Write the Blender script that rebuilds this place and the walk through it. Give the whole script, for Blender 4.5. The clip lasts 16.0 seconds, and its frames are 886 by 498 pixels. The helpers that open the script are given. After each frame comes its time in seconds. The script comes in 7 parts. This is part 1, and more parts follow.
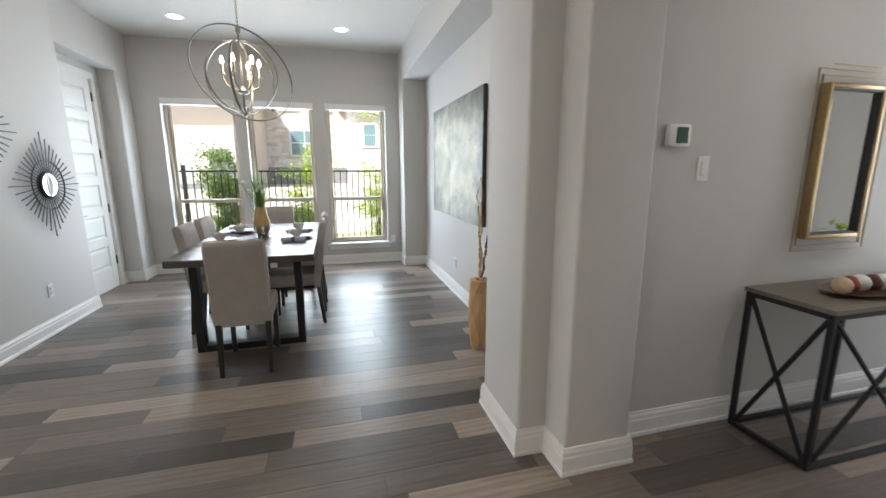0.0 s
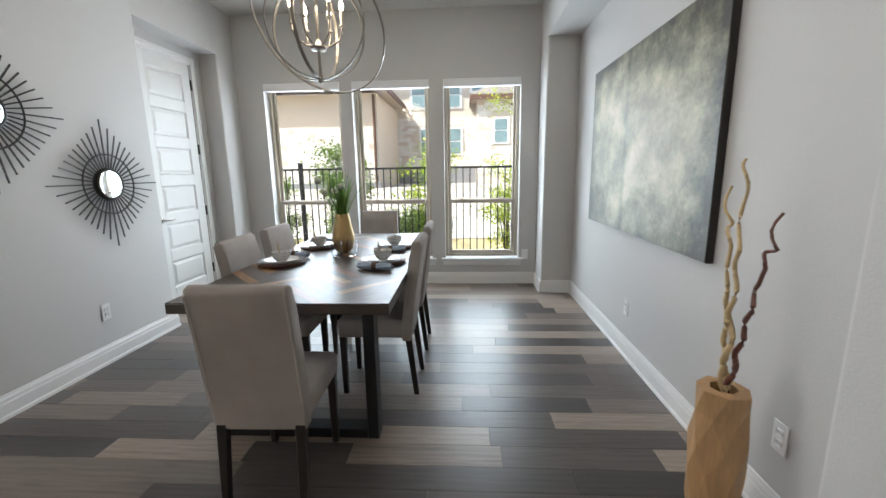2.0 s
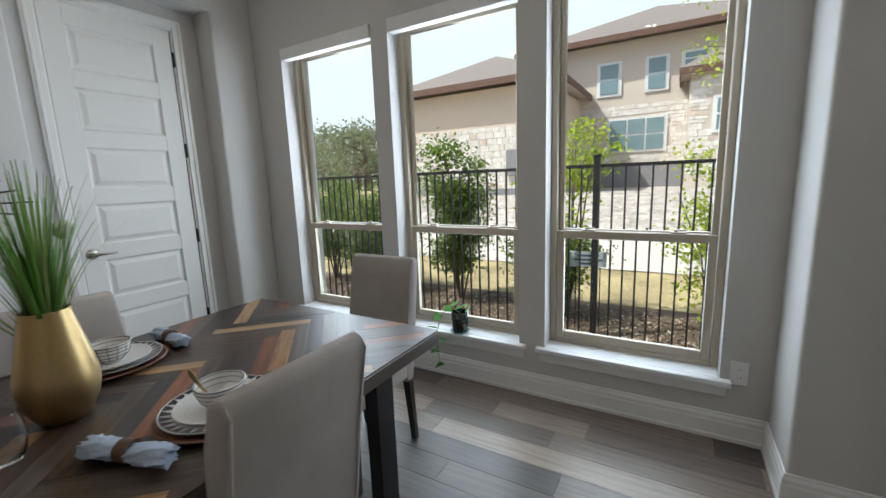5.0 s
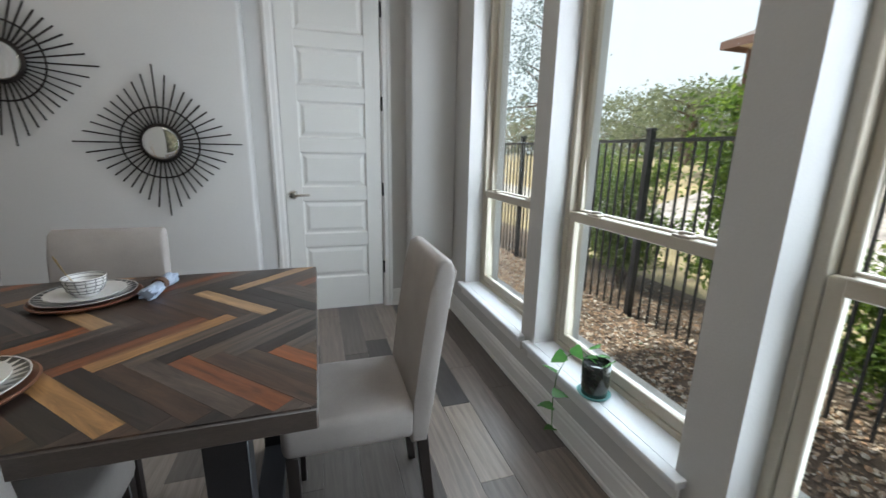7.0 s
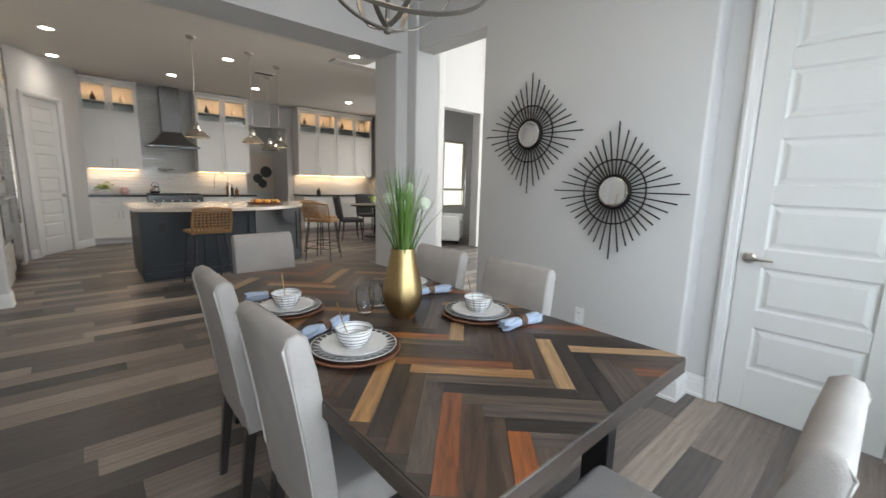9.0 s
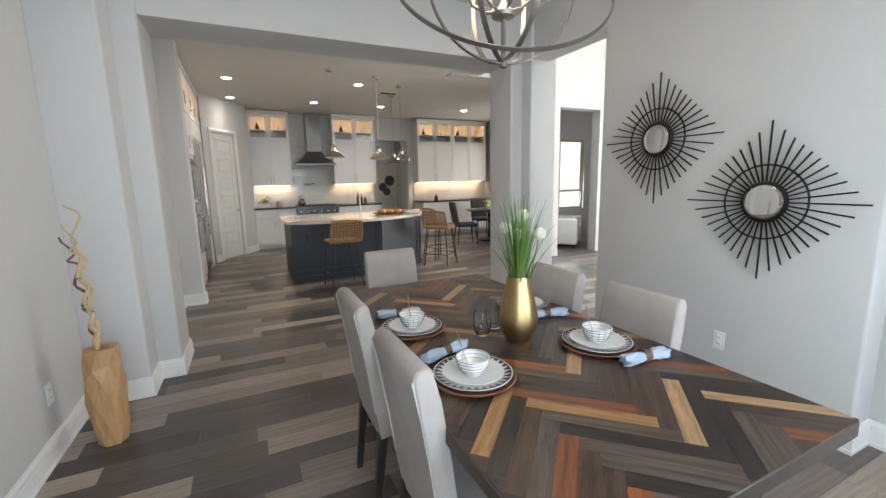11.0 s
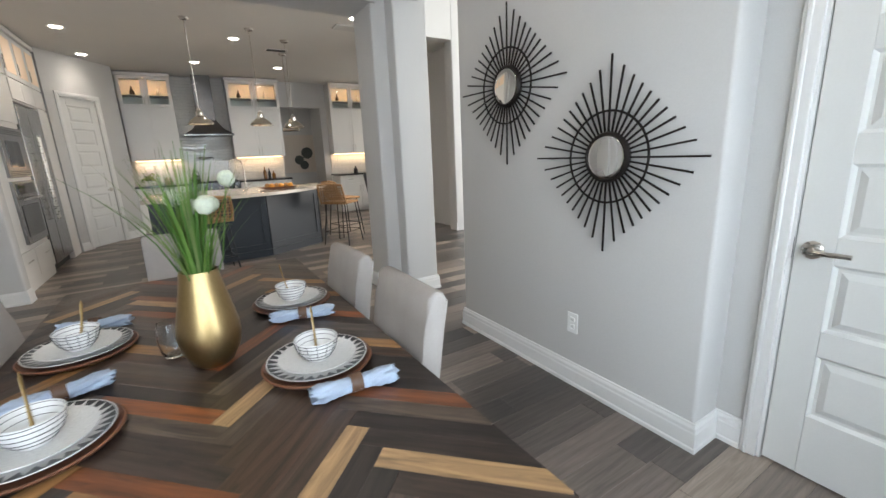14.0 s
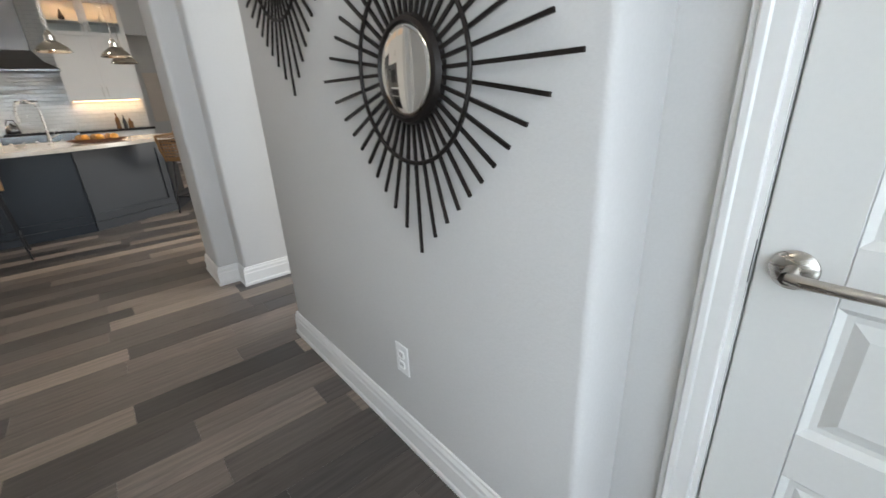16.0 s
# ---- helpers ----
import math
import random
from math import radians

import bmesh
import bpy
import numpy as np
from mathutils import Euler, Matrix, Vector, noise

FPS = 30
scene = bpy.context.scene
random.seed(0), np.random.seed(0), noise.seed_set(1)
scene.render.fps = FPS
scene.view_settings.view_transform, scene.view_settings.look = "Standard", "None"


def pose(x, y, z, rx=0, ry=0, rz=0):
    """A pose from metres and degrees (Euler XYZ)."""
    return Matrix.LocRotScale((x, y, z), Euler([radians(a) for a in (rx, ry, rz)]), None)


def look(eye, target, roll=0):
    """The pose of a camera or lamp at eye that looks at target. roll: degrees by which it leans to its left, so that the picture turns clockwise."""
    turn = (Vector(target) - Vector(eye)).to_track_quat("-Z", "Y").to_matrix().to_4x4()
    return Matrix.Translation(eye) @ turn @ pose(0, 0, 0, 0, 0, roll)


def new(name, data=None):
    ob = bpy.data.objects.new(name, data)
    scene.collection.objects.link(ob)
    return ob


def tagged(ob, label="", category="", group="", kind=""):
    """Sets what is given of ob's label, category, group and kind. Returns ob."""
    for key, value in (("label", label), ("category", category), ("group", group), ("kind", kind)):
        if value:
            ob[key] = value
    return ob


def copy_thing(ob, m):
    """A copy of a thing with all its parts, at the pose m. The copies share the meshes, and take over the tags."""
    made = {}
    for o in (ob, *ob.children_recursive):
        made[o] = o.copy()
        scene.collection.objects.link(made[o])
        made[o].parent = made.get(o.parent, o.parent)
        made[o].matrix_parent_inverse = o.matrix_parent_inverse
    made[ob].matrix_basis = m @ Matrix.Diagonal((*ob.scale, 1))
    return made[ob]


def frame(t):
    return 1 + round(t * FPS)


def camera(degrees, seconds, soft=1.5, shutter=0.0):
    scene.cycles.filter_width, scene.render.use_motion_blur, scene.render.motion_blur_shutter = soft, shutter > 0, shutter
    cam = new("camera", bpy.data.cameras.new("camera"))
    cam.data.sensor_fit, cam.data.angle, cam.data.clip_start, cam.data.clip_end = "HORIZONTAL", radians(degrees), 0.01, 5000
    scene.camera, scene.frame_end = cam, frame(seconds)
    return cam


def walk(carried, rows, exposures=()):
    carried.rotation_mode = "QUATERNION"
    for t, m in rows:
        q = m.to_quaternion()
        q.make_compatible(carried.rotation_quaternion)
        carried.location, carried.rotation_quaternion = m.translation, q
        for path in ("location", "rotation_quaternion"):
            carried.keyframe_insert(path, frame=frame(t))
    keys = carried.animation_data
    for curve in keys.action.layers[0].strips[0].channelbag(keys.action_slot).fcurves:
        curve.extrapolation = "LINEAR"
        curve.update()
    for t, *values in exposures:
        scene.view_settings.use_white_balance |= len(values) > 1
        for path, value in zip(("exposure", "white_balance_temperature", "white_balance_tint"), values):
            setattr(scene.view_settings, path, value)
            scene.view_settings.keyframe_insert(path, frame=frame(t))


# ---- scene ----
cam = camera(95.2, 16.0, soft=1.5, shutter=0.2)
PATH = [
    (0, (0.832, -0.261, 1.376), (1.336, 1.637, 0.997), -0.1),
    (0.5, (0.811, 0.092, 1.362), (1.084, 2.035, 0.97), -0.6),
    (1, (0.849, 0.436, 1.32), (0.941, 2.392, 0.911), -0.9),
    (1.5, (0.92, 0.806, 1.307), (0.896, 2.767, 0.913), -0.3),
    (2, (0.983, 1.234, 1.314), (0.873, 3.195, 0.938), -0.9),
    (2.5, (1.088, 1.664, 1.3), (0.83, 3.609, 0.911), -1.2),
    (3, (1.13, 2.089, 1.279), (0.744, 4.015, 0.903), -1.2),
    (3.5, (1.204, 2.514, 1.3), (0.678, 4.413, 0.957), -2.0),
    (6, (1.432, 4.386, 1.291), (0.014, 5.744, 0.91), -0.6),
    (6.5, (1.436, 4.688, 1.274), (-0.218, 5.733, 0.857), 0.3),
    (7, (1.381, 4.915, 1.245), (-0.475, 5.494, 0.776), 1.1),
    (7.5, (1.27, 5.052, 1.24), (-0.678, 5.044, 0.785), 1.0),
    (8, (1.179, 5.202, 1.249), (-0.658, 4.522, 0.846), 0.7),
    (8.5, (1.1, 5.284, 1.247), (-0.493, 4.123, 0.907), 1.6),
    (9, (1.051, 5.282, 1.29), (-0.264, 3.809, 0.969), 1.5),
    (9.5, (1.074, 5.312, 1.366), (0.02, 3.646, 1.032), -0.1),
    (10, (1.091, 5.345, 1.417), (0.217, 3.574, 1.102), -0.4),
    (12.5, (0.935, 5.245, 1.391), (0.053, 3.489, 1.02), -2.5),
    (13, (0.7, 5.25, 1.362), (-0.242, 3.539, 0.932), -3.3),
    (13.5, (0.425, 5.304, 1.341), (-0.569, 3.629, 0.888), -3.4),
    (14, (0.114, 5.249, 1.313), (-0.906, 3.591, 0.852), -2.4),
    (14.5, (-0.177, 5.201, 1.288), (-1.113, 3.496, 0.822), -2.1),
    (15, (-0.462, 5.135, 1.261), (-1.370, 3.434, 0.728), -1.5),
    (15.5, (-0.730, 4.982, 1.234), (-1.746, 3.368, 0.630), -2.2),
    (16, (-0.954, 4.844, 1.207), (-2.140, 3.399, 0.498), -2.8),
]
walk(cam, [(t, look(eye, target, roll)) for t, eye, target, roll in PATH],
     exposures=[(0.0, 1.25), (1.0, 1.17), (2.0, 1.02), (3.5, 0.62), (6.0, 0.28), (7.0, 0.46), (8.0, 0.70), (9.0, 0.88), (10.0, 1.04), (12.5, 1.06), (14.0, 0.98), (16.0, 0.95)])

# ---------------------------------------------------------------- light
CEIL = 3.02
SUN_EL, SUN_AZ = 54.0, 236.0          # elevation, compass turn of the sun in degrees
world = bpy.data.worlds.new("sky")
scene.world = world
world.use_nodes = True
wn = world.node_tree.nodes
sky = wn.new("ShaderNodeTexSky")
sky.sky_type, sky.sun_disc = "NISHITA", False
sky.air_density, sky.dust_density, sky.ozone_density = 1.0, 3.0, 0.8
sky.sun_elevation, sky.sun_rotation = radians(SUN_EL), radians(SUN_AZ)
wn["Background"].inputs["Strength"].default_value = 0.15
world.node_tree.links.new(sky.outputs[0], wn["Background"].inputs[0])


def lamp(name, kind, m, energy, colour, size=0.1, size_y=None, spread=180, blend=0.5):
    data = bpy.data.lights.new(name, kind)
    data.energy, data.color = energy, colour
    if kind == "AREA":
        data.shape, data.size, data.size_y = "RECTANGLE", size, size_y or size
        data.spread = radians(spread)
    elif kind == "SUN":
        data.angle = radians(size)
    else:
        data.shadow_soft_size = size
        if kind == "SPOT":
            data.spot_size, data.spot_blend = radians(spread), blend
    ob = new(name, data)
    ob.matrix_world = m
    return ob


def toward(el, az):
    """Unit vector to the sun; az is counted as the sky texture counts it."""
    return Vector((math.sin(radians(az)) * math.cos(radians(el)), math.cos(radians(az)) * math.cos(radians(el)), math.sin(radians(el))))


sun_way = toward(SUN_EL, SUN_AZ)
lamp("sun", "SUN", look(sun_way * 40, (0, 0, 0)), 5.0, (1.0, 0.965, 0.90), 0.55)

# ---------------------------------------------------------------- materials


def mat(name, col, rough=0.5, metal=0.0, vary=0.12, big=3.0, fine=60.0, bump=0.05, stretch=(1, 1, 1), spec=0.5, coat=0.0, tint=None):
    """A surface with broad mottling and fine grain, in metres of the object."""
    m = bpy.data.materials.new(name)
    m.use_nodes = True
    n, l = m.node_tree.nodes, m.node_tree.links
    b = n["Principled BSDF"]
    tc = n.new("ShaderNodeTexCoord")
    mp = n.new("ShaderNodeMapping")
    mp.inputs["Scale"].default_value = stretch
    l.new(tc.outputs["Object"], mp.inputs[0])
    a = n.new("ShaderNodeTexNoise")
    a.inputs["Scale"].default_value, a.inputs["Detail"].default_value = big, 4
    f = n.new("ShaderNodeTexNoise")
    f.inputs["Scale"].default_value, f.inputs["Detail"].default_value = fine, 3
    l.new(mp.outputs[0], a.inputs[0]), l.new(mp.outputs[0], f.inputs[0])
    ad = n.new("ShaderNodeMath")
    ad.operation = "ADD"
    l.new(a.outputs[0], ad.inputs[0]), l.new(f.outputs[0], ad.inputs[1])
    hf = n.new("ShaderNodeMath")
    hf.operation = "MULTIPLY"
    hf.inputs[1].default_value = 0.5
    l.new(ad.outputs[0], hf.inputs[0])
    r = n.new("ShaderNodeValToRGB")
    c2 = tint or col
    r.color_ramp.elements[0].position, r.color_ramp.elements[1].position = 0.3, 0.7
    r.color_ramp.elements[0].color = (*[c * (1 - vary) for c in col], 1)
    r.color_ramp.elements[1].color = (*[min(1, c * (1 + vary)) for c in c2], 1)
    l.new(hf.outputs[0], r.inputs[0]), l.new(r.outputs[0], b.inputs["Base Color"])
    rr = n.new("ShaderNodeMapRange")
    rr.inputs["To Min"].default_value, rr.inputs["To Max"].default_value = max(0.02, rough * 0.8), min(1, rough * 1.2)
    l.new(a.outputs[0], rr.inputs[0]), l.new(rr.outputs[0], b.inputs["Roughness"])
    b.inputs["Metallic"].default_value = metal
    b.inputs["Specular IOR Level"].default_value = spec
    b.inputs["Coat Weight"].default_value = coat
    if bump:
        bp = n.new("ShaderNodeBump")
        bp.inputs["Strength"].default_value, bp.inputs["Distance"].default_value = bump, 0.01
        l.new(f.outputs[0], bp.inputs["Height"]), l.new(bp.outputs[0], b.inputs["Normal"])
    return m


def wood(name, cols, rough=0.35, grain=(1.5, 22, 22), rnd="OBJECT", coat=0.0, bump=0.08, contrast=0.35):
    """Planks whose colour is drawn per piece from cols, with a grain along local x."""
    m = bpy.data.materials.new(name)
    m.use_nodes = True
    n, l = m.node_tree.nodes, m.node_tree.links
    b = n["Principled BSDF"]
    if rnd == "OBJECT":
        rn = n.new("ShaderNodeObjectInfo").outputs["Random"]
    else:
        rn = n.new("ShaderNodeNewGeometry").outputs["Random Per Island"]
    ramp = n.new("ShaderNodeValToRGB")
    ramp.color_ramp.interpolation = "CONSTANT"
    while len(ramp.color_ramp.elements) < len(cols):
        ramp.color_ramp.elements.new(0.5)
    for i, c in enumerate(cols):
        ramp.color_ramp.elements[i].position = i / len(cols)
        ramp.color_ramp.elements[i].color = (*c, 1)
    l.new(rn, ramp.inputs[0])
    tc = n.new("ShaderNodeTexCoord")
    mp = n.new("ShaderNodeMapping")
    mp.inputs["Scale"].default_value = grain
    l.new(tc.outputs["Object"], mp.inputs[0])
    off = n.new("ShaderNodeVectorMath")
    off.operation = "SCALE"
    off.inputs["Scale"].default_value = 37.0
    cmb = n.new("ShaderNodeCombineXYZ")
    l.new(rn, cmb.inputs[0]), l.new(rn, cmb.inputs[1])
    l.new(cmb.outputs[0], off.inputs[0]), l.new(off.outputs[0], mp.inputs["Location"])
    g = n.new("ShaderNodeTexNoise")
    g.inputs["Scale"].default_value, g.inputs["Detail"].default_value, g.inputs["Distortion"].default_value = 2.2, 6, 1.2
    g.inputs["Roughness"].default_value = 0.65
    l.new(mp.outputs[0], g.inputs[0])
    mp2 = n.new("ShaderNodeMapping")
    mp2.inputs["Scale"].default_value = (grain[0] * 0.6, grain[1] * 0.3, grain[2] * 0.3)
    l.new(tc.outputs["Object"], mp2.inputs[0]), l.new(off.outputs[0], mp2.inputs["Location"])
    w = n.new("ShaderNodeTexWave")
    w.bands_direction = "Y"
    w.inputs["Scale"].default_value, w.inputs["Distortion"].default_value, w.inputs["Detail"].default_value = 1.3, 7.0, 3.0
    w.inputs["Detail Scale"].default_value = 0.8
    l.new(mp2.outputs[0], w.inputs[0])
    mixg = n.new("ShaderNodeMix")
    mixg.inputs[0].default_value = 0.10
    l.new(g.outputs[0], mixg.inputs[2]), l.new(w.outputs["Fac"], mixg.inputs[3])
    mr = n.new("ShaderNodeMapRange")
    mr.inputs["From Min"].default_value, mr.inputs["From Max"].default_value = 0.25, 0.75
    mr.inputs["To Min"].default_value, mr.inputs["To Max"].default_value = 1 - contrast, 1 + contrast * 0.7
    l.new(mixg.outputs[0], mr.inputs[0])
    mul = n.new("ShaderNodeVectorMath")
    mul.operation = "SCALE"
    l.new(ramp.outputs[0], mul.inputs[0]), l.new(mr.outputs[0], mul.inputs["Scale"])
    l.new(mul.outputs[0], b.inputs["Base Color"])
    ro = n.new("ShaderNodeMapRange")
    ro.inputs["To Min"].default_value, ro.inputs["To Max"].default_value = rough * 0.8, rough * 1.3
    l.new(g.outputs[0], ro.inputs[0]), l.new(ro.outputs[0], b.inputs["Roughness"])
    b.inputs["Coat Weight"].default_value = coat
    bp = n.new("ShaderNodeBump")
    bp.inputs["Strength"].default_value, bp.inputs["Distance"].default_value = bump, 0.004
    l.new(mixg.outputs[0], bp.inputs["Height"]), l.new(bp.outputs[0], b.inputs["Normal"])
    return m


def glow(name, col, strength):
    m = bpy.data.materials.new(name)
    m.use_nodes = True
    b = m.node_tree.nodes["Principled BSDF"]
    b.inputs["Base Color"].default_value = (*col, 1)
    b.inputs["Emission Color"].default_value = (*col, 1)
    b.inputs["Emission Strength"].default_value = strength
    return m


def glass(name, tint=(1, 1, 1), rough=0.0, thin=True):
    m = bpy.data.materials.new(name)
    m.use_nodes = True
    n, l = m.node_tree.nodes, m.node_tree.links
    if not thin:
        b = n["Principled BSDF"]
        b.inputs["Transmission Weight"].default_value = 1
        b.inputs["Roughness"].default_value, b.inputs["IOR"].default_value = rough, 1.45
        b.inputs["Base Color"].default_value = (*tint, 1)
        return m
    n.remove(n["Principled BSDF"])
    t, g, mx, lw = n.new("ShaderNodeBsdfTransparent"), n.new("ShaderNodeBsdfGlossy"), n.new("ShaderNodeMixShader"), n.new("ShaderNodeLayerWeight")
    t.inputs[0].default_value = (*tint, 1)
    g.inputs["Roughness"].default_value = 0.01
    pw, sc = n.new("ShaderNodeMath"), n.new("ShaderNodeMapRange")
    pw.operation, pw.inputs[1].default_value = "POWER", 4.0
    sc.inputs["To Min"].default_value, sc.inputs["To Max"].default_value = 0.02, 0.55
    lw.inputs[0].default_value = 0.5
    l.new(lw.outputs["Facing"], pw.inputs[0]), l.new(pw.outputs[0], sc.inputs[0]), l.new(sc.outputs[0], mx.inputs[0])
    l.new(t.outputs[0], mx.inputs[1]), l.new(g.outputs[0], mx.inputs[2])
    l.new(mx.outputs[0], n["Material Output"].inputs[0])
    return m


WALL = mat("wall_paint", (0.522, 0.515, 0.502), 0.75, vary=0.03, big=1.2, fine=140, bump=0.12)
CEILP = mat("ceiling_paint", (0.60, 0.585, 0.56), 0.85, vary=0.03, big=1.0, fine=160, bump=0.15)
TRIM = mat("trim_white", (0.71, 0.705, 0.69), 0.35, vary=0.02, big=2, fine=90, bump=0.02)
DOORW = mat("door_white", (0.67, 0.67, 0.65), 0.4, vary=0.02, big=2, fine=110, bump=0.03)
VINYL = mat("window_vinyl", (0.44, 0.39, 0.31), 0.45, vary=0.05, big=4, fine=120, bump=0.02)
GLASS = glass("window_glass", (0.94, 0.97, 0.96))
BLACKM = mat("black_metal", (0.015, 0.015, 0.017), 0.45, metal=0.3, vary=0.3, big=8, fine=200, bump=0.04)
NICKEL = mat("brushed_nickel", (0.50, 0.47, 0.43), 0.28, metal=1.0, vary=0.08, big=6, fine=300, bump=0.02, stretch=(1, 1, 8))
STEEL = mat("stainless_steel", (0.27, 0.27, 0.275), 0.22, metal=1.0, vary=0.06, big=5, fine=200, bump=0.02, stretch=(1, 1, 20))
FABRIC = mat("linen_fabric", (0.345, 0.315, 0.295), 0.95, vary=0.13, big=9, fine=420, bump=0.35, spec=0.15)
LEGW = mat("espresso_leg", (0.018, 0.014, 0.012), 0.35, vary=0.3, big=10, fine=120, bump=0.03, stretch=(6, 6, 1))
PLANK_COLS = [(0.168, 0.136, 0.116), (0.076, 0.064, 0.057), (0.268, 0.217, 0.178), (0.108, 0.090, 0.079), (0.050, 0.044, 0.041), (0.205, 0.167, 0.140), (0.088, 0.075, 0.068), (0.148, 0.122, 0.104), (0.063, 0.055, 0.051), (0.300, 0.244, 0.200)]
PLANK = wood("floor_plank", PLANK_COLS, 0.33, bump=0.10, contrast=0.40)
PLANK_I = wood("floor_plank_far", PLANK_COLS, 0.33, rnd="ISLAND", bump=0.10, contrast=0.40)
for pm_ in (PLANK, PLANK_I):
    pm_.node_tree.nodes["Principled BSDF"].inputs["Specular IOR Level"].default_value = 0.5
JOINT = mat("floor_joint", (0.02, 0.017, 0.015), 0.8, vary=0.2)

# ---------------------------------------------------------------- mesh helpers


def box(bm, x0, x1, y0, y1, z0, z1, bevel=0.0, seg=2, upright=False, m=None):
    """An axis-aligned block, bevelled on all its edges or on the upright ones only."""
    made = bmesh.ops.create_cube(bm, size=1)["verts"]
    for v in made:
        v.co = Vector(((x0 + x1) / 2 + v.co.x * (x1 - x0), (y0 + y1) / 2 + v.co.y * (y1 - y0), (z0 + z1) / 2 + v.co.z * (z1 - z0)))
    if m is not None:
        for v in made:
            v.co = m @ v.co
    if bevel:
        edges = list({e for v in made for e in v.link_edges})
        if upright:
            edges = [e for e in edges if abs(e.verts[0].co.z - e.verts[1].co.z) > 0.5 * abs(z1 - z0)]
        bmesh.ops.bevel(bm, geom=edges, offset=bevel, segments=seg, profile=0.5, affect="EDGES")
    return bm


def tube(bm, p, q, r, r2=None, seg=10):
    p, q = Vector(p), Vector(q)
    d = q - p
    m = Matrix.Translation((p + q) / 2) @ d.to_track_quat("Z", "Y").to_matrix().to_4x4()
    bmesh.ops.create_cone(bm, cap_ends=True, segments=seg, radius1=r, radius2=r if r2 is None else r2, depth=d.length, matrix=m)
    return bm


def lathe(bm, profile, seg=32, m=None):
    """A turned solid from (radius, height) pairs, closed where the radius is near 0."""
    rings = []
    m = m or Matrix.Identity(4)
    for r, z in profile:
        rings.append([bm.verts.new(m @ Vector((r * math.cos(2 * math.pi * i / seg), r * math.sin(2 * math.pi * i / seg), z))) for i in range(seg)])
    for a, b in zip(rings, rings[1:]):
        for i in range(seg):
            bm.faces.new((a[i], a[(i + 1) % seg], b[(i + 1) % seg], b[i]))
    if profile[0][0] < 0.0021:
        bm.faces.new(rings[0][::-1])
    if profile[-1][0] < 0.0021:
        bm.faces.new(rings[-1])
    return bm


def sweep(bm, path, r, seg=8, closed=False, flat=1.0):
    """A round or flattened rod along points; r is a number or one per point."""
    pts = [Vector(p) for p in path]
    n = len(pts)
    rings = []
    up = Vector((0.31, 0.17, 0.93))
    for i, p in enumerate(pts):
        d = (pts[(i + 1) % n] - pts[i - 1]) if closed or 0 < i < n - 1 else (pts[1] - pts[0] if i == 0 else pts[-1] - pts[-2])
        d.normalize()
        s = d.cross(up).normalized()
        u = s.cross(d)
        k = r[i] if isinstance(r, (list, tuple)) else r
        rings.append([bm.verts.new(p + s * math.cos(2 * math.pi * j / seg) * k + u * math.sin(2 * math.pi * j / seg) * k * flat) for j in range(seg)])
    pairs = list(zip(rings, rings[1:])) + ([(rings[-1], rings[0])] if closed else [])
    for a, b in pairs:
        for j in range(seg):
            bm.faces.new((a[j], a[(j + 1) % seg], b[(j + 1) % seg], b[j]))
    if not closed:
        bm.faces.new(rings[0][::-1]), bm.faces.new(rings[-1])
    return bm


def prism(bm, outline, z0, z1, m=None):
    """A plate with the outline (x, y), from z0 to z1."""
    m = m or Matrix.Identity(4)
    a = [bm.verts.new(m @ Vector((x, y, z0))) for x, y in outline]
    b = [bm.verts.new(m @ Vector((x, y, z1))) for x, y in outline]
    bm.faces.new(a[::-1]), bm.faces.new(b)
    for i in range(len(a)):
        bm.faces.new((a[i], a[(i + 1) % len(a)], b[(i + 1) % len(b)], b[i]))
    return bm


def mesh_of(name, bm, material, smooth=40):
    bmesh.ops.recalc_face_normals(bm, faces=bm.faces)
    me = bpy.data.meshes.new(name)
    bm.to_mesh(me)
    bm.free()
    me.materials.append(material)
    if smooth:
        me.polygons.foreach_set("use_smooth", [True] * len(me.polygons))
        me.set_sharp_from_angle(angle=radians(smooth))
    return me


def part(name, bm, material, parent=None, label="", smooth=40):
    ob = new(name, mesh_of(name, bm, material, smooth))
    ob.parent = parent
    return tagged(ob, label=label)


def solid(name, bm, material, label="", category="", kind="structure", smooth=40):
    return tagged(new(name, mesh_of(name, bm, material, smooth)), label, category, kind=kind)


def thing(name, m, label, category, group="", kind=""):
    ob = new(name)
    ob.empty_display_size = 0.05
    ob.matrix_world = m
    return tagged(ob, label, category, group, kind)


B = bmesh.new

# ---------------------------------------------------------------- the house: walls, floor, ceiling
XW, XE, YN = -1.575, 2.12, 5.92          # faces of the dining room's walls
NICHE = (4.51, 5.58, 2.54, -1.765)       # alcove with the door: y, y, height, back
WIN = [(-1.275, -0.405), (-0.27, 0.595), (0.75, 1.60)]
WZ0, WZ1 = 0.30, 2.31

bm = B()
wy0, wy1 = YN, YN + 0.26
for a, b in zip([XW - 0.3] + [w[1] for w in WIN], [w[0] for w in WIN] + [XE + 0.3]):
    box(bm, a, b, wy0, wy1, 0, CEIL)
for a, b in WIN:
    box(bm, a, b, wy0, wy1, 0, WZ0), box(bm, a, b, wy0, wy1, WZ1, CEIL)
solid("wall_north", bm, WALL, "light greige painted wall with three tall windows", "wall")

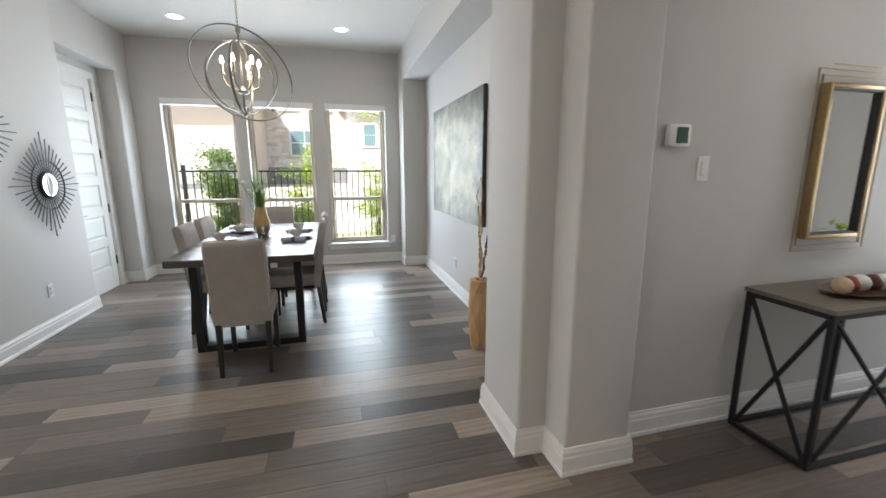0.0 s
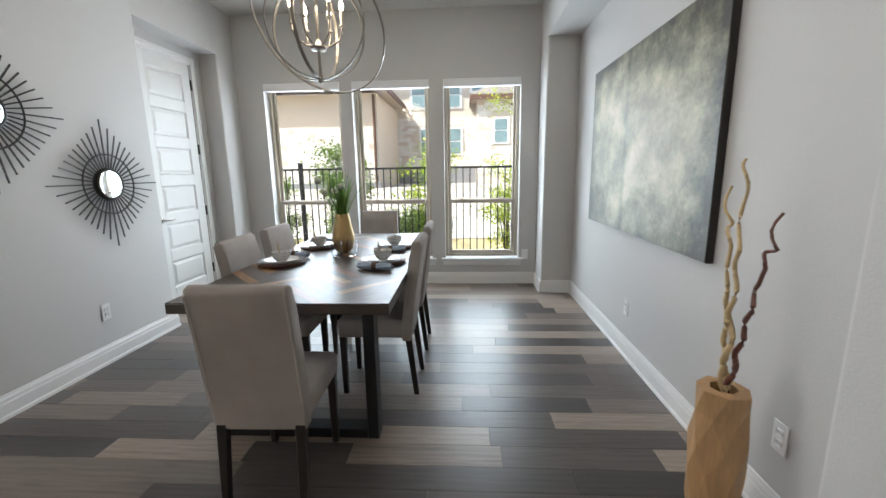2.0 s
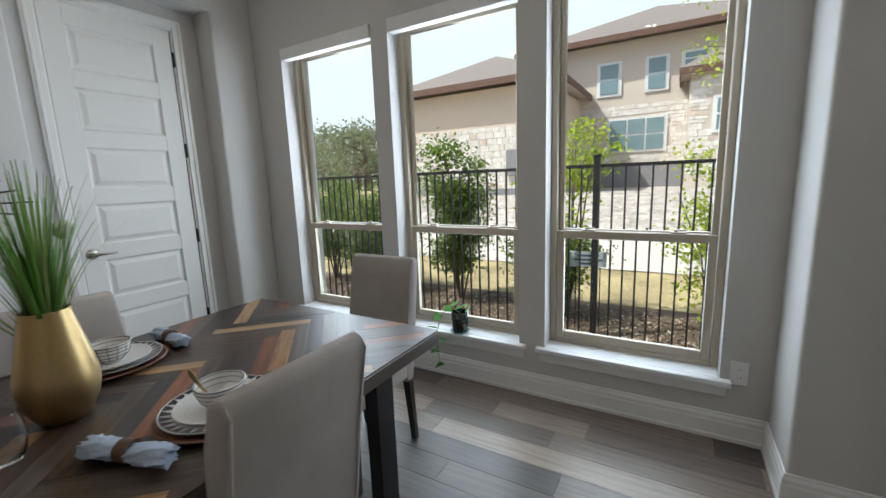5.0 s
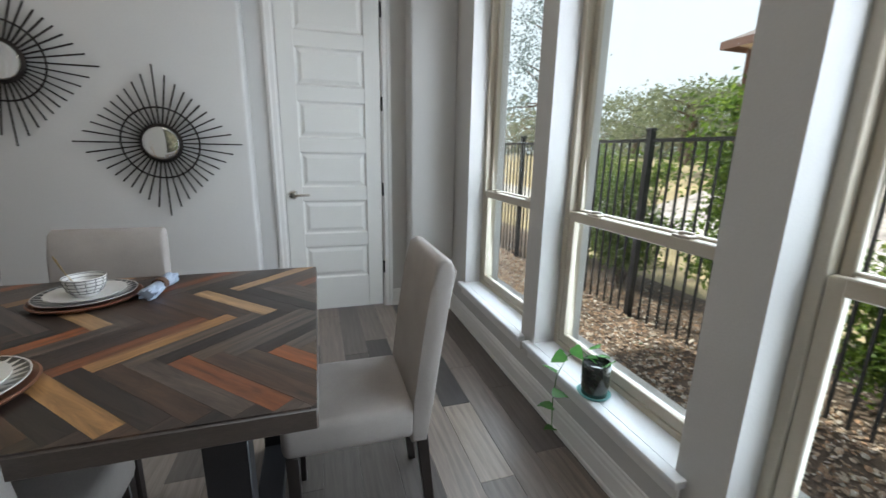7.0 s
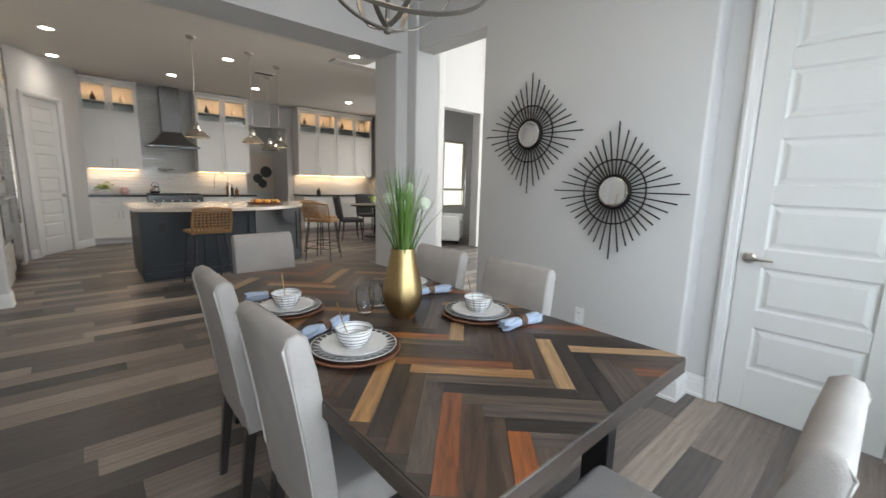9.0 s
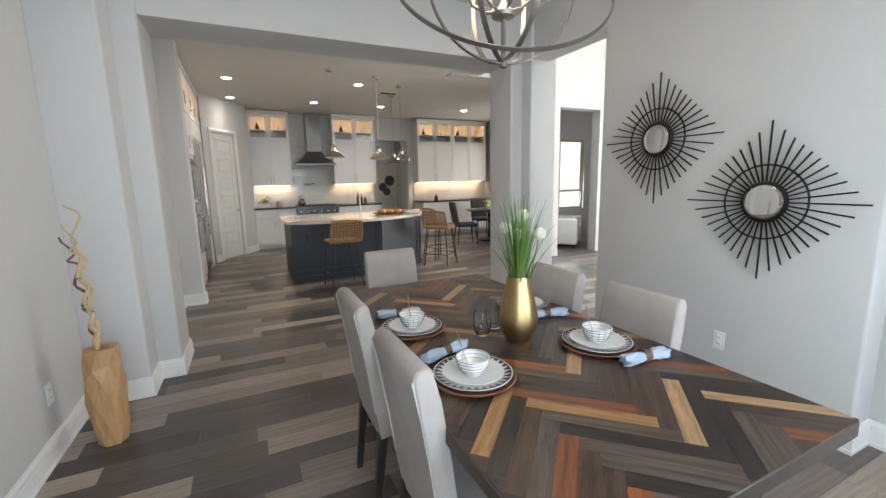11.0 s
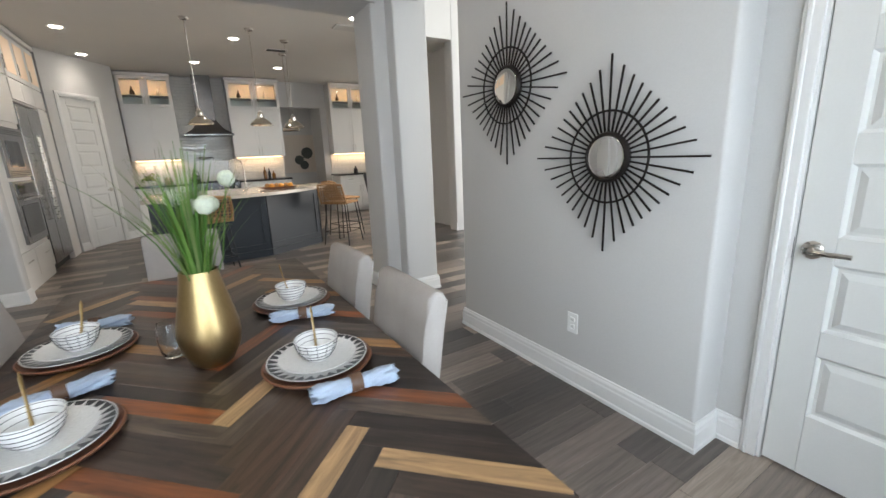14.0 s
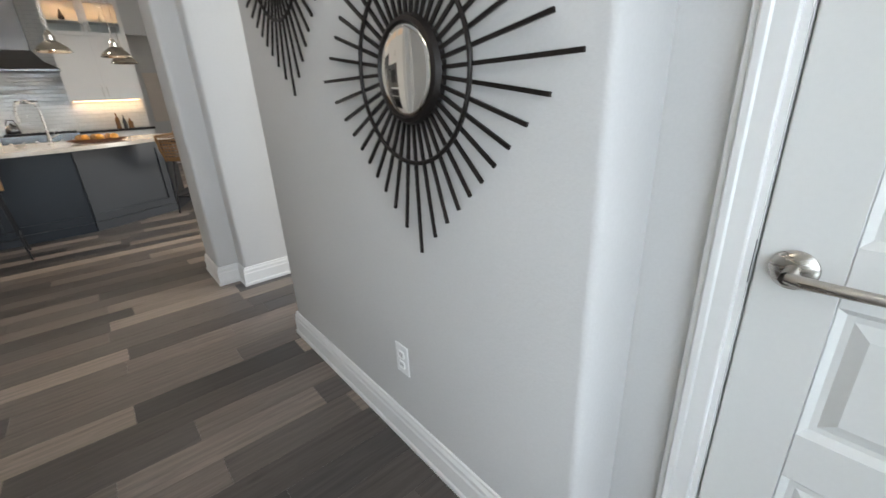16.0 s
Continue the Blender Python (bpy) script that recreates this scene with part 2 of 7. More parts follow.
bm = B()
box(bm, XW - 0.2, XW, 2.80, NICHE[0], 0, CEIL, 0.018, 3, True)
box(bm, XW - 0.2, XW, NICHE[1], YN, 0, CEIL, 0.018, 3, True)
box(bm, XW - 0.2, XW, NICHE[0] - 0.02, NICHE[1] + 0.02, NICHE[2], CEIL)
box(bm, XW - 0.2, XW, 1.90, 2.82, 2.58, CEIL)
solid("wall_west", bm, WALL, "light greige painted wall with rounded corners and a door alcove", "wall")
bm = B()
DY0, DY1, DZ = 4.692, 5.395, 2.40        # the door in the alcove
bx = NICHE[3]
box(bm, bx - 0.12, bx, NICHE[0] - 0.3, DY0, 0, CEIL), box(bm, bx - 0.12, bx, DY1, YN + 0.2, 0, CEIL), box(bm, bx - 0.12, bx, DY0, DY1, DZ, CEIL)
solid("wall_alcove", bm, WALL, "greige painted back wall of the door alcove", "wall")

bm = B()
box(bm, XE, XE + 0.16, 1.95, YN + 0.1, 0, CEIL)
box(bm, 1.80, XE + 0.01, 5.55, YN + 0.004, 0, CEIL, 0.018, 3, True)
box(bm, 1.80, XE + 0.01, 2.0, 5.60, 2.60, CEIL)
solid("wall_east", bm, WALL, "light greige painted wall recessed between two piers", "wall")

bm = B()
box(bm, 1.785, 2.13, 1.18, 2.09, 0, CEIL, 0.018, 3, True)
box(bm, 1.635, 1.83, 1.36, 1.82, 0, CEIL, 0.018, 3, True)
solid("pier_east", bm, WALL, "stepped greige pier with rounded corners beside the opening", "pier")
bm = B()
box(bm, -1.87, -1.545, 1.18, 1.905, 0, CEIL, 0.018, 3, True)
box(bm, -1.60, -1.41, 1.36, 1.76, 0, CEIL, 0.018, 3, True)
solid("pier_west", bm, WALL, "stepped greige pier with rounded corners beside the opening", "pier")
bm = B()
box(bm, -1.45, 1.66, 1.36, 1.80, 2.56, CEIL)
solid("beam_header", bm, WALL, "greige header over the wide opening to the kitchen", "beam")
bm = B()
box(bm, 2.25, 5.4, 1.34, 1.5, 0, CEIL)
solid("wall_hall_north", bm, WALL, "light greige hall wall behind the console table", "wall")
# the gap takes the added hall window, which is never in view
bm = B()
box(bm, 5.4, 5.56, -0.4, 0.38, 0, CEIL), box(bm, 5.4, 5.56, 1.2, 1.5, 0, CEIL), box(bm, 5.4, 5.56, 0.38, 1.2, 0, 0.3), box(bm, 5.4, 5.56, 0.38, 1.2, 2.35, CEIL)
solid("wall_hall_end", bm, WALL, "light greige wall at the hall end with an added unseen window", "wall")
bm = B()
box(bm, 1.65, 2.3, -0.44, -0.27, 0, CEIL, 0.018, 3, True)
box(bm, 1.87, 5.5, -0.44, -0.13, 0, CEIL, 0.018, 3, True)
solid("wall_hall_south", bm, WALL, "greige wall end between hall and kitchen", "wall")

KX0, KX1, KY = -5.25, 2.36, -5.06
bm = B()
OPX0, OPX1 = -2.88, -1.92               # doorway in the kitchen's back wall
box(bm, OPX1, KX1, KY - 0.15, KY, 0, CEIL + 0.1), box(bm, KX0, OPX0, KY - 0.15, KY, 0, CEIL + 0.1), box(bm, OPX0, OPX1, KY - 0.15, KY, 2.5, CEIL + 0.1)
solid("wall_kitchen_south", bm, WALL, "light greige kitchen wall behind the cabinets", "wall")
bm = B()
box(bm, KX1, KX1 + 0.15, KY - 0.1, -0.3, 0, CEIL + 0.1)
solid("wall_kitchen_east", bm, WALL, "light greige kitchen wall behind the ovens", "wall")
bm = B()
box(bm, -3.3, -1.3, KY - 1.6, KY - 1.45, 0, CEIL)
solid("wall_back_hall", bm, WALL, "greige wall at the end of the back hall", "wall")
bm = B()
box(bm, -8.0, -7.85, -2.2, 0.1, 0, 5.6), box(bm, -8.0, -7.85, 3.7, 4.4, 0, 5.6), box(bm, -8.0, -7.85, 0.1, 3.7, 0, 0.3), box(bm, -8.0, -7.85, 0.1, 3.7, 2.6, 5.6)
solid("wall_far_west", bm, WALL, "light wall closing the entry side", "wall")

# ceilings
bm = B()
box(bm, XW - 0.3, XE + 0.3, 1.3, YN + 0.3, CEIL, CEIL + 0.12)
solid("ceiling", bm, CEILP, "flat greige dining room ceiling", "ceiling")
bm = B()
box(bm, -1.9, 5.6, KY - 1.7, 1.35, CEIL + 0.03, CEIL + 0.2), box(bm, KX0, -1.9, KY - 1.7, -0.69, CEIL + 0.03, CEIL + 0.2), box(bm, -2.4, -1.9, -0.69, 0.6, CEIL + 0.03, CEIL + 0.2)
solid("ceiling_kitchen", bm, CEILP, "flat greige kitchen ceiling with recessed lights", "ceiling")

# floor slab; the planks lie on it
bm = B()
box(bm, -7.9, 5.7, KY - 1.8, YN + 0.02, -0.12, -0.006)
floor = solid("floor", bm, JOINT, "grey-brown mixed wood plank floor", "floor")

# ---------------------------------------------------------------- windows
BLIND = mat("blind_white", (0.74, 0.74, 0.74), 0.6, vary=0.04, big=4, fine=150, bump=0.05)
SILLM = mat("sill_white", (0.72, 0.73, 0.74), 0.45, vary=0.03, big=3, fine=90, bump=0.03)


def bar(bm, x0, x1, y0, y1, z0, z1, bv=0.004):
    return box(bm, x0, x1, y0, y1, z0, z1, bv, 1)


def window(n, x0, x1):
    w = thing("window_%d" % n, pose(0, 0, 0), "tall single-hung window with beige vinyl frame and white blind", "window", kind="structure")
    g0, g1 = YN + 0.11, YN + 0.17          # depth of the frame in the wall
    z0, z1, zr = WZ0 + 0.01, WZ1, 0.985
    bm = B()
    bar(bm, x0, x0 + 0.035, g0, g1 + 0.03, z0, z1), bar(bm, x1 - 0.035, x1, g0, g1 + 0.03, z0, z1)
    bar(bm, x0 + 0.035, x1 - 0.035, g0, g1 + 0.03, z1 - 0.035, z1), bar(bm, x0 + 0.035, x1 - 0.035, g0, g1 + 0.03, z0, z0 + 0.03)
    part("window_frame", bm, VINYL, w)
    bm = B()                                # lower sash, on the room side
    a, b = x0 + 0.037, x1 - 0.037
    bar(bm, a, a + 0.04, g0 + 0.004, g0 + 0.034, z0 + 0.03, zr), bar(bm, b - 0.04, b, g0 + 0.004, g0 + 0.034, z0 + 0.03, zr)
    bar(bm, a + 0.04, b - 0.04, g0 + 0.004, g0 + 0.034, z0 + 0.03, z0 + 0.075), bar(bm, a + 0.04, b - 0.04, g0 - 0.006, g0 + 0.034, zr - 0.04, zr + 0.004)
    low = part("lower_sash", bm, VINYL, w)
    bm = B()
    bar(bm, a, a + 0.03, g0 + 0.038, g0 + 0.064, zr - 0.02, z1 - 0.036), bar(bm, b - 0.03, b, g0 + 0.038, g0 + 0.064, zr - 0.02, z1 - 0.036)
    bar(bm, a + 0.03, b - 0.03, g0 + 0.038, g0 + 0.064, zr - 0.03, zr + 0.012), bar(bm, a + 0.03, b - 0.03, g0 + 0.038, g0 + 0.064, z1 - 0.066, z1 - 0.036)
    up = part("upper_sash", bm, VINYL, w)
    for nm, par, y, q0, q1, e in (("pane", low, g0 + 0.018, z0 + 0.07, zr - 0.035, 0.036), ("pane", up, g0 + 0.05, zr, z1 - 0.06, 0.026)):
        bm = B()
        box(bm, a + e, b - e, y, y + 0.006, q0, q1)
        part(nm, bm, GLASS, par, "clear glass").visible_shadow = False
    for fx in (0.22, 0.78):
        bm = B()
        cx = a + (b - a) * fx
        bar(bm, cx - 0.035, cx + 0.035, g0 - 0.004, g0 + 0.03, zr + 0.004, zr + 0.012, 0.002)
        tube(bm, (cx - 0.01, g0 + 0.012, zr + 0.01), (cx - 0.01, g0 + 0.012, zr + 0.022), 0.011, seg=12)
        box(bm, cx - 0.012, cx + 0.034, g0 + 0.004, g0 + 0.02, zr + 0.016, zr + 0.025, 0.003, 1)
        part("sash_lock", bm, VINYL, low, "beige sash lock")
    bm = B()                                # stool with horns and apron
    box(bm, x0 - 0.045, x1 + 0.045, YN - 0.045, YN - 0.0005, WZ0 - 0.018, WZ0 + 0.012, 0.006, 2)
    box(bm, x0 + 0.001, x1 - 0.001, YN - 0.002, YN + 0.112, WZ0 - 0.012, WZ0 + 0.012)
    part("window_sill", bm, SILLM, w, "white painted sill")
    bm = B()
    box(bm, x0 - 0.03, x1 + 0.03, YN - 0.018, YN - 0.001, WZ0 - 0.075, WZ0 - 0.019, 0.004, 1)
    part("apron", bm, TRIM, w)
    bm = B()                                # blind head rail with the drawn-up blind
    box(bm, x0 + 0.004, x1 - 0.004, YN - 0.012, YN + 0.05, WZ1 - 0.085, WZ1 - 0.003, 0.004, 1)
    part("blind_valance", bm, BLIND, w, "white blind valance")
    return w


for i, (a, b) in enumerate(WIN):
    window(i + 1, a, b)
    lamp("window_daylight", "AREA", look(((a + b) / 2, YN + 0.225, 1.3), ((a + b) / 2 + 1.3, 0, 0.9)), 21.5, (0.78, 0.87, 1.0), b - a - 0.1, 1.9)


# ---------------------------------------------------------------- baseboards
def baseboard(n, pts, label="white moulded baseboard"):
    """A stepped board along a run of corners; the room lies to the left of the run."""
    prof = [(0.0, 0.0), (0.020, 0.0), (0.020, 0.018), (0.015, 0.024), (0.015, 0.088), (0.012, 0.096), (0.012, 0.112), (0.006, 0.125), (0.006, 0.133), (0.0, 0.136)]
    bm = B()
    P = [Vector(p) for p in pts]
    rings = []
    for i, p in enumerate(P):
        dirs = []
        if i > 0:
            dirs.append((P[i] - P[i - 1]).normalized())
        if i < len(P) - 1:
            dirs.append((P[i + 1] - P[i]).normalized())
        ns = [Vector((-d.y, d.x)) for d in dirs]
        nrm = ns[0] if len(ns) == 1 else (ns[0] + ns[1]) / max(0.3, 1 + ns[0].dot(ns[1]))
        rings.append([bm.verts.new((p.x + nrm.x * (o + 0.0006), p.y + nrm.y * (o + 0.0006), z)) for o, z in prof])
    for a, b in zip(rings, rings[1:]):
        for j in range(len(prof)):
            k = (j + 1) % len(prof)
            bm.faces.new((a[j], a[k], b[k], b[j]))
    bm.faces.new(rings[0]), bm.faces.new(rings[-1][::-1])
    return solid("baseboard_%d" % n, bm, TRIM, label, "baseboard", smooth=0)


baseboard(1, [(XE, 2.09), (XE, 5.55), (1.80, 5.55), (1.80, YN), (XW, YN), (XW, NICHE[1]), (NICHE[3], NICHE[1]), (NICHE[3], DY1 + 0.073)])
baseboard(2, [(NICHE[3], DY0 - 0.073), (NICHE[3], NICHE[0]), (XW, NICHE[0]), (XW, 2.80), (XW - 0.2, 2.80)])
baseboard(3, [(5.4, 1.34), (2.13, 1.34), (2.13, 1.18), (1.785, 1.18), (1.785, 1.36), (1.635, 1.36), (1.635, 1.82), (1.785, 1.82), (1.785, 2.09), (XE, 2.09)])
baseboard(4, [(-1.87, 1.18), (-1.87, 1.905), (-1.545, 1.905), (-1.545, 1.76), (-1.41, 1.76), (-1.41, 1.36), (-1.545, 1.36), (-1.545, 1.18), (-1.87, 1.18)])
baseboard(5, [(5.4, -0.13), (1.87, -0.13), (1.87, -0.27), (1.65, -0.27), (1.65, -0.44)][::-1])


# ---------------------------------------------------------------- doors
def panel_door(name, width, height, rows, label, category="door", handle_side=1, thick=0.04, kind="structure", m=None):
    """A moulded door in its own frame of reference: width along x from 0, the room on the side -y."""
    d = thing(name, m, label, category, kind=kind)
    st = 0.138 if width > 0.7 else 0.115
    rail, foot, head = 0.098, 0.255, 0.115
    ph = (height - foot - head - rail * (rows - 1)) / rows
    bm = B()
    box(bm, 0, st, 0, thick, 0, height, 0.003, 1), box(bm, width - st, width, 0, thick, 0, height, 0.003, 1)
    z = 0
    zs = []
    for r in range(rows + 1):
        h = foot if r == 0 else (head if r == rows else rail)
        box(bm, st, width - st, 0, thick, z, z + h)
        if r < rows:
            zs.append((z + h, z + h + ph))
        z += h + ph
    box(bm, st, width - st, thick * 0.4, thick * 0.9, 0.02, height - 0.02)
    part("slab", bm, DOORW, d)
    for q0, q1 in zs:
        bm = B()
        a, b = st, width - st
        loops = [((a, b, q0, q1), 0.001), ((a + 0.012, b - 0.012, q0 + 0.012, q1 - 0.012), 0.012), ((a + 0.022, b - 0.022, q0 + 0.022, q1 - 0.022), 0.012), ((a + 0.045, b - 0.045, q0 + 0.045, q1 - 0.045), 0.003)]
        rings = [[bm.verts.new(v) for v in ((r[0], y, r[2]), (r[1], y, r[2]), (r[1], y, r[3]), (r[0], y, r[3]))] for r, y in loops]
        for u, v in zip(rings, rings[1:]):
            for k in range(4):
                bm.faces.new((u[k], u[(k + 1) % 4], v[(k + 1) % 4], v[k]))
        bm.faces.new(rings[-1])
        part("panel", bm, DOORW, d, smooth=0)
    return d


def casing(name, width, height, m, w=0.08):
    bm = B()
    for a, b, e in ((-w - 0.012, -0.012, 0), (width + 0.012, width + w + 0.012, 1)):
        box(bm, a, b, -0.018, -0.0005, 0, height + 0.012 + w, 0.003, 1)
        box(bm, a + 0.012 if not e else a + 0.03, b - 0.03 if not e else b - 0.012, -0.026, -0.018, 0, height + 0.012 + w * 0.6, 0.004, 1)
    box(bm, -0.012, width + 0.012, -0.018, -0.0005, height + 0.012, height + 0.012 + w, 0.003, 1)
    box(bm, -0.03, width + 0.03, -0.026, -0.018, height + 0.03, height + w - 0.005, 0.004, 1)
    ob = solid(name, bm, TRIM, "white moulded door casing", "trim")
    ob.matrix_world = m
    bm = B()
    box(bm, -0.012, -0.002, -0.004, 0.11, 0, height + 0.012), box(bm, width + 0.002, width + 0.012, -0.004, 0.11, 0, height + 0.012), box(bm, -0.012, width + 0.012, -0.004, 0.11, height + 0.003, height + 0.012)
    jb = solid(name.replace("trim", "trim_jamb"), bm, TRIM, "white door jamb", "trim")
    jb.matrix_world = m
    return ob


def lever(parent, x, z, way, y=-0.001):
    bm = B()
    lathe(bm, [(0.033, 0), (0.033, 0.006), (0.026, 0.012), (0.012, 0.014), (0.011, 0.05)], 28, pose(x, y, z, 90, 0, 0))
    part("rose", bm, NICKEL, parent, "brushed nickel rose")
    bm = B()
    sweep(bm, [(x, y - 0.045, z), (x + way * 0.02, y - 0.052, z), (x + way * 0.07, y - 0.05, z), (x + way * 0.115, y - 0.047, z)], [0.010, 0.010, 0.009, 0.0085], 12)
    part("lever", bm, NICKEL, parent, "brushed nickel lever handle")


# alcove door: seen from the room its knob is on the side away from the windows
md = Matrix(((0, -1, 0, NICHE[3] - 0.004), (1, 0, 0, DY0 + 0.0025), (0, 0, 1, 0.012), (0, 0, 0, 1)))
door = panel_door("door_1", DY1 - DY0 - 0.005, DZ - 0.02, 6, "closed white six-panel door in the alcove", m=md)
lever(door, 0.052, 0.905, 1)
part("strike_plate", box(B(), -0.0105, -0.0035, -0.006, 0.012, 0.865, 0.945, 0.001, 1), BLACKM, door, "dark strike plate")
for z in (0.32, 0.94, 1.565, 2.19):
    bm = B()
    tube(bm, (DY1 - DY0 + 0.004, -0.004, z - 0.05), (DY1 - DY0 + 0.004, -0.004, z + 0.05), 0.008, seg=10)
    box(bm, DY1 - DY0 - 0.004, DY1 - DY0 + 0.012, -0.004, 0.002, z - 0.045, z + 0.045)
    part("hinge", bm, BLACKM, door, "black hinge")
casing("trim_door_1", DY1 - DY0, DZ - 0.01, Matrix(((0, -1, 0, NICHE[3]), (1, 0, 0, DY0), (0, 0, 1, 0), (0, 0, 0, 1))), 0.060)


# ---------------------------------------------------------------- dining table
TX0, TX1, TY0, TY1, TZ = -0.348, 0.655, 2.875, 4.895, 0.762
TABLE_COLS = [(0.041, 0.027, 0.020), (0.020, 0.015, 0.012), (0.080, 0.057, 0.042), (0.018, 0.013, 0.011), (0.066, 0.047, 0.036), (0.028, 0.019, 0.015), (0.071, 0.052, 0.041), (0.053, 0.033, 0.022), (0.024, 0.017, 0.014), (0.074, 0.057, 0.047), (0.058, 0.032, 0.020), (0.041, 0.027, 0.021)]
TABLEW = wood("reclaimed_wood", TABLE_COLS, 0.33, grain=(2.2, 22, 22), bump=0.14, contrast=0.95)
TEDGE = mat("table_edge_wood", (0.055, 0.042, 0.034), 0.45, vary=0.35, big=5, fine=70, bump=0.15, stretch=(1, 1, 8))
table = thing("dining_table", pose(0, 0, 0), "dark reclaimed-wood dining table with herringbone top and black metal legs", "table")
bm = B()
box(bm, TX0, TX1, TY0, TY1, TZ - 0.052, TZ - 0.004, 0.004, 1)
top = part("tabletop", bm, TEDGE, table, "dark stained edge under herringbone planks")
for y in (3.07, 4.70):
    bm = B()
    for x in (-0.215, 0.52):
        box(bm, x - 0.028, x + 0.028, y - 0.045, y + 0.045, 0.004, 0.69, 0.003, 1)
    box(bm, -0.187, 0.492, y - 0.044, y + 0.044, 0.004, 0.055, 0.003, 1)
    box(bm, -0.20, 0.51, y - 0.035, y + 0.035, 0.69, TZ - 0.053, 0.003, 1)
    part("leg_frame", bm, BLACKM, table, "black metal U-shaped leg")

# ---------------------------------------------------------------- chairs
PIPING = mat("chair_piping", (0.44, 0.41, 0.38), 0.9, vary=0.1, big=12, fine=300, bump=0.2)


def dining_chair():
    """Origin on the floor under the seat's middle; the chair faces +y."""
    c = thing("dining_chair", pose(0, 0, 0), "taupe linen parsons dining chair with dark wooden legs", "chair", "chairs round the dining table")
    w = 0.184
    bm = B()
    box(bm, -w, w, -0.17, 0.235, 0.36, 0.475, 0.028, 3)
    part("seat", bm, FABRIC, c)
    bm = B()                                # tall back, leaning, with a rounded head
    prof = [(-0.20, 0.345), (-0.215, 0.47), (-0.237, 0.64), (-0.262, 0.80), (-0.282, 0.905), (-0.272, 0.932), (-0.248, 0.94), (-0.222, 0.925), (-0.205, 0.84), (-0.178, 0.66), (-0.158, 0.50), (-0.145, 0.37), (-0.150, 0.345)]
    prism(bm, prof, -w, w, Matrix(((0, 0, 1, 0), (1, 0, 0, 0), (0, 1, 0, 0), (0, 0, 0, 1))))
    es = [e for e in bm.edges if len(e.link_faces) == 2 and any(len(f.verts) > 6 for f in e.link_faces)]
    bmesh.ops.bevel(bm, geom=es, offset=0.014, segments=3, profile=0.5, affect="EDGES")
    back = part("backrest", bm, FABRIC, c, smooth=75)
    for s in (-1, 1):
        bm = B()
        sweep(bm, [(s * (w - 0.009), y - 0.001, z) for y, z in prof[1:5]] + [(s * (w - 0.01), -0.268, 0.931)], 0.0032, 6)
        part("piping", bm, PIPING, back)
    for x in (-1, 1):
        for y, dy in ((-0.185, -0.04), (0.205, 0.0)):
            bm = B()
            m0 = Matrix.Translation((x * 0.155, y, 0))
            made = [bm.verts.new(m0 @ Vector((sx * k, sy * k + oy, z))) for z, k, oy in ((0, 0.0145, dy), (0.365, 0.0195, 0)) for sx, sy in ((-1, -1), (1, -1), (1, 1), (-1, 1))]
            bm.faces.new(made[3::-1]), bm.faces.new(made[4:])
            for k in range(4):
                bm.faces.new((made[k], made[(k + 1) % 4], made[4 + (k + 1) % 4], made[4 + k]))
            bmesh.ops.bevel(bm, geom=list(bm.edges), offset=0.003, segments=1, affect="EDGES")
            part("leg", bm, LEGW, c)
    return c


CX = 0.165
chair = dining_chair()
CHAIRS = [(CX + 0.02, 2.80, 1.5), (0.463, 3.612, 90), (0.463, 4.222, 91), (-0.175, 3.615, -90), (-0.178, 4.148, -91), (0.125, 5.01, 180)]
chair.matrix_world = pose(CHAIRS[0][0], CHAIRS[0][1], 0, 0, 0, CHAIRS[0][2])
for x, y, r in CHAIRS[1:]:
    copy_thing(chair, pose(x, y, 0, 0, 0, r))

# ---------------------------------------------------------------- outdoors
GZ = -0.33
GRASS = mat("dry_grass", (0.24, 0.19, 0.10), 0.95, vary=0.5, big=1.6, fine=40, bump=0.9, tint=(0.38, 0.31, 0.17))
CONC = mat("concrete", (0.50, 0.47, 0.43), 0.85, vary=0.1, big=0.6, fine=40, bump=0.15)
PALEG = mat("pale_rock_ground", (0.30, 0.27, 0.25), 0.95, vary=0.5, big=3, fine=9, bump=1.0, tint=(0.42, 0.38, 0.35))
STONE = mat("river_gravel", (0.30, 0.22, 0.16), 0.8, vary=0.55, big=9, fine=45, bump=0.2, tint=(0.42, 0.34, 0.27))
MULCH = mat("mulch_bed", (0.12, 0.085, 0.06), 0.95, vary=0.5, big=6, fine=60, bump=0.8)
STUCCO = mat("tan_stucco", (0.66, 0.56, 0.47), 0.9, vary=0.06, big=0.7, fine=70, bump=0.2)
STUCCO2 = mat("grey_stucco", (0.60, 0.53, 0.46), 0.9, vary=0.06, big=0.7, fine=70, bump=0.2)
SHINGLE = mat("roof_shingle", (0.20, 0.17, 0.16), 0.9, vary=0.25, big=2, fine=14, bump=0.4, stretch=(1, 6, 6))
FASCIA = mat("brown_fascia", (0.13, 0.065, 0.045), 0.6, vary=0.15, big=3, fine=40)
FOUND = mat("foundation_grey", (0.24, 0.24, 0.26), 0.9, vary=0.12, big=1, fine=30, bump=0.2)
# NGLASS: the blue-teal sky reflection is put into the base colour
NGLASS = mat("sky_tinted_glass", (0.20, 0.29, 0.32), 0.08, vary=0.2, big=1, fine=6, bump=0.0)
FENCE = mat("fence_black", (0.012, 0.012, 0.013), 0.5, vary=0.2, big=5, fine=90, bump=0.03)


def ground_z(y):
    t = min(1, max(0, (y - 9.5) / 7.0))
    return GZ + 1.1 * t * t * (3 - 2 * t)


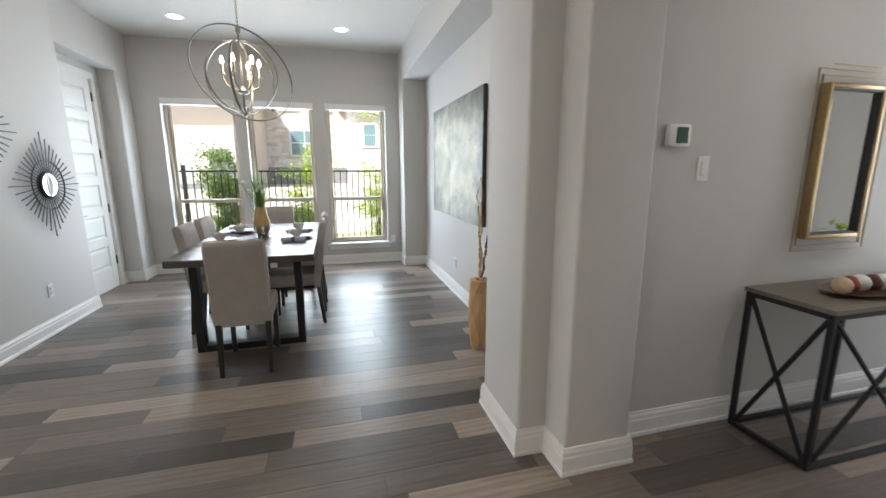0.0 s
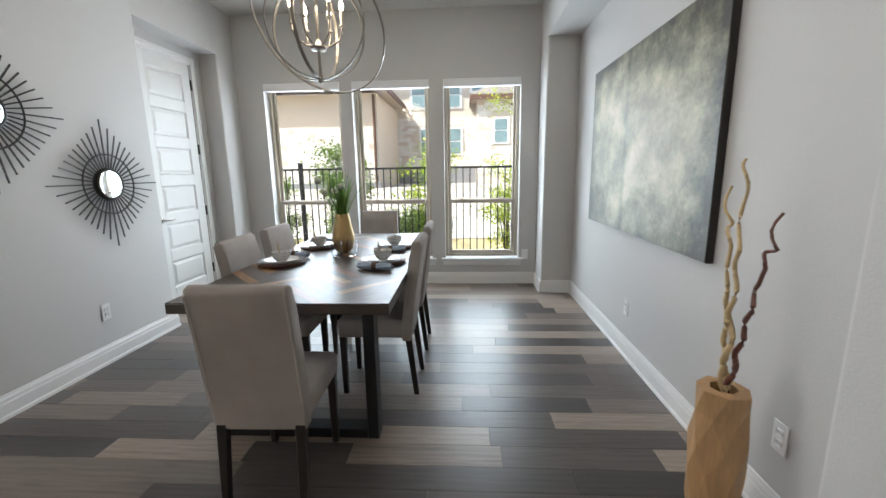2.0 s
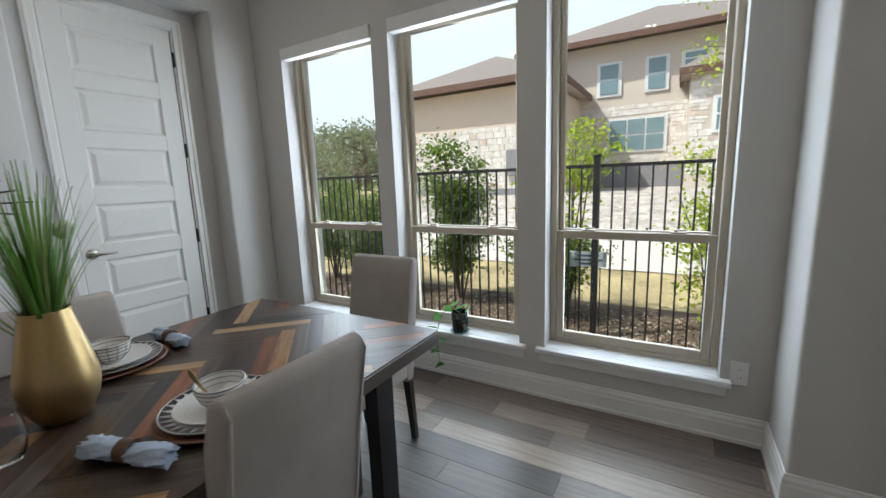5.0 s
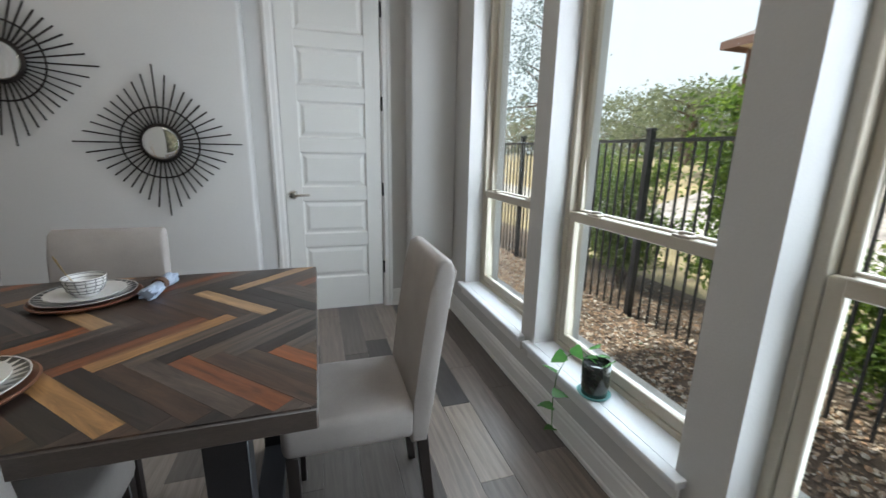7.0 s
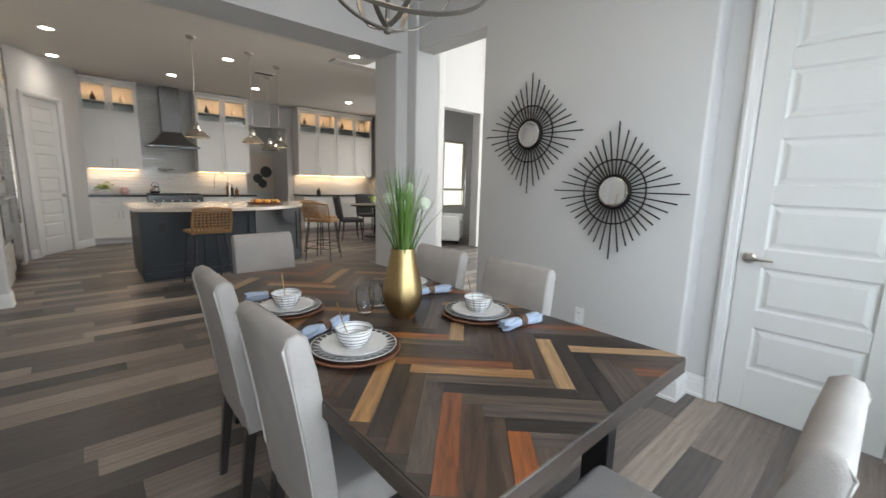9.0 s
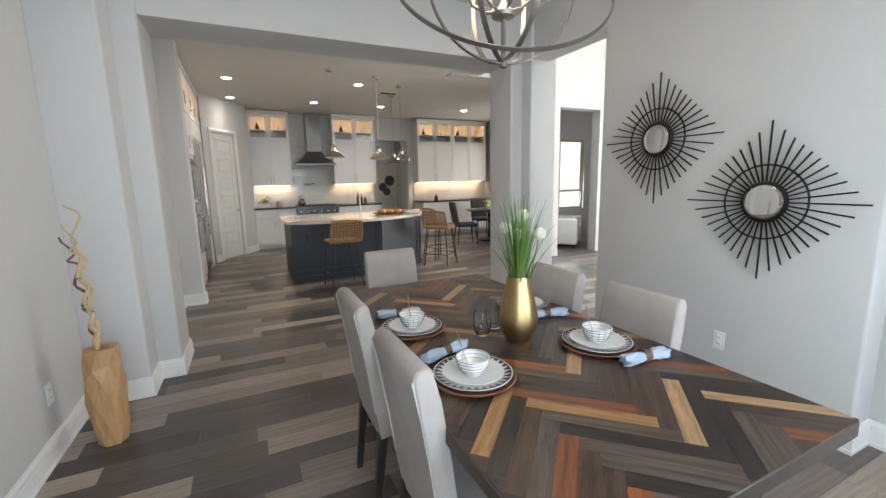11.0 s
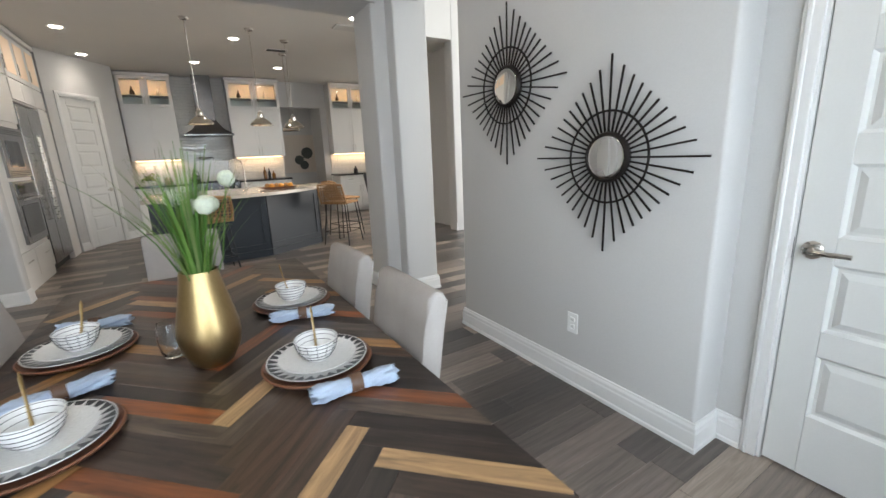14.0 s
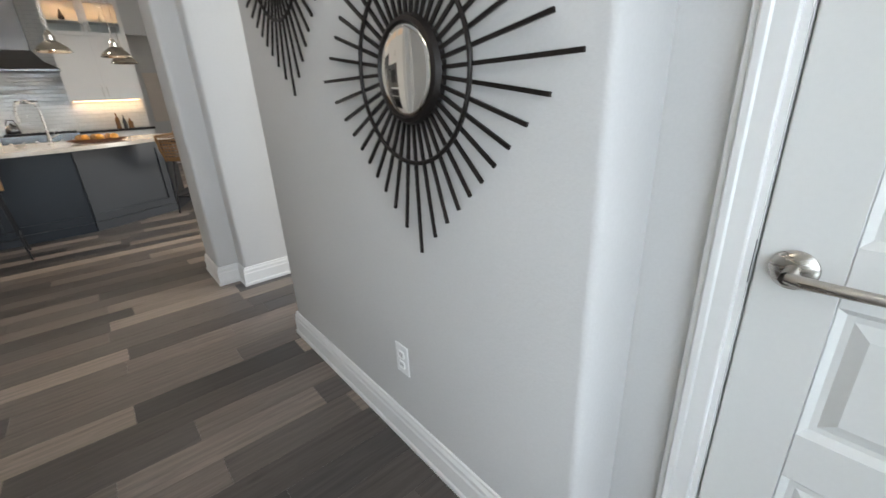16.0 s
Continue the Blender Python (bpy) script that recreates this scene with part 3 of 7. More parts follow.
bm = B()
rows = [YN + 0.26, 7, 8, 9, 10, 11, 12, 13, 14, 15, 16, 17, 20, 40, 120, 1500]
prev = None
for y in rows:
    cur = [bm.verts.new((x, y, ground_z(y))) for x in (-1200, -60, -10, -5, 0, 5, 12, 60, 1200)]
    if prev:
        for a in range(len(cur) - 1):
            bm.faces.new((prev[a], prev[a + 1], cur[a + 1], cur[a]))
    prev = cur
solid("ground", bm, GRASS, "dry yellow-green grass sloping up to the house", "ground")
bm = B()
prev = None
for y in (12.1, 13, 14, 15, 16, 17, 20.4):
    cur = [bm.verts.new((x, y, ground_z(y) + 0.014)) for x in (-6.2, -4, 0, 4, 9, 16)]
    if prev:
        for a in range(len(cur) - 1):
            bm.faces.new((prev[a], prev[a + 1], cur[a + 1], cur[a]))
    prev = cur
solid("ground_rock", bm, PALEG, "pale sunlit rock mulch in front of the house", "ground")
bm = B()
box(bm, -9, 7, YN + 0.262, 9.0, GZ - 0.1, GZ + 0.008)
solid("ground_bed", bm, MULCH, "dark mulch and gravel bed along the fence", "ground")
bm = B()
for y0, y1 in ((10.6, 11.1), (11.1, 11.6), (11.6, 12.1)):
    vs = [bm.verts.new((x, y, ground_z(y) + 0.03)) for x, y in ((-14, y0), (14, y0), (14, y1), (-14, y1))]
    bm.faces.new(vs)
solid("pavement", bm, CONC, "pale concrete path across the grass", "pavement")
bm = B()
box(bm, -3.0, 3.4, YN + 0.262, YN + 0.36, 0.17, 0.262, 0.006, 1)
solid("sill_ledge", bm, CONC, "pale cast stone ledge under the windows", "ledge")
bm = B()
box(bm, -9, 7, YN + 0.14, YN + 0.262, -0.5, 0.17)
solid("wall_plinth", bm, CONC, "pale stone plinth under the windows", "wall")

# gravel
rng3 = random.Random(3)
verts, faces = [], []
base8 = [(0, 0, 0.6), (1, 0, 0.1), (0.55, 0.8, 0.15), (-0.45, 0.85, 0.1), (-1, 0.1, 0.12), (-0.5, -0.8, 0.1), (0.5, -0.85, 0.15), (0, 0, -0.5)]
for k in range(27000):
    x, y = rng3.uniform(-4.6, 3.0), YN + 0.37 + 2.5 * rng3.random() ** 1.5
    if rng3.random() < 0.55 * max(0, y - 7.3):
        continue
    s, a, q, lift = rng3.uniform(0.009, 0.022), rng3.uniform(0, 6.28), rng3.uniform(0.55, 1.1), rng3.uniform(0, 0.012)
    ta, tb = rng3.uniform(-0.5, 0.5), rng3.uniform(-0.5, 0.5)
    n = len(verts)
    for u, v, w in base8:
        u, v, w = u * s * q * rng3.uniform(0.8, 1.2), v * s * rng3.uniform(0.8, 1.2), w * s * 0.9
        verts.append((x + u * math.cos(a) - v * math.sin(a), y + u * math.sin(a) + v * math.cos(a), GZ + 0.012 + lift + w + ta * u + tb * v))
    for j in range(6):
        faces.append((n, n + 1 + j, n + 1 + (j + 1) % 6))
        faces.append((n + 7, n + 1 + (j + 1) % 6, n + 1 + j))
GRAV = wood("gravel_mix", [(0.36, 0.26, 0.18), (0.27, 0.17, 0.11), (0.44, 0.36, 0.28), (0.33, 0.20, 0.12), (0.52, 0.46, 0.39), (0.20, 0.14, 0.10), (0.40, 0.29, 0.20)], 0.75, grain=(9, 9, 9), rnd="ISLAND")
me = bpy.data.meshes.new("gravel")
me.from_pydata(verts, [], faces)
me.materials.append(GRAV)
tagged(new("gravel", me), "mixed tan and brown river gravel on the ground", "gravel", kind="stuff")

# fence
fence = thing("fence", pose(0, 0, 0), "black wrought-iron garden fence with square posts", "fence", kind="structure")
FY = 7.82
for i, x in enumerate((-6.5, -4.1, -1.69, 0.70, 3.1)):
    bm = B()
    box(bm, x - 0.03, x + 0.03, FY - 0.03, FY + 0.03, GZ - 0.05, 1.46, 0.003, 1)
    box(bm, x - 0.036, x + 0.036, FY - 0.036, FY + 0.036, 1.46, 1.485, 0.006, 1)
    part("post", bm, FENCE, fence)
for x0, x1 in ((-6.47, -4.13), (-4.07, -1.72), (-1.66, 0.67), (0.73, 3.07)):
    bm = B()
    box(bm, x0, x1, FY - 0.013, FY + 0.013, 1.36, 1.392)
    part("rail", bm, FENCE, fence)
    n = round((x1 - x0) / 0.111)
    for k in range(1, n):
        x = x0 + (x1 - x0) * k / n
        bm = B()
        box(bm, x - 0.008, x + 0.008, FY - 0.008, FY + 0.008, GZ + 0.03, 1.365)
        part("picket", bm, FENCE, fence)


def leaf_mesh(name, spots, per, spread, size, seed, material, flat=0.7):
    """Many small folded leaves in loose clumps round the given spots."""
    r = random.Random(seed)
    verts, faces = [], []
    for sx, sy, sz, k in spots:
        for _ in range(int(per * k)):
            c = Vector((r.gauss(0, 1), r.gauss(0, 1), r.gauss(0, flat))) * spread * k ** 0.5 + Vector((sx, sy, sz))
            e = Euler((r.uniform(-1.1, 1.1), r.uniform(-1.1, 1.1), r.uniform(0, 6.28))).to_matrix()
            s = size * r.uniform(0.6, 1.35)
            n = len(verts)
            for p in ((0, 0, 0), (0.42, 0.32, 0.10), (1, 0, -0.05), (0.42, -0.32, 0.10)):
                verts.append(c + e @ (Vector(p) * s))
            faces += [(n, n + 1, n + 2), (n, n + 2, n + 3)]
    me = bpy.data.meshes.new(name)
    me.from_pydata(verts, [], faces)
    me.materials.append(material)
    return me


def leafy(name, cols):
    m = wood(name, cols, 0.45, grain=(6, 6, 6), rnd="ISLAND", bump=0.0, contrast=0.2)
    b = m.node_tree.nodes["Principled BSDF"]
    out = m.node_tree.nodes["Material Output"]
    tr = m.node_tree.nodes.new("ShaderNodeBsdfTranslucent")
    mx = m.node_tree.nodes.new("ShaderNodeMixShader")
    mx.inputs[0].default_value = 0.55
    src = b.inputs["Base Color"].links[0].from_socket
    m.node_tree.links.new(src, tr.inputs[0])
    m.node_tree.links.new(b.outputs[0], mx.inputs[1]), m.node_tree.links.new(tr.outputs[0], mx.inputs[2])
    m.node_tree.links.new(mx.outputs[0], out.inputs[0])
    return m


SHRUB = leafy("shrub_leaves", [(0.168, 0.264, 0.047), (0.120, 0.204, 0.037), (0.252, 0.360, 0.063), (0.096, 0.156, 0.032)])
LIME = leafy("lime_leaves", [(0.442, 0.537, 0.055), (0.338, 0.450, 0.050), (0.546, 0.625, 0.088), (0.260, 0.362, 0.044)])
# OAK is for distant trees only; its greens are paled to imitate haze
OAK = leafy("hazed_tree_leaves", [(0.19, 0.22, 0.12), (0.24, 0.27, 0.16), (0.15, 0.18, 0.10)])
CONIFER = leafy("conifer_needles", [(0.10, 0.15, 0.14), (0.14, 0.20, 0.19), (0.18, 0.24, 0.23)])
BARK = mat("bark", (0.13, 0.10, 0.075), 0.9, vary=0.35, big=6, fine=50, bump=0.6, stretch=(1, 1, 0.3))


def shrub(x, y, h, w, seed, material, label, n=26, size=0.055, per=60):
    r = random.Random(seed)
    t = thing("shrub", pose(x, y, GZ), label, "shrub")
    bm = B()
    spots = []
    for k in range(7):
        a = k * 0.9 + r.random()
        tip = Vector((math.cos(a) * w * r.uniform(0.3, 0.9), math.sin(a) * w * r.uniform(0.2, 0.6), h * r.uniform(0.6, 1.0)))
        mid = tip * 0.5 + Vector((r.uniform(-0.05, 0.05), r.uniform(-0.05, 0.05), 0.08))
        sweep(bm, [(0.03 * math.cos(a), 0.03 * math.sin(a), 0), mid, tip], [0.014, 0.009, 0.003], 6)
        for q in range(max(2, n // 7)):
            f = r.uniform(0.3, 1.02)
            p = tip * f
            spots.append((p.x + r.gauss(0, w * 0.2), p.y + r.gauss(0, w * 0.15), p.z + r.gauss(0, 0.06), r.uniform(0.5, 1.2)))
    part("stems", bm, BARK, t)
    cr = new("crown", leaf_mesh("crown", spots, per, 0.12, size, seed, material))
    cr.parent = t
    return t


shrub(-3.7, 8.7, 1.75, 0.75, 1, SHRUB, "dense green shrub growing behind the fence", 56, size=0.046, per=230)
shrub(-2.6, 8.5, 1.6, 0.6, 5, SHRUB, "dense green shrub growing behind the fence", 56, size=0.046, per=230)
shrub(-1.15, 8.5, 2.05, 0.5, 2, SHRUB, "leafy green shrub growing behind the fence", 60, size=0.05, per=230)
shrub(0.30, 8.30, 2.25, 0.34, 3, LIME, "tall lime-green young shrub behind the fence", 36, size=0.058, per=60)
shrub(1.75, 8.4, 2.0, 0.45, 4, LIME, "lime-green shrub with sparse leaves behind the fence", 30, size=0.048, per=150)
shrub(0.10, 8.3, 1.15, 0.5, 6, SHRUB, "low green shrub at the foot of the fence", 48, size=0.045, per=200)


def tree(x, y, z, h, r0, spots, seed, label, material, per=90, spread=0.3, size=0.09):
    t = thing("tree", pose(x, y, z), label, "tree")
    bm = B()
    sweep(bm, [(0, 0, 0), (0.05, 0.02, h * 0.3), (-0.04, 0.05, h * 0.55), (0, 0, h * 0.8)], [r0 * 1.3, r0, r0 * 0.8, r0 * 0.4], 10)
    for sx, sy, sz, k in spots[::2]:
        z0 = min(h * 0.75, max(h * 0.25, sz - 0.6))
        sweep(bm, [(0, 0, z0), (sx * 0.5, sy * 0.5, z0 * 0.45 + sz * 0.55), (sx, sy, sz)], [r0 * 0.34, r0 * 0.2, r0 * 0.06], 6)
    part("trunk", bm, BARK, t)
    cr = new("crown", leaf_mesh("crown", spots, per, spread, size, seed, material))
    cr.parent = t
    return t


rt = random.Random(11)
sp = [(rt.uniform(-2.6, 1.0), rt.uniform(-0.6, 1.2), rt.uniform(2.9, 4.6), rt.uniform(0.4, 1.0)) for _ in range(30)]
tree(3.9, 10.6, ground_z(10.6), 4.6, 0.09, sp, 12, "slender tree with drooping sparse leafy branches", LIME, per=42, spread=0.2, size=0.075)
for i, (x, y, s) in enumerate(((-16, 24, 1.0), (-23, 31, 1.3), (-12.5, 34, 1.1), (-30, 26, 1.2), (-38, 40, 1.6), (-19, 48, 1.5))):
    sp = [(rt.gauss(0, 1.5) * s, rt.gauss(0, 1.3) * s, rt.uniform(1.6, 4.2) * s, rt.uniform(0.5, 1.2)) for _ in range(34)]
    tree(x, y, ground_z(y) - 0.2, 4.4 * s, 0.2 * s, sp, 40 + i, "distant grey-green oak tree across the road", OAK, per=75, spread=0.42 * s, size=0.22 * s)
sp = []
for k in range(46):                      # tiers of short drooping boughs
    f = k / 45
    a, reach = k * 2.4, (1.9 * (1 - f) + 0.25) * rt.uniform(0.5, 1.0)
    sp.append((reach * math.cos(a), reach * math.sin(a), 2.6 + 7.4 * f - 0.25 * reach, rt.uniform(0.45, 0.9)))
tree(-12.4, 13.0, ground_z(13.0), 11.0, 0.13, sp, 60, "tall feathery blue-green conifer beside the lot", CONIFER, per=240, spread=0.38, size=0.10)


# a small yard sign behind the fence
SIGNW = mat("sign_face", (0.50, 0.56, 0.58), 0.5, vary=0.08, big=8, fine=60, bump=0.0)
SIGNB = mat("sign_ink", (0.08, 0.13, 0.16), 0.5, vary=0.1)
sg = thing("yard_sign", pose(0.60, 8.02, GZ, 0, 0, 8), "small pale blue-grey yard sign on thin metal stakes", "sign")
part("board", box(B(), -0.18, 0.18, -0.006, 0.006, 0.68, 0.84, 0.002, 1), SIGNW, sg)
for z, wd in ((0.80, 0.11), (0.755, 0.14), (0.715, 0.08)):
    part("lettering", box(B(), -wd, wd, -0.0085, -0.0065, z - 0.011, z + 0.011), SIGNB, sg, "dark bars of unreadable writing")
for x in (-0.12, 0.12):
    part("stake", tube(B(), (x, 0.011, -0.05), (x, 0.011, 0.80), 0.005, seg=8), BLACKM, sg)


# the house across the lot
house = thing("house", pose(0, 0, 0), "two-storey tan stucco and pale stone house with brown roof", "house")
HB = 0.55
bm = B()
box(bm, -7.4, -2.1, 16.0, 24.0, HB, 4.05)
part("garage_wall", bm, STUCCO, house, "tan stucco wall")
bm = B()
box(bm, -4.0, 4.4, 20.5, 30.0, HB, 5.95)
part("wall", bm, STUCCO2, house, "grey-tan stucco wall")
bm = B()
box(bm, 1.5, 4.2, 18.7, 20.5, HB, 4.2)
part("bay_wall", bm, STUCCO2, house, "pale stone bay")
bm = B()
box(bm, -4.02, 14, 20.38, 20.5, HB - 0.4, 1.55)
box(bm, -7.5, -2.05, 15.9, 16.0, HB - 0.4, 0.95)
part("foundation", bm, FOUND, house, "grey foundation band")


def hip(name, x0, x1, y0, y1, z, rise, over=0.45):
    bm = B()
    x0, x1, y0, y1 = x0 - over, x1 + over, y0 - over, y1 + over
    w = min(x1 - x0, y1 - y0) / 2
    cx = [(x0 + w, (y0 + y1) / 2), (x1 - w, (y0 + y1) / 2)] if x1 - x0 > y1 - y0 else [((x0 + x1) / 2, y0 + w), ((x0 + x1) / 2, y1 - w)]
    e = [bm.verts.new(p) for p in ((x0, y0, z), (x1, y0, z), (x1, y1, z), (x0, y1, z))]
    r = [bm.verts.new((*c, z + rise)) for c in cx]
    if x1 - x0 > y1 - y0:
        fs = [(e[0], e[1], r[1], r[0]), (e[1], e[2], r[1]), (e[2], e[3], r[0], r[1]), (e[3], e[0], r[0])]
    else:
        fs = [(e[0], e[1], r[0]), (e[1], e[2], r[1], r[0]), (e[2], e[3], r[1]), (e[3], e[0], r[0], r[1])]
    for f in fs:
        bm.faces.new(f)
    rf = part(name, bm, SHINGLE, house, "grey-brown shingle roof", smooth=0)
    bm = B()
    box(bm, x0, x1, y0, y0 + 0.04, z - 0.2, z - 0.004), box(bm, x0, x0 + 0.04, y0 + 0.04, y1, z - 0.2, z - 0.004), box(bm, x1 - 0.04, x1, y0 + 0.04, y1, z - 0.2, z - 0.004)
    part("fascia", bm, FASCIA, rf, "dark brown fascia and gutter")
    bm = B()
    box(bm, x0 + 0.04, x1 - 0.04, y0 + 0.04, y1 - 0.05, z - 0.05, z - 0.02)
    part("soffit", bm, STUCCO, rf)
    return rf


hip("garage_roof", -7.4, -2.1, 16.0, 24.0, 4.25, 1.5)
hip("roof", -4.0, 4.4, 20.5, 30.0, 6.1, 2.2, 0.55)
hip("bay_roof", 1.5, 4.2, 18.7, 20.4, 4.35, 0.7, 0.3)
NW = [(-1.02, 0.82, 20.5, 2.14, 3.22, 3), (-1.41, -0.73, 20.5, 4.2, 5.22, 1), (0.20, 0.79, 20.5, 4.2, 5.22, 1), (1.30, 2.0, 20.5, 4.85, 5.22, 1), (2.2, 2.75, 18.7, 2.5, 3.4, 1)]
for x0, x1, y, z0, z1, k in NW:
    w = part("window", box(B(), x0 - 0.085, x1 + 0.085, y - 0.05, y - 0.002, z0 - 0.085, z1 + 0.085), SILLM, house, "white framed window")
    for q in range(k):
        a, b = x0 + (x1 - x0) * q / k + 0.03, x0 + (x1 - x0) * (q + 1) / k - 0.03
        part("pane", box(B(), a, b, y - 0.07, y - 0.052, z0, (z0 + z1) / 2 - 0.03), NGLASS, w, smooth=0)
        part("pane", box(B(), a, b, y - 0.07, y - 0.052, (z0 + z1) / 2 + 0.03, z1), NGLASS, w, smooth=0)
for x in (-7.3, -2.2):
    part("downspout", tube(B(), (x, 15.93, 0.6), (x, 15.93, 4.0), 0.05), FASCIA, house, "brown downspout")
bm = B()
box(bm, -3.35, -2.75, 15.85, 15.998, 1.35, 2.15, 0.02, 1)
part("meter_box", bm, FOUND, house, "grey utility box")
# ashlar stone courses on the lower storey
rs = random.Random(21)
HSTONE = wood("pale_ashlar", [(0.74, 0.70, 0.66), (0.78, 0.74, 0.71), (0.71, 0.66, 0.62), (0.80, 0.77, 0.74), (0.64, 0.53, 0.46), (0.77, 0.73, 0.69), (0.75, 0.71, 0.68), (0.72, 0.67, 0.63), (0.76, 0.72, 0.69), (0.73, 0.69, 0.65)], 0.85, grain=(3, 3, 3), rnd="ISLAND", bump=0.3)


def stones(x0, x1, y, z0, z1, holes=()):
    verts, faces = [], []
    z = z0
    while z < z1 - 0.05:
        h = min(rs.choice((0.11, 0.15, 0.2)), z1 - z)
        x = x0
        while x < x1 - 0.02:
            w = min(rs.uniform(0.16, 0.42), x1 - x)
            if not any(a < x + w / 2 < b and c < z + h / 2 < d for a, b, c, d in holes):
                d = 0.012 + rs.random() * 0.01
                n = len(verts)
                for yy, e in ((y, 0.004), (y - d, 0.009)):
                    verts += [(x + e, yy, z + e), (x + w - e, yy, z + e), (x + w - e, yy, z + h - e), (x + e, yy, z + h - e)]
                faces += [(n + 4, n + 5, n + 6, n + 7)] + [(n + k, n + (k + 1) % 4, n + 4 + (k + 1) % 4, n + 4 + k) for k in range(4)]
            x += w
        z += h
    me = bpy.data.meshes.new("stonework")
    me.from_pydata(verts, [], faces)
    me.materials.append(HSTONE)
    ob = new("stonework", me)
    ob.parent = house
    ob["kind"] = "stuff"


stones(-7.38, -2.12, 16.0, 0.95, 2.88, ((-3.4, -2.7, 1.3, 2.2),))
stones(-3.98, 4.4, 20.5, 1.55, 3.75, ((-1.3, 0.9, 1.9, 3.45),))
stones(1.52, 4.18, 18.7, 1.2, 4.1, ((2.05, 3.0, 2.35, 3.65),))

# far tree line, with distance haze mixed into its leaf colours
FARLEAF = leafy("hazed_far_leaves", [(0.20, 0.225, 0.14), (0.16, 0.19, 0.13), (0.26, 0.25, 0.16), (0.22, 0.24, 0.18), (0.30, 0.27, 0.19)])
rt = random.Random(77)
spots = []
for k in range(46):
    a, d = radians(-88 + 88 * (k + rt.uniform(-0.4, 0.4)) / 46), rt.uniform(62, 95)
    h = rt.uniform(3.0, 6.2)
    for j in range(3):
        spots.append((d * math.sin(a) + rt.uniform(-2, 2), d * math.cos(a) + rt.uniform(-1, 1), ground_z(d * math.cos(a)) + h * (0.25 + 0.35 * j), rt.uniform(0.7, 1.2)))
ft = new("far_woods", leaf_mesh("far_woods", spots, 190, 1.9, 0.75, 31, FARLEAF))
tagged(ft, "pale olive-green line of trees along the horizon", "trees", kind="stuff")
# hazy bright sky and distance behind the trees
bm = B()
prev = None
for k in range(25):
    a = radians(-84 + 7 * k)
    cur = [bm.verts.new((320 * math.sin(a), 320 * math.cos(a), z)) for z in (-2, 60, 150, 260)]
    if prev:
        for j in range(3):
            bm.faces.new((prev[j], cur[j], cur[j + 1], prev[j + 1]))
    prev = cur
HAZE = glow("hazy_sky", (0.83, 0.91, 1.0), 0.98)
HAZE.node_tree.nodes["Principled BSDF"].inputs["Base Color"].default_value = (0, 0, 0, 1)
HAZE.node_tree.nodes["Principled BSDF"].inputs["Specular IOR Level"].default_value = 0
solid("backdrop_sky", bm, HAZE, "pale hazy sky at the horizon", "backdrop")

# ---------------------------------------------------------------- things of the dining room
BRONZE = mat("dark_bronze_rods", (0.022, 0.018, 0.016), 0.45, metal=0.6, vary=0.35, big=9, fine=180, bump=0.05)
MIRROR = mat("mirror_glass", (0.86, 0.87, 0.86), 0.015, metal=1.0, vary=0.0, bump=0)


def sunburst(y, z):
    s = thing("sunburst_mirror", pose(XW, y, z), "dark metal sunburst mirror with diamond of rods on the wall", "mirror", "sunburst mirrors")
    N = 40
    for k in range(N):
        a = 2 * math.pi * (k + 0.0) / N
        u, v = math.cos(a), math.sin(a)
        r = 0.446 / (abs(u) + abs(v)) ** 0.93
        bm = B()
        box(bm, 0.10, r, -0.0042, 0.0042, -0.003, 0.003, 0, m=Matrix(((0, 0, 1, 0.022), (u, -v, 0, 0), (v, u, 0, 0), (0, 0, 0, 1))))
        part("ray", bm, BRONZE, s, smooth=0)
    bm = B()
    sweep(bm, [(0.030, 0.207 * math.cos(a * 0.0873), 0.207 * math.sin(a * 0.0873)) for a in range(72)], 0.0055, 8, True)
    part("ring", bm, BRONZE, s)
    bm = B()
    lathe(bm, [(0.094, 0.0), (0.112, 0.004), (0.118, 0.022), (0.112, 0.036), (0.102, 0.040), (0.096, 0.030), (0.094, 0.024)], 48, pose(0.002, 0, 0, 0, 90, 0))
    part("rim", bm, BRONZE, s)
    bm = B()
    prof = [(0.096 * math.sin(t * 0.157), 0.0355 + 0.0045 * (math.cos(t * 0.157))) for t in range(10, -1, -1)]
    lathe(bm, [(0.096, 0.006)] + [(max(r, 1e-6), h) for r, h in prof], 48, pose(0.002, 0, 0, 0, 90, 0))
    part("mirror_disc", bm, MIRROR, s, "slightly convex mirror")
    return s


sunburst(3.325, 1.675)
sunburst(4.025, 1.262)

# large canvas
pm = bpy.data.materials.new("abstract_canvas")
pm.use_nodes = True
pn, pl = pm.node_tree.nodes, pm.node_tree.links
tc = pn.new("ShaderNodeTexCoord")
mp = pn.new("ShaderNodeMapping")
mp.inputs["Scale"].default_value = (1, 0.8, 1.0)
pl.new(tc.outputs["Object"], mp.inputs[0])
n1, n2, n3 = pn.new("ShaderNodeTexNoise"), pn.new("ShaderNodeTexNoise"), pn.new("ShaderNodeTexNoise")
for nn, sc, dt in ((n1, 1.5, 3), (n2, 6.0, 4), (n3, 38, 4)):
    nn.inputs["Scale"].default_value, nn.inputs["Detail"].default_value, nn.inputs["Roughness"].default_value = sc, dt, 0.62
    pl.new(mp.outputs[0], nn.inputs[0])
sep = pn.new("ShaderNodeSeparateXYZ")
pl.new(tc.outputs["Object"], sep.inputs[0])
hz = pn.new("ShaderNodeMapRange")
hz.inputs["From Min"].default_value, hz.inputs["From Max"].default_value = -0.62, 0.62
pl.new(sep.outputs["Z"], hz.inputs[0])


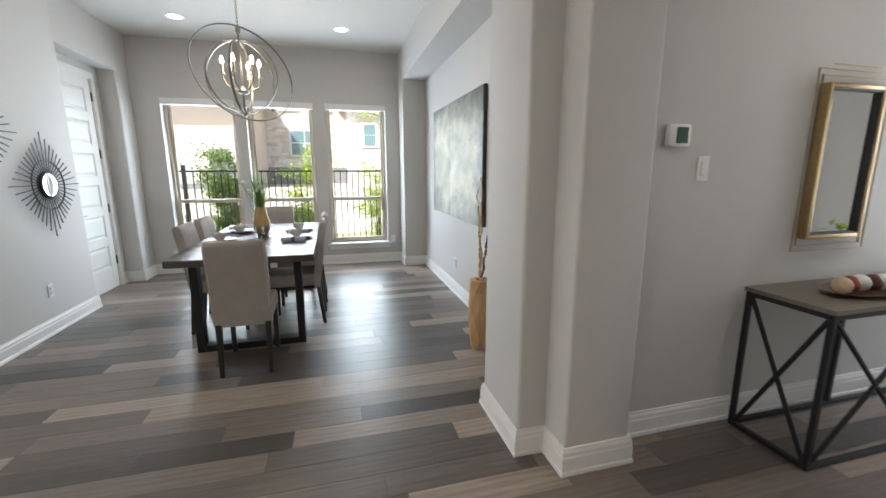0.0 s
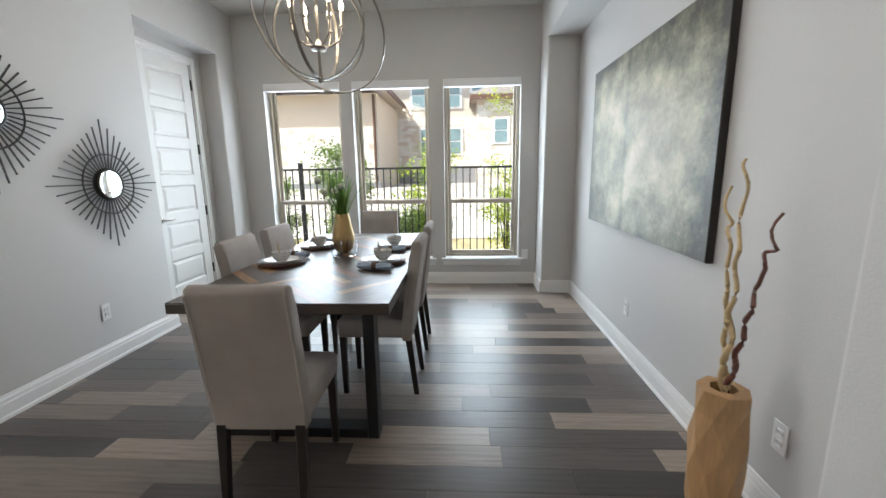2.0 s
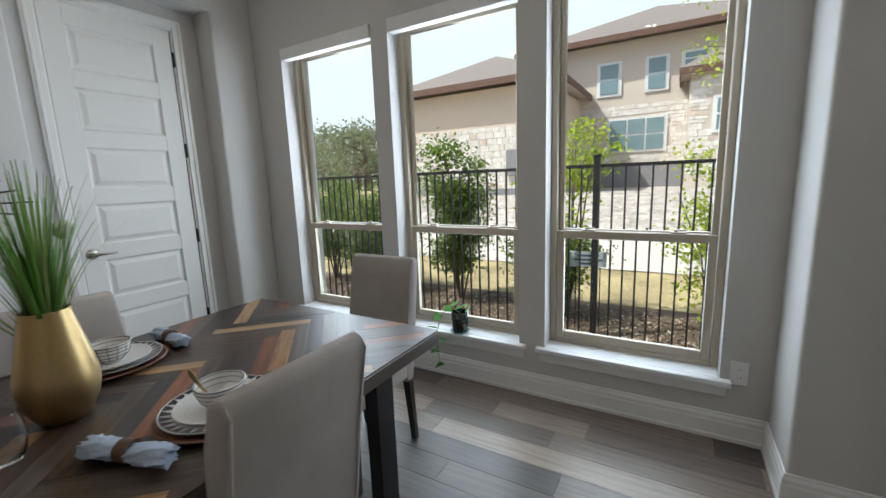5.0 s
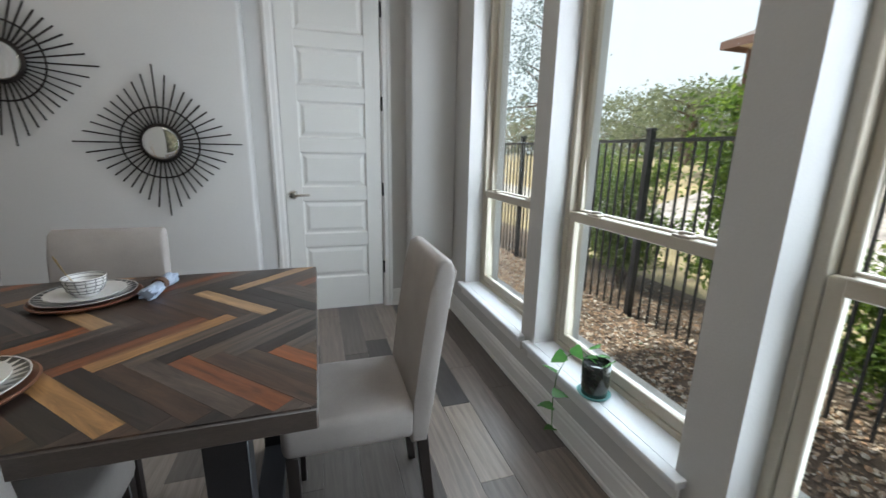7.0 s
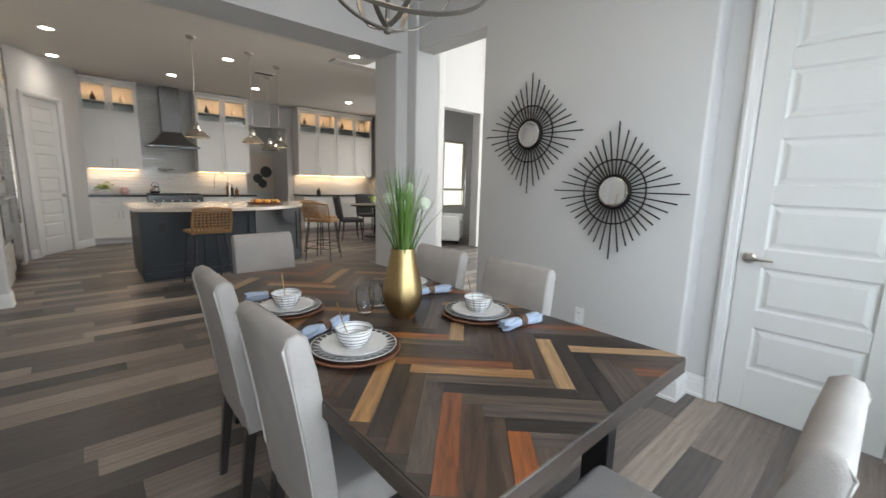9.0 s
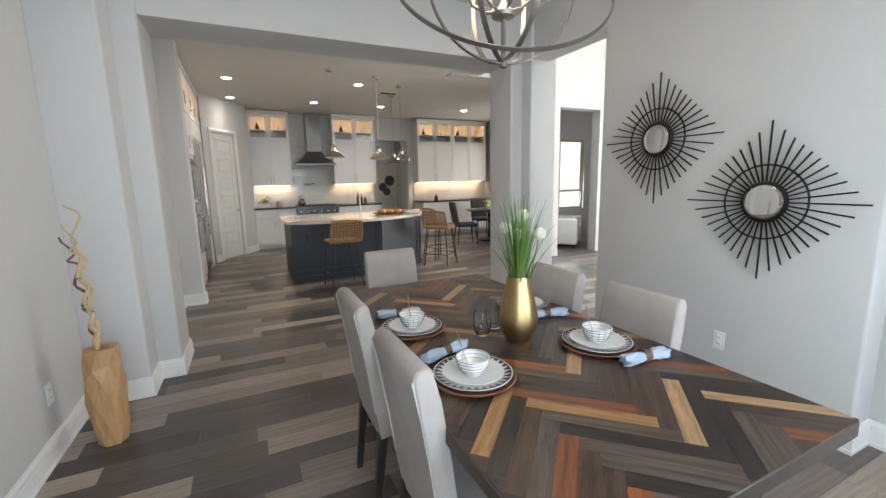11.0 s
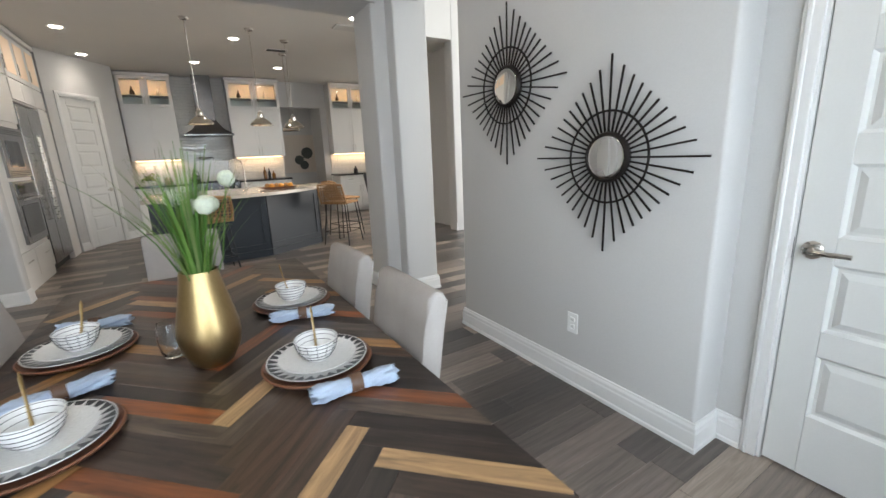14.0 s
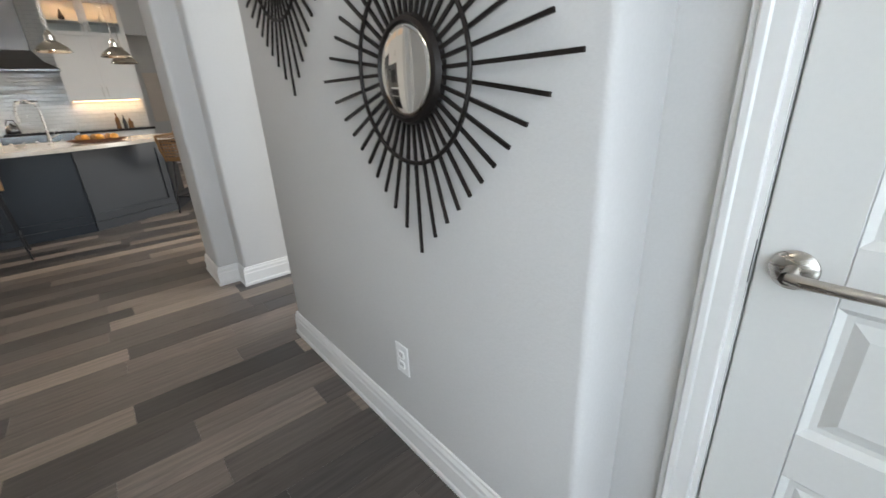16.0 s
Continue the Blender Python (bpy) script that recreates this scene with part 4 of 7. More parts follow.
def math_node(op, a, b):
    nd = pn.new("ShaderNodeMath")
    nd.operation = op
    for i, v in enumerate((a, b)):
        if isinstance(v, (int, float)):
            nd.inputs[i].default_value = v
        else:
            pl.new(v, nd.inputs[i])
    return nd.outputs[0]


ey = math_node("POWER", math_node("ABSOLUTE", math_node("MULTIPLY", sep.outputs["Y"], 1.117), 0), 5)
ez = math_node("POWER", math_node("ABSOLUTE", math_node("MULTIPLY", math_node("ADD", sep.outputs["Z"], 0.06), 1.55), 0), 3.5)
f = math_node("SUBTRACT", 0.62, math_node("MULTIPLY", math_node("ADD", ey, ez), 0.52))
f = math_node("ADD", f, math_node("MULTIPLY", math_node("SUBTRACT", n1.outputs[0], 0.5), 0.85))
f = math_node("ADD", f, math_node("MULTIPLY", math_node("SUBTRACT", n2.outputs[0], 0.5), 0.62))
f = math_node("ADD", f, math_node("MULTIPLY", math_node("SUBTRACT", n3.outputs[0], 0.5), 0.52))
band_y = math_node("ABSOLUTE", math_node("SUBTRACT", sep.outputs["Y"], 0.16), 0)
f = math_node("SUBTRACT", f, math_node("MULTIPLY", math_node("MAXIMUM", math_node("SUBTRACT", 0.06, band_y), 0.0), 4.0))
f = math_node("ADD", f, math_node("MULTIPLY", math_node("SUBTRACT", hz.outputs[0], 0.5), 0.16))
rp = pn.new("ShaderNodeValToRGB")
els = rp.color_ramp.elements
STOPS = ((0.05, (0.055, 0.05, 0.035)), (0.25, (0.14, 0.135, 0.085)), (0.42, (0.25, 0.24, 0.165)), (0.55, (0.34, 0.32, 0.20)), (0.68, (0.43, 0.39, 0.27)), (0.82, (0.48, 0.42, 0.33)), (1.0, (0.55, 0.49, 0.41)))
while len(els) < len(STOPS):
    els.new(0.5)
for el, (p, c) in zip(els, STOPS):
    el.position = p
    el.color = (*c, 1)
pl.new(f, rp.inputs[0])
sp_ = pn.new("ShaderNodeMapRange")
sp_.inputs["From Min"].default_value, sp_.inputs["From Max"].default_value = 0.35, 0.65
sp_.inputs["To Min"].default_value, sp_.inputs["To Max"].default_value = 0.68, 1.15
pl.new(n2.outputs[0], sp_.inputs[0])
sc_ = pn.new("ShaderNodeVectorMath")
sc_.operation = "SCALE"
pl.new(rp.outputs[0], sc_.inputs[0]), pl.new(sp_.outputs[0], sc_.inputs["Scale"])
pb = pn["Principled BSDF"]
pl.new(sc_.outputs[0], pb.inputs["Base Color"])
pb.inputs["Roughness"].default_value = 0.5
bp = pn.new("ShaderNodeBump")
bp.inputs["Strength"].default_value, bp.inputs["Distance"].default_value = 0.25, 0.01
pl.new(n3.outputs[0], bp.inputs["Height"]), pl.new(bp.outputs[0], pb.inputs["Normal"])
DARKEDGE = mat("canvas_edge", (0.03, 0.026, 0.022), 0.8, vary=0.3, big=8, fine=60)
paint = thing("painting", pose(XE, 4.0, 1.487), "large abstract canvas in grey, beige and olive with dark edges", "painting")
bm = B()
box(bm, -0.036, -0.001, -0.895, 0.895, -0.607, 0.607, 0.003, 1)
part("stretcher", bm, DARKEDGE, paint, "dark wrapped canvas edge")
bm = B()
box(bm, -0.040, -0.0365, -0.892, 0.892, -0.604, 0.604)
part("canvas", bm, pm, paint, smooth=0)

# wooden floor vase with twisted branches
VASEW = wood("pale_carved_wood", [(0.44, 0.26, 0.12)], 0.5, grain=(14, 14, 1.6), bump=0.2, contrast=0.3)
vx, vy = 1.885, 2.585
fv = thing("floor_vase", pose(vx, vy, 0, 0, 0, 20), "faceted pale wood floor vase beside the wall", "vase")
bm = B()
rv = random.Random(5)
lev = [(0.0, 0.072), (0.10, 0.086), (0.24, 0.097), (0.36, 0.095), (0.47, 0.083), (0.555, 0.086)]
rings = []
for i, (z, r) in enumerate(lev):
    off = 0.45 * (i % 2)
    rings.append([bm.verts.new((r * rv.uniform(0.92, 1.06) * math.cos(2 * math.pi * (k + off) / 7), r * rv.uniform(0.92, 1.06) * math.sin(2 * math.pi * (k + off) / 7), z + (rv.uniform(-0.02, 0.02) if 0 < i < 5 else 0))) for k in range(7)])
for i, (a, b) in enumerate(zip(rings, rings[1:])):
    for k in range(7):
        k1 = (k + 1) % 7
        if i % 2 == 0:
            bm.faces.new((a[k], a[k1], b[k])), bm.faces.new((a[k1], b[k1], b[k]))
        else:
            bm.faces.new((a[k], b[k1], b[k])), bm.faces.new((a[k], a[k1], b[k1]))
bm.faces.new(rings[0][::-1])
hole = [bm.verts.new((0.045 * math.cos(2 * math.pi * k / 7), 0.045 * math.sin(2 * math.pi * k / 7), 0.556)) for k in range(7)]
deep = [bm.verts.new((0.040 * math.cos(2 * math.pi * k / 7), 0.040 * math.sin(2 * math.pi * k / 7), 0.40)) for k in range(7)]
for a, b in ((rings[-1], hole), (hole, deep)):
    for k in range(7):
        bm.faces.new((a[k], a[(k + 1) % 7], b[(k + 1) % 7], b[k]))
bm.faces.new(deep)
part("body", bm, VASEW, fv, smooth=12)
TWIG = mat("pale_twig", (0.50, 0.37, 0.20), 0.7, vary=0.2, big=8, fine=80, bump=0.3)
TWIGR = mat("dark_red_twig", (0.13, 0.045, 0.03), 0.5, vary=0.3, big=8, fine=80, bump=0.2)


def twig(name, lean, h, wob, freq, m, seed, label):
    r = random.Random(seed)
    pts, rad = [], []
    for k in range(46):
        f = k / 45
        ph = freq * f * 6.28
        amp = wob * (0.35 + f * 0.9)
        pts.append((lean[0] * f ** 1.3 + amp * math.cos(ph) + r.uniform(-1, 1) * 0.002, lean[1] * f ** 1.3 + amp * math.sin(ph * 1.07), 0.41 + h * f + (0.03 * math.sin(ph * 0.5) if f > 0.7 else 0)))
        rad.append(0.0125 * (1 - 0.6 * f) * (1 + 0.05 * math.sin(ph * 2.3)))
    bm = B()
    sweep(bm, pts, rad, 7)
    part(name, bm, m, fv, label, smooth=60)


twig("branch", (0.05, 0.10), 0.84, 0.017, 6, TWIG, 1, "pale twisted branch")
twig("branch", (0.02, 0.03), 0.93, 0.024, 5, TWIG, 2, "pale twisted branch")
twig("branch", (0.06, -0.07), 0.76, 0.019, 6, TWIGR, 3, "dark red twisted branch")

# outlets, switch, thermostat
PLATE = mat("white_plastic", (0.76, 0.76, 0.75), 0.35, vary=0.02, big=5, fine=50, bump=0)
SLOT = mat("dark_slot", (0.05, 0.05, 0.05), 0.6, vary=0.1)


def outlet(m, label="white wall outlet with cover plate", switch=False):
    """Plate in the x-z plane, the room on the side -y."""
    o = thing("light_switch" if switch else "wall_outlet", m, label, "switch" if switch else "outlet")
    part("cover_plate", box(B(), -0.035, 0.035, -0.006, -0.0005, -0.058, 0.058, 0.002, 1), PLATE, o)
    if switch:
        part("rocker", box(B(), -0.016, 0.016, -0.010, -0.006, -0.033, 0.033, 0.002, 1), PLATE, o)
        return o
    for z in (-0.02, 0.02):
        s = part("socket", box(B(), -0.016, 0.016, -0.0085, -0.006, z - 0.014, z + 0.014, 0.004, 1), PLATE, o)
        for x in (-0.006, 0.006):
            part("slot", box(B(), x - 0.001, x + 0.001, -0.0089, -0.0084, z - 0.004, z + 0.005), SLOT, s)
    return o


outlet(pose(XW, 3.845, 0.37, 0, 0, 90))
outlet(pose(XE, 4.03, 0.352, 0, 0, -90))
outlet(pose(XE, 2.605, 0.35, 0, 0, -90))
outlet(pose(1.675, YN, 0.35, 0, 0, 0))
outlet(pose(2.55, 1.34, 1.385, 0, 0, 0), "white rocker light switch on the hall wall", True)
th = thing("thermostat", pose(2.375, 1.34, 1.535), "white wall thermostat with dark green screen", "thermostat")
part("case", box(B(), -0.062, 0.062, -0.028, -0.0005, -0.05, 0.05, 0.008, 2), PLATE, th)
part("screen", box(B(), -0.022, 0.045, -0.0305, -0.0284, -0.036, 0.036, 0.001, 1), mat("lcd_green", (0.03, 0.08, 0.06), 0.25, vary=0.05), th, "dark green display")

# ---------------------------------------------------------------- chandelier
CHX, CHY, CHZ = 0.095, 3.85, 2.215
CHM = mat("aged_silver", (0.22, 0.20, 0.175), 0.38, metal=0.85, vary=0.2, big=9, fine=160, bump=0.05)
chan = thing("chandelier", pose(CHX, CHY, CHZ), "aged silver orb chandelier with six candle bulbs", "chandelier")


def band(r, m, w=0.012, t=0.003, seg=72):
    """A flat hoop about local z, turned by m."""
    bm = B()
    rings = []
    for k in range(seg):
        a = 2 * math.pi * k / seg
        rings.append([bm.verts.new(m @ Vector((q * math.cos(a), q * math.sin(a), z))) for q, z in ((r - t, -w), (r + t, -w), (r + t, w), (r - t, w))])
    for k in range(seg):
        a, b = rings[k], rings[(k + 1) % seg]
        for j in range(4):
            bm.faces.new((a[j], a[(j + 1) % 4], b[(j + 1) % 4], b[j]))
    return bm


for r, turn in ((0.306, -12), (0.302, 38), (0.296, 84)):
    part("hoop", band(r, pose(0, 0, -0.028, 90, 0, turn), 0.010), CHM, chan)
tilt = Vector((0.26, 0.74, 0.62)).to_track_quat("Z", "Y").to_matrix().to_4x4()
part("outer_hoop", band(0.435, Matrix.Translation((0, 0, -0.02)) @ tilt, 0.008), CHM, chan)
bm = B()
tube(bm, (0, 0, -0.345), (0, 0, 0.36), 0.009)
lathe(bm, [(0.0001, -0.355), (0.016, -0.348), (0.016, -0.31), (0.010, -0.30)], 16), lathe(bm, [(0.01, -0.17), (0.045, -0.16), (0.05, -0.145), (0.02, -0.12), (0.012, -0.10)], 20), lathe(bm, [(0.01, 0.33), (0.02, 0.345), (0.02, 0.38), (0.006, 0.40)], 16)
part("stem", bm, CHM, chan)
CANDLE = mat("candle_sleeve", (0.42, 0.39, 0.34), 0.5, vary=0.08)
BULB = glow("candle_bulb", (1.0, 0.86, 0.66), 22)
for k in range(6):
    a = k * math.pi / 3 + 0.3
    c, s = math.cos(a), math.sin(a)
    bm = B()
    sweep(bm, [(0.02 * c, 0.02 * s, -0.14), (0.07 * c, 0.07 * s, -0.135), (0.125 * c, 0.125 * s, -0.10), (0.145 * c, 0.145 * s, -0.05), (0.147 * c, 0.147 * s, -0.02)], 0.006, 8)
    arm = part("arm", bm, CHM, chan)
    bm = B()
    lathe(bm, [(0.004, -0.025), (0.02, -0.018), (0.02, -0.012), (0.011, -0.01), (0.011, 0.07)], 14, pose(0.147 * c, 0.147 * s, 0))
    part("candle_sleeve", bm, CANDLE, arm)
    bm = B()
    lathe(bm, [(0.007, 0.0), (0.014, 0.018), (0.013, 0.035), (0.006, 0.055), (0.0004, 0.068)], 14, pose(0.147 * c, 0.147 * s, 0.071))
    part("bulb", bm, BULB, arm, "lit candle bulb")
bm = B()
for k in range(14):
    z = 0.40 + k * 0.026
    sweep(bm, [(0.008 * math.cos(t * 0.785) * (k % 2), 0.008 * math.cos(t * 0.785) * ((k + 1) % 2), z + 0.017 * math.sin(t * 0.785) + 0.013) for t in range(8)], 0.0022, 5, True)
part("chain", bm, CHM, chan)
bm = B()
lathe(bm, [(0.003, 0.755), (0.02, 0.757), (0.062, 0.772), (0.064, CEIL - CHZ - 0.0005)], 24)
part("canopy", bm, CHM, chan)
lamp("chandelier_light", "POINT", pose(CHX, CHY, CHZ + 0.10), 6, (1.0, 0.85, 0.66), 0.16)

# recessed ceiling lights
CANW = mat("can_trim_white", (0.8, 0.8, 0.79), 0.4, vary=0.02)
CANL = glow("can_light", (1.0, 0.93, 0.83), 16)


def can(x, y, z, power, on=True):
    c = thing("recessed_light", pose(x, y, z), "white round recessed ceiling light, switched on", "ceiling light", "recessed ceiling lights")
    bm = B()
    lathe(bm, [(0.068, -0.0005), (0.092, -0.001), (0.094, -0.006), (0.070, -0.008), (0.066, -0.004)], 32)
    part("trim_ring", bm, CANW, c)
    bm = B()
    lathe(bm, [(0.0001, -0.003), (0.067, -0.003), (0.067, -0.001), (0.0001, -0.001)], 28)
    part("lens", bm, CANL, c, "glowing lens")
    lamp("can_lamp", "SPOT", pose(x, y, z - 0.02), power, (1.0, 0.91, 0.80), 0.06, spread=136, blend=1.0)


for x, y in ((-0.74, 5.08), (1.0, 5.05), (-0.74, 2.7), (1.0, 2.7)):
    can(x, y, CEIL, 6)

# ---------------------------------------------------------------- on the table
GOLD = mat("brushed_gold", (0.44, 0.315, 0.15), 0.36, metal=1.0, vary=0.12, big=7, fine=240, bump=0.03, stretch=(1, 1, 0.15))
vase = thing("vase", pose(0.125, 4.01, TZ + 0.001), "brushed gold vase with artificial grass and white blooms", "vase")
bm = B()
lathe(bm, [(0.001, 0.0), (0.040, 0.0), (0.052, 0.010), (0.071, 0.048), (0.0785, 0.085), (0.0775, 0.115), (0.070, 0.155), (0.058, 0.21), (0.050, 0.25), (0.047, 0.272), (0.045, 0.272), (0.047, 0.24), (0.055, 0.20), (0.001, 0.19)], 48)
part("body", bm, GOLD, vase)
BLADE = leafy("grass_blade", [(0.12, 0.26, 0.05), (0.09, 0.20, 0.04), (0.17, 0.31, 0.07), (0.22, 0.30, 0.10)])
rg = random.Random(9)
verts, faces = [], []
for k in range(150):
    a, lean, h = rg.uniform(0, 6.28), abs(rg.gauss(0, 0.075)) + 0.008, rg.uniform(0.20, 0.42)
    w = rg.uniform(0.0032, 0.0058)
    px, py = -math.sin(a) * w, math.cos(a) * w
    n = len(verts)
    for q in range(6):
        f = q / 5
        r = 0.012 + 0.022 * (lean / 0.2) + lean * f ** 1.7 * (h / 0.3)
        k2 = 1 - f * 0.85
        x, y, z = r * math.cos(a), r * math.sin(a), 0.20 + h * (f - 0.18 * lean * f * f * 4)
        verts += [(x - px * k2, y - py * k2, z), (x + px * k2, y + py * k2, z)]
    faces += [(n + 2 * q, n + 2 * q + 1, n + 2 * q + 3, n + 2 * q + 2) for q in range(5)]
me = bpy.data.meshes.new("grass")
me.from_pydata(verts, [], faces)
me.materials.append(BLADE)
gr = new("grass", me)
gr.parent = vase
gr["kind"] = "stuff"
BLOOM = mat("white_bloom", (0.62, 0.66, 0.52), 0.9, vary=0.25, big=60, fine=300, bump=0.8)
for x, y, z in ((-0.11, -0.12, 0.504), (0.028, -0.06, 0.463), (-0.06, -0.15, 0.431), (-0.04, 0.075, 0.449), (-0.025, -0.045, 0.435)):
    bm = B()
    sweep(bm, [(x * 0.2, y * 0.2, 0.19), (x * 0.6, y * 0.6, 0.28), (x, y, z)], 0.002, 5)
    st = part("stem", bm, BLADE, vase)
    bm = B()
    bmesh.ops.create_icosphere(bm, subdivisions=3, radius=0.024, matrix=pose(x, y, z))
    for v in bm.verts:
        d = v.co - Vector((x, y, z))
        v.co += d * (0.14 * noise.noise(v.co * 160))
    part("bloom", bm, BLOOM, st, "fuzzy white round bloom")

CLEAR = glass("tumbler_glass", (0.97, 0.98, 0.98), thin=False)
for gx, gy in ((0.222, 3.885), (0.130, 3.835)):
    bm = B()
    lathe(bm, [(0.001, 0.0), (0.026, 0.0), (0.034, 0.02), (0.038, 0.05), (0.036, 0.085), (0.032, 0.105), (0.0305, 0.105), (0.034, 0.085), (0.036, 0.05), (0.032, 0.022), (0.024, 0.006), (0.001, 0.005)], 36)
    g = new("tumbler", mesh_of("tumbler", bm, CLEAR))
    g.matrix_world = pose(gx, gy, TZ + 0.0006)
    tagged(g, "clear stemless glass standing empty beside the vase", "glass")

CHARGER = wood("acacia_charger", [(0.14, 0.055, 0.028)], 0.4, grain=(3, 30, 30), bump=0.1)
PORC = mat("white_porcelain", (0.72, 0.71, 0.69), 0.2, vary=0.03, big=5, fine=60, bump=0.0, coat=0.3)
SPECK = mat("speckled_porcelain", (0.62, 0.61, 0.59), 0.3, vary=0.22, big=220, fine=420, bump=0.1)
BLACKG = mat("black_glaze", (0.02, 0.02, 0.022), 0.3, vary=0.2)
NAPKIN = mat("pale_blue_linen", (0.36, 0.43, 0.54), 0.95, vary=0.12, big=30, fine=350, bump=0.4)
NRING = mat("leather_ring", (0.09, 0.045, 0.025), 0.5, vary=0.25, big=20, fine=100)


def setting(x, y, turn, bowl):
    """Charger, two plates and a bowl with a spoon; turn points from the plate to the guest."""
    sized = Matrix.Scale(0.88, 4)
    base = pose(x, y, TZ + 0.0006, 0, 0, turn) @ sized
    ch = new("charger_plate", mesh_of("charger_plate", lathe(B(), [(0.001, 0), (0.12, 0), (0.158, 0.008), (0.165, 0.016), (0.160, 0.019), (0.145, 0.012), (0.001, 0.010)], 56), CHARGER))
    ch.matrix_world = base
    tagged(ch, "round brown wooden charger lying on the dining table", "charger", "place settings")
    pz = TZ + 0.0006 + 0.0116 * 0.88
    dp = thing("dinner_plate", pose(x, y, pz, 0, 0, turn) @ sized, "white dinner plate with black triangle rim on the charger", "plate", "place settings")
    part("plate", lathe(B(), [(0.001, 0), (0.090, 0), (0.131, 0.010), (0.149, 0.016), (0.150, 0.019), (0.131, 0.014), (0.090, 0.005), (0.001, 0.004)], 56), PORC, dp)
    bm = B()
    for k in range(30):
        a0, a1 = 2 * math.pi * k / 30, 2 * math.pi * (k + 0.97) / 30
        am = (a0 + a1) / 2
        vs = [bm.verts.new((r * math.cos(a), r * math.sin(a), z)) for r, a, z in ((0.1465, a0, 0.0192), (0.1465, a1, 0.0192), (0.112, am, 0.0113))]
        bm.faces.new(vs)
    part("rim_pattern", bm, BLACKG, dp, "black triangle border", smooth=0)
    sal = new("salad_plate", mesh_of("salad_plate", lathe(B(), [(0.001, 0), (0.066, 0), (0.102, 0.009), (0.117, 0.015), (0.117, 0.018), (0.102, 0.013), (0.066, 0.004), (0.001, 0.003)], 48), SPECK))
    sal.matrix_world = pose(x, y, pz + 0.0050, 0, 0, turn) @ sized
    tagged(sal, "grey speckled salad plate stacked on the dinner plate", "plate", "place settings")
    bx, by = x, y
    bz = pz + 0.0086
    bw = thing("bowl", pose(bx, by, bz, 0, 0, turn) @ Matrix.Scale(0.96, 4), "small white bowl with thin dark stripes on stacked plates" if bowl else "small white bowl with dark grid lines on stacked plates", "bowl", "place settings")
    prof = [(0.001, 0), (0.030, 0), (0.033, 0.004), (0.048, 0.022), (0.057, 0.045), (0.0595, 0.062), (0.0575, 0.063), (0.055, 0.046), (0.046, 0.024), (0.028, 0.007), (0.001, 0.006)]
    part("body", lathe(B(), prof, 48), PORC, bw)
    for r, z in ((0.0398, 0.0115), (0.0491, 0.0235), (0.0543, 0.036), (0.0578, 0.0485), (0.0592, 0.0585)):
        part("stripe", lathe(B(), [(r, z - 0.0011), (r + 0.0011, z), (r + 0.0006, z + 0.0012)], 48), BLACKG, bw)
    for r, z in ((0.0567, 0.0595), (0.0552, 0.0475), (0.0505, 0.034)):
        part("stripe", lathe(B(), [(r, z - 0.0009), (r - 0.0009, z), (r - 0.0002, z + 0.0010)], 48), BLACKG, bw)
    if not bowl:
        for k in range(14):
            a = k * 2 * math.pi / 14
            part("stripe", sweep(B(), [((r + 0.0006) * math.cos(a), (r + 0.0006) * math.sin(a), z) for r, z in ((0.036, 0.008), (0.048, 0.022), (0.057, 0.045), (0.0595, 0.061))], 0.0009, 4), BLACKG, bw)
    bm = B()
    sweep(bm, [(0.003, 0.008, 0.012), (0.012, 0.022, 0.028), (0.026, 0.046, 0.072), (0.035, 0.062, 0.112), (0.038, 0.067, 0.126)], [0.010, 0.004, 0.0032, 0.0055, 0.002], 8, flat=0.45)
    sp = new("spoon", mesh_of("spoon", bm, GOLD))
    sp.matrix_world = pose(bx, by, bz, 0, 0, -150 + (14 if bowl else -10))
    tagged(sp, "small gold spoon resting in the bowl", "spoon", "place settings")


def napkin(x, y, turn, seed):
    t = thing("napkin", pose(x, y, TZ + 0.0008, 0, 0, turn) @ Matrix.Scale(0.88, 4), "pale blue napkin rolled through a leather ring", "napkin", "place settings")
    r = random.Random(seed)
    bm = B()
    seg, n = 30, 27
    rings = []
    for i in range(n):
        f = i / (n - 1) * 2 - 1
        flare = 0.0185 + 0.008 * abs(f) ** 0.7 - 0.006 * abs(f) ** 6
        ring = []
        for j in range(seg):
            a = 2 * math.pi * j / seg
            q = flare * (1 + 0.16 * abs(f) ** 0.6 * math.sin(a * 5 + seed + f * 5) + 0.10 * math.sin(a * 9 + f * 14) + 0.10 * r.uniform(-1, 1))
            ring.append(bm.verts.new((f * 0.115 + (0.012 * r.uniform(-1, 1) if abs(f) > 0.95 else 0), q * 1.2 * math.cos(a), max(0.0, 0.024 + q * 0.85 * math.sin(a)))))
        rings.append(ring)
    for a, b in zip(rings, rings[1:]):
        for j in range(seg):
            bm.faces.new((a[j], a[(j + 1) % seg], b[(j + 1) % seg], b[j]))
    bm.faces.new(rings[0][::-1]), bm.faces.new(rings[-1])
    part("cloth", bm, NAPKIN, t, smooth=70)
    bm = B()
    lathe(bm, [(0.021, -0.016), (0.026, -0.016), (0.0265, 0.016), (0.021, 0.016)], 28, pose(0, 0, 0.0265, 0, 90, 0))
    part("napkin_ring", bm, NRING, t, "brown leather ring")


for k, (x, y, turn, nx, ny, nt) in enumerate(((0.452, 4.205, 0, 0.455, 4.005, 18), (0.468, 3.69, 0, 0.46, 3.49, -12), (-0.116, 4.197, 180, -0.155, 4.386, 176), (-0.165, 3.65, 180, -0.160, 3.842, 166))):
    setting(x, y, turn, k in (0, 3))
    napkin(nx, ny, nt, k + 1)

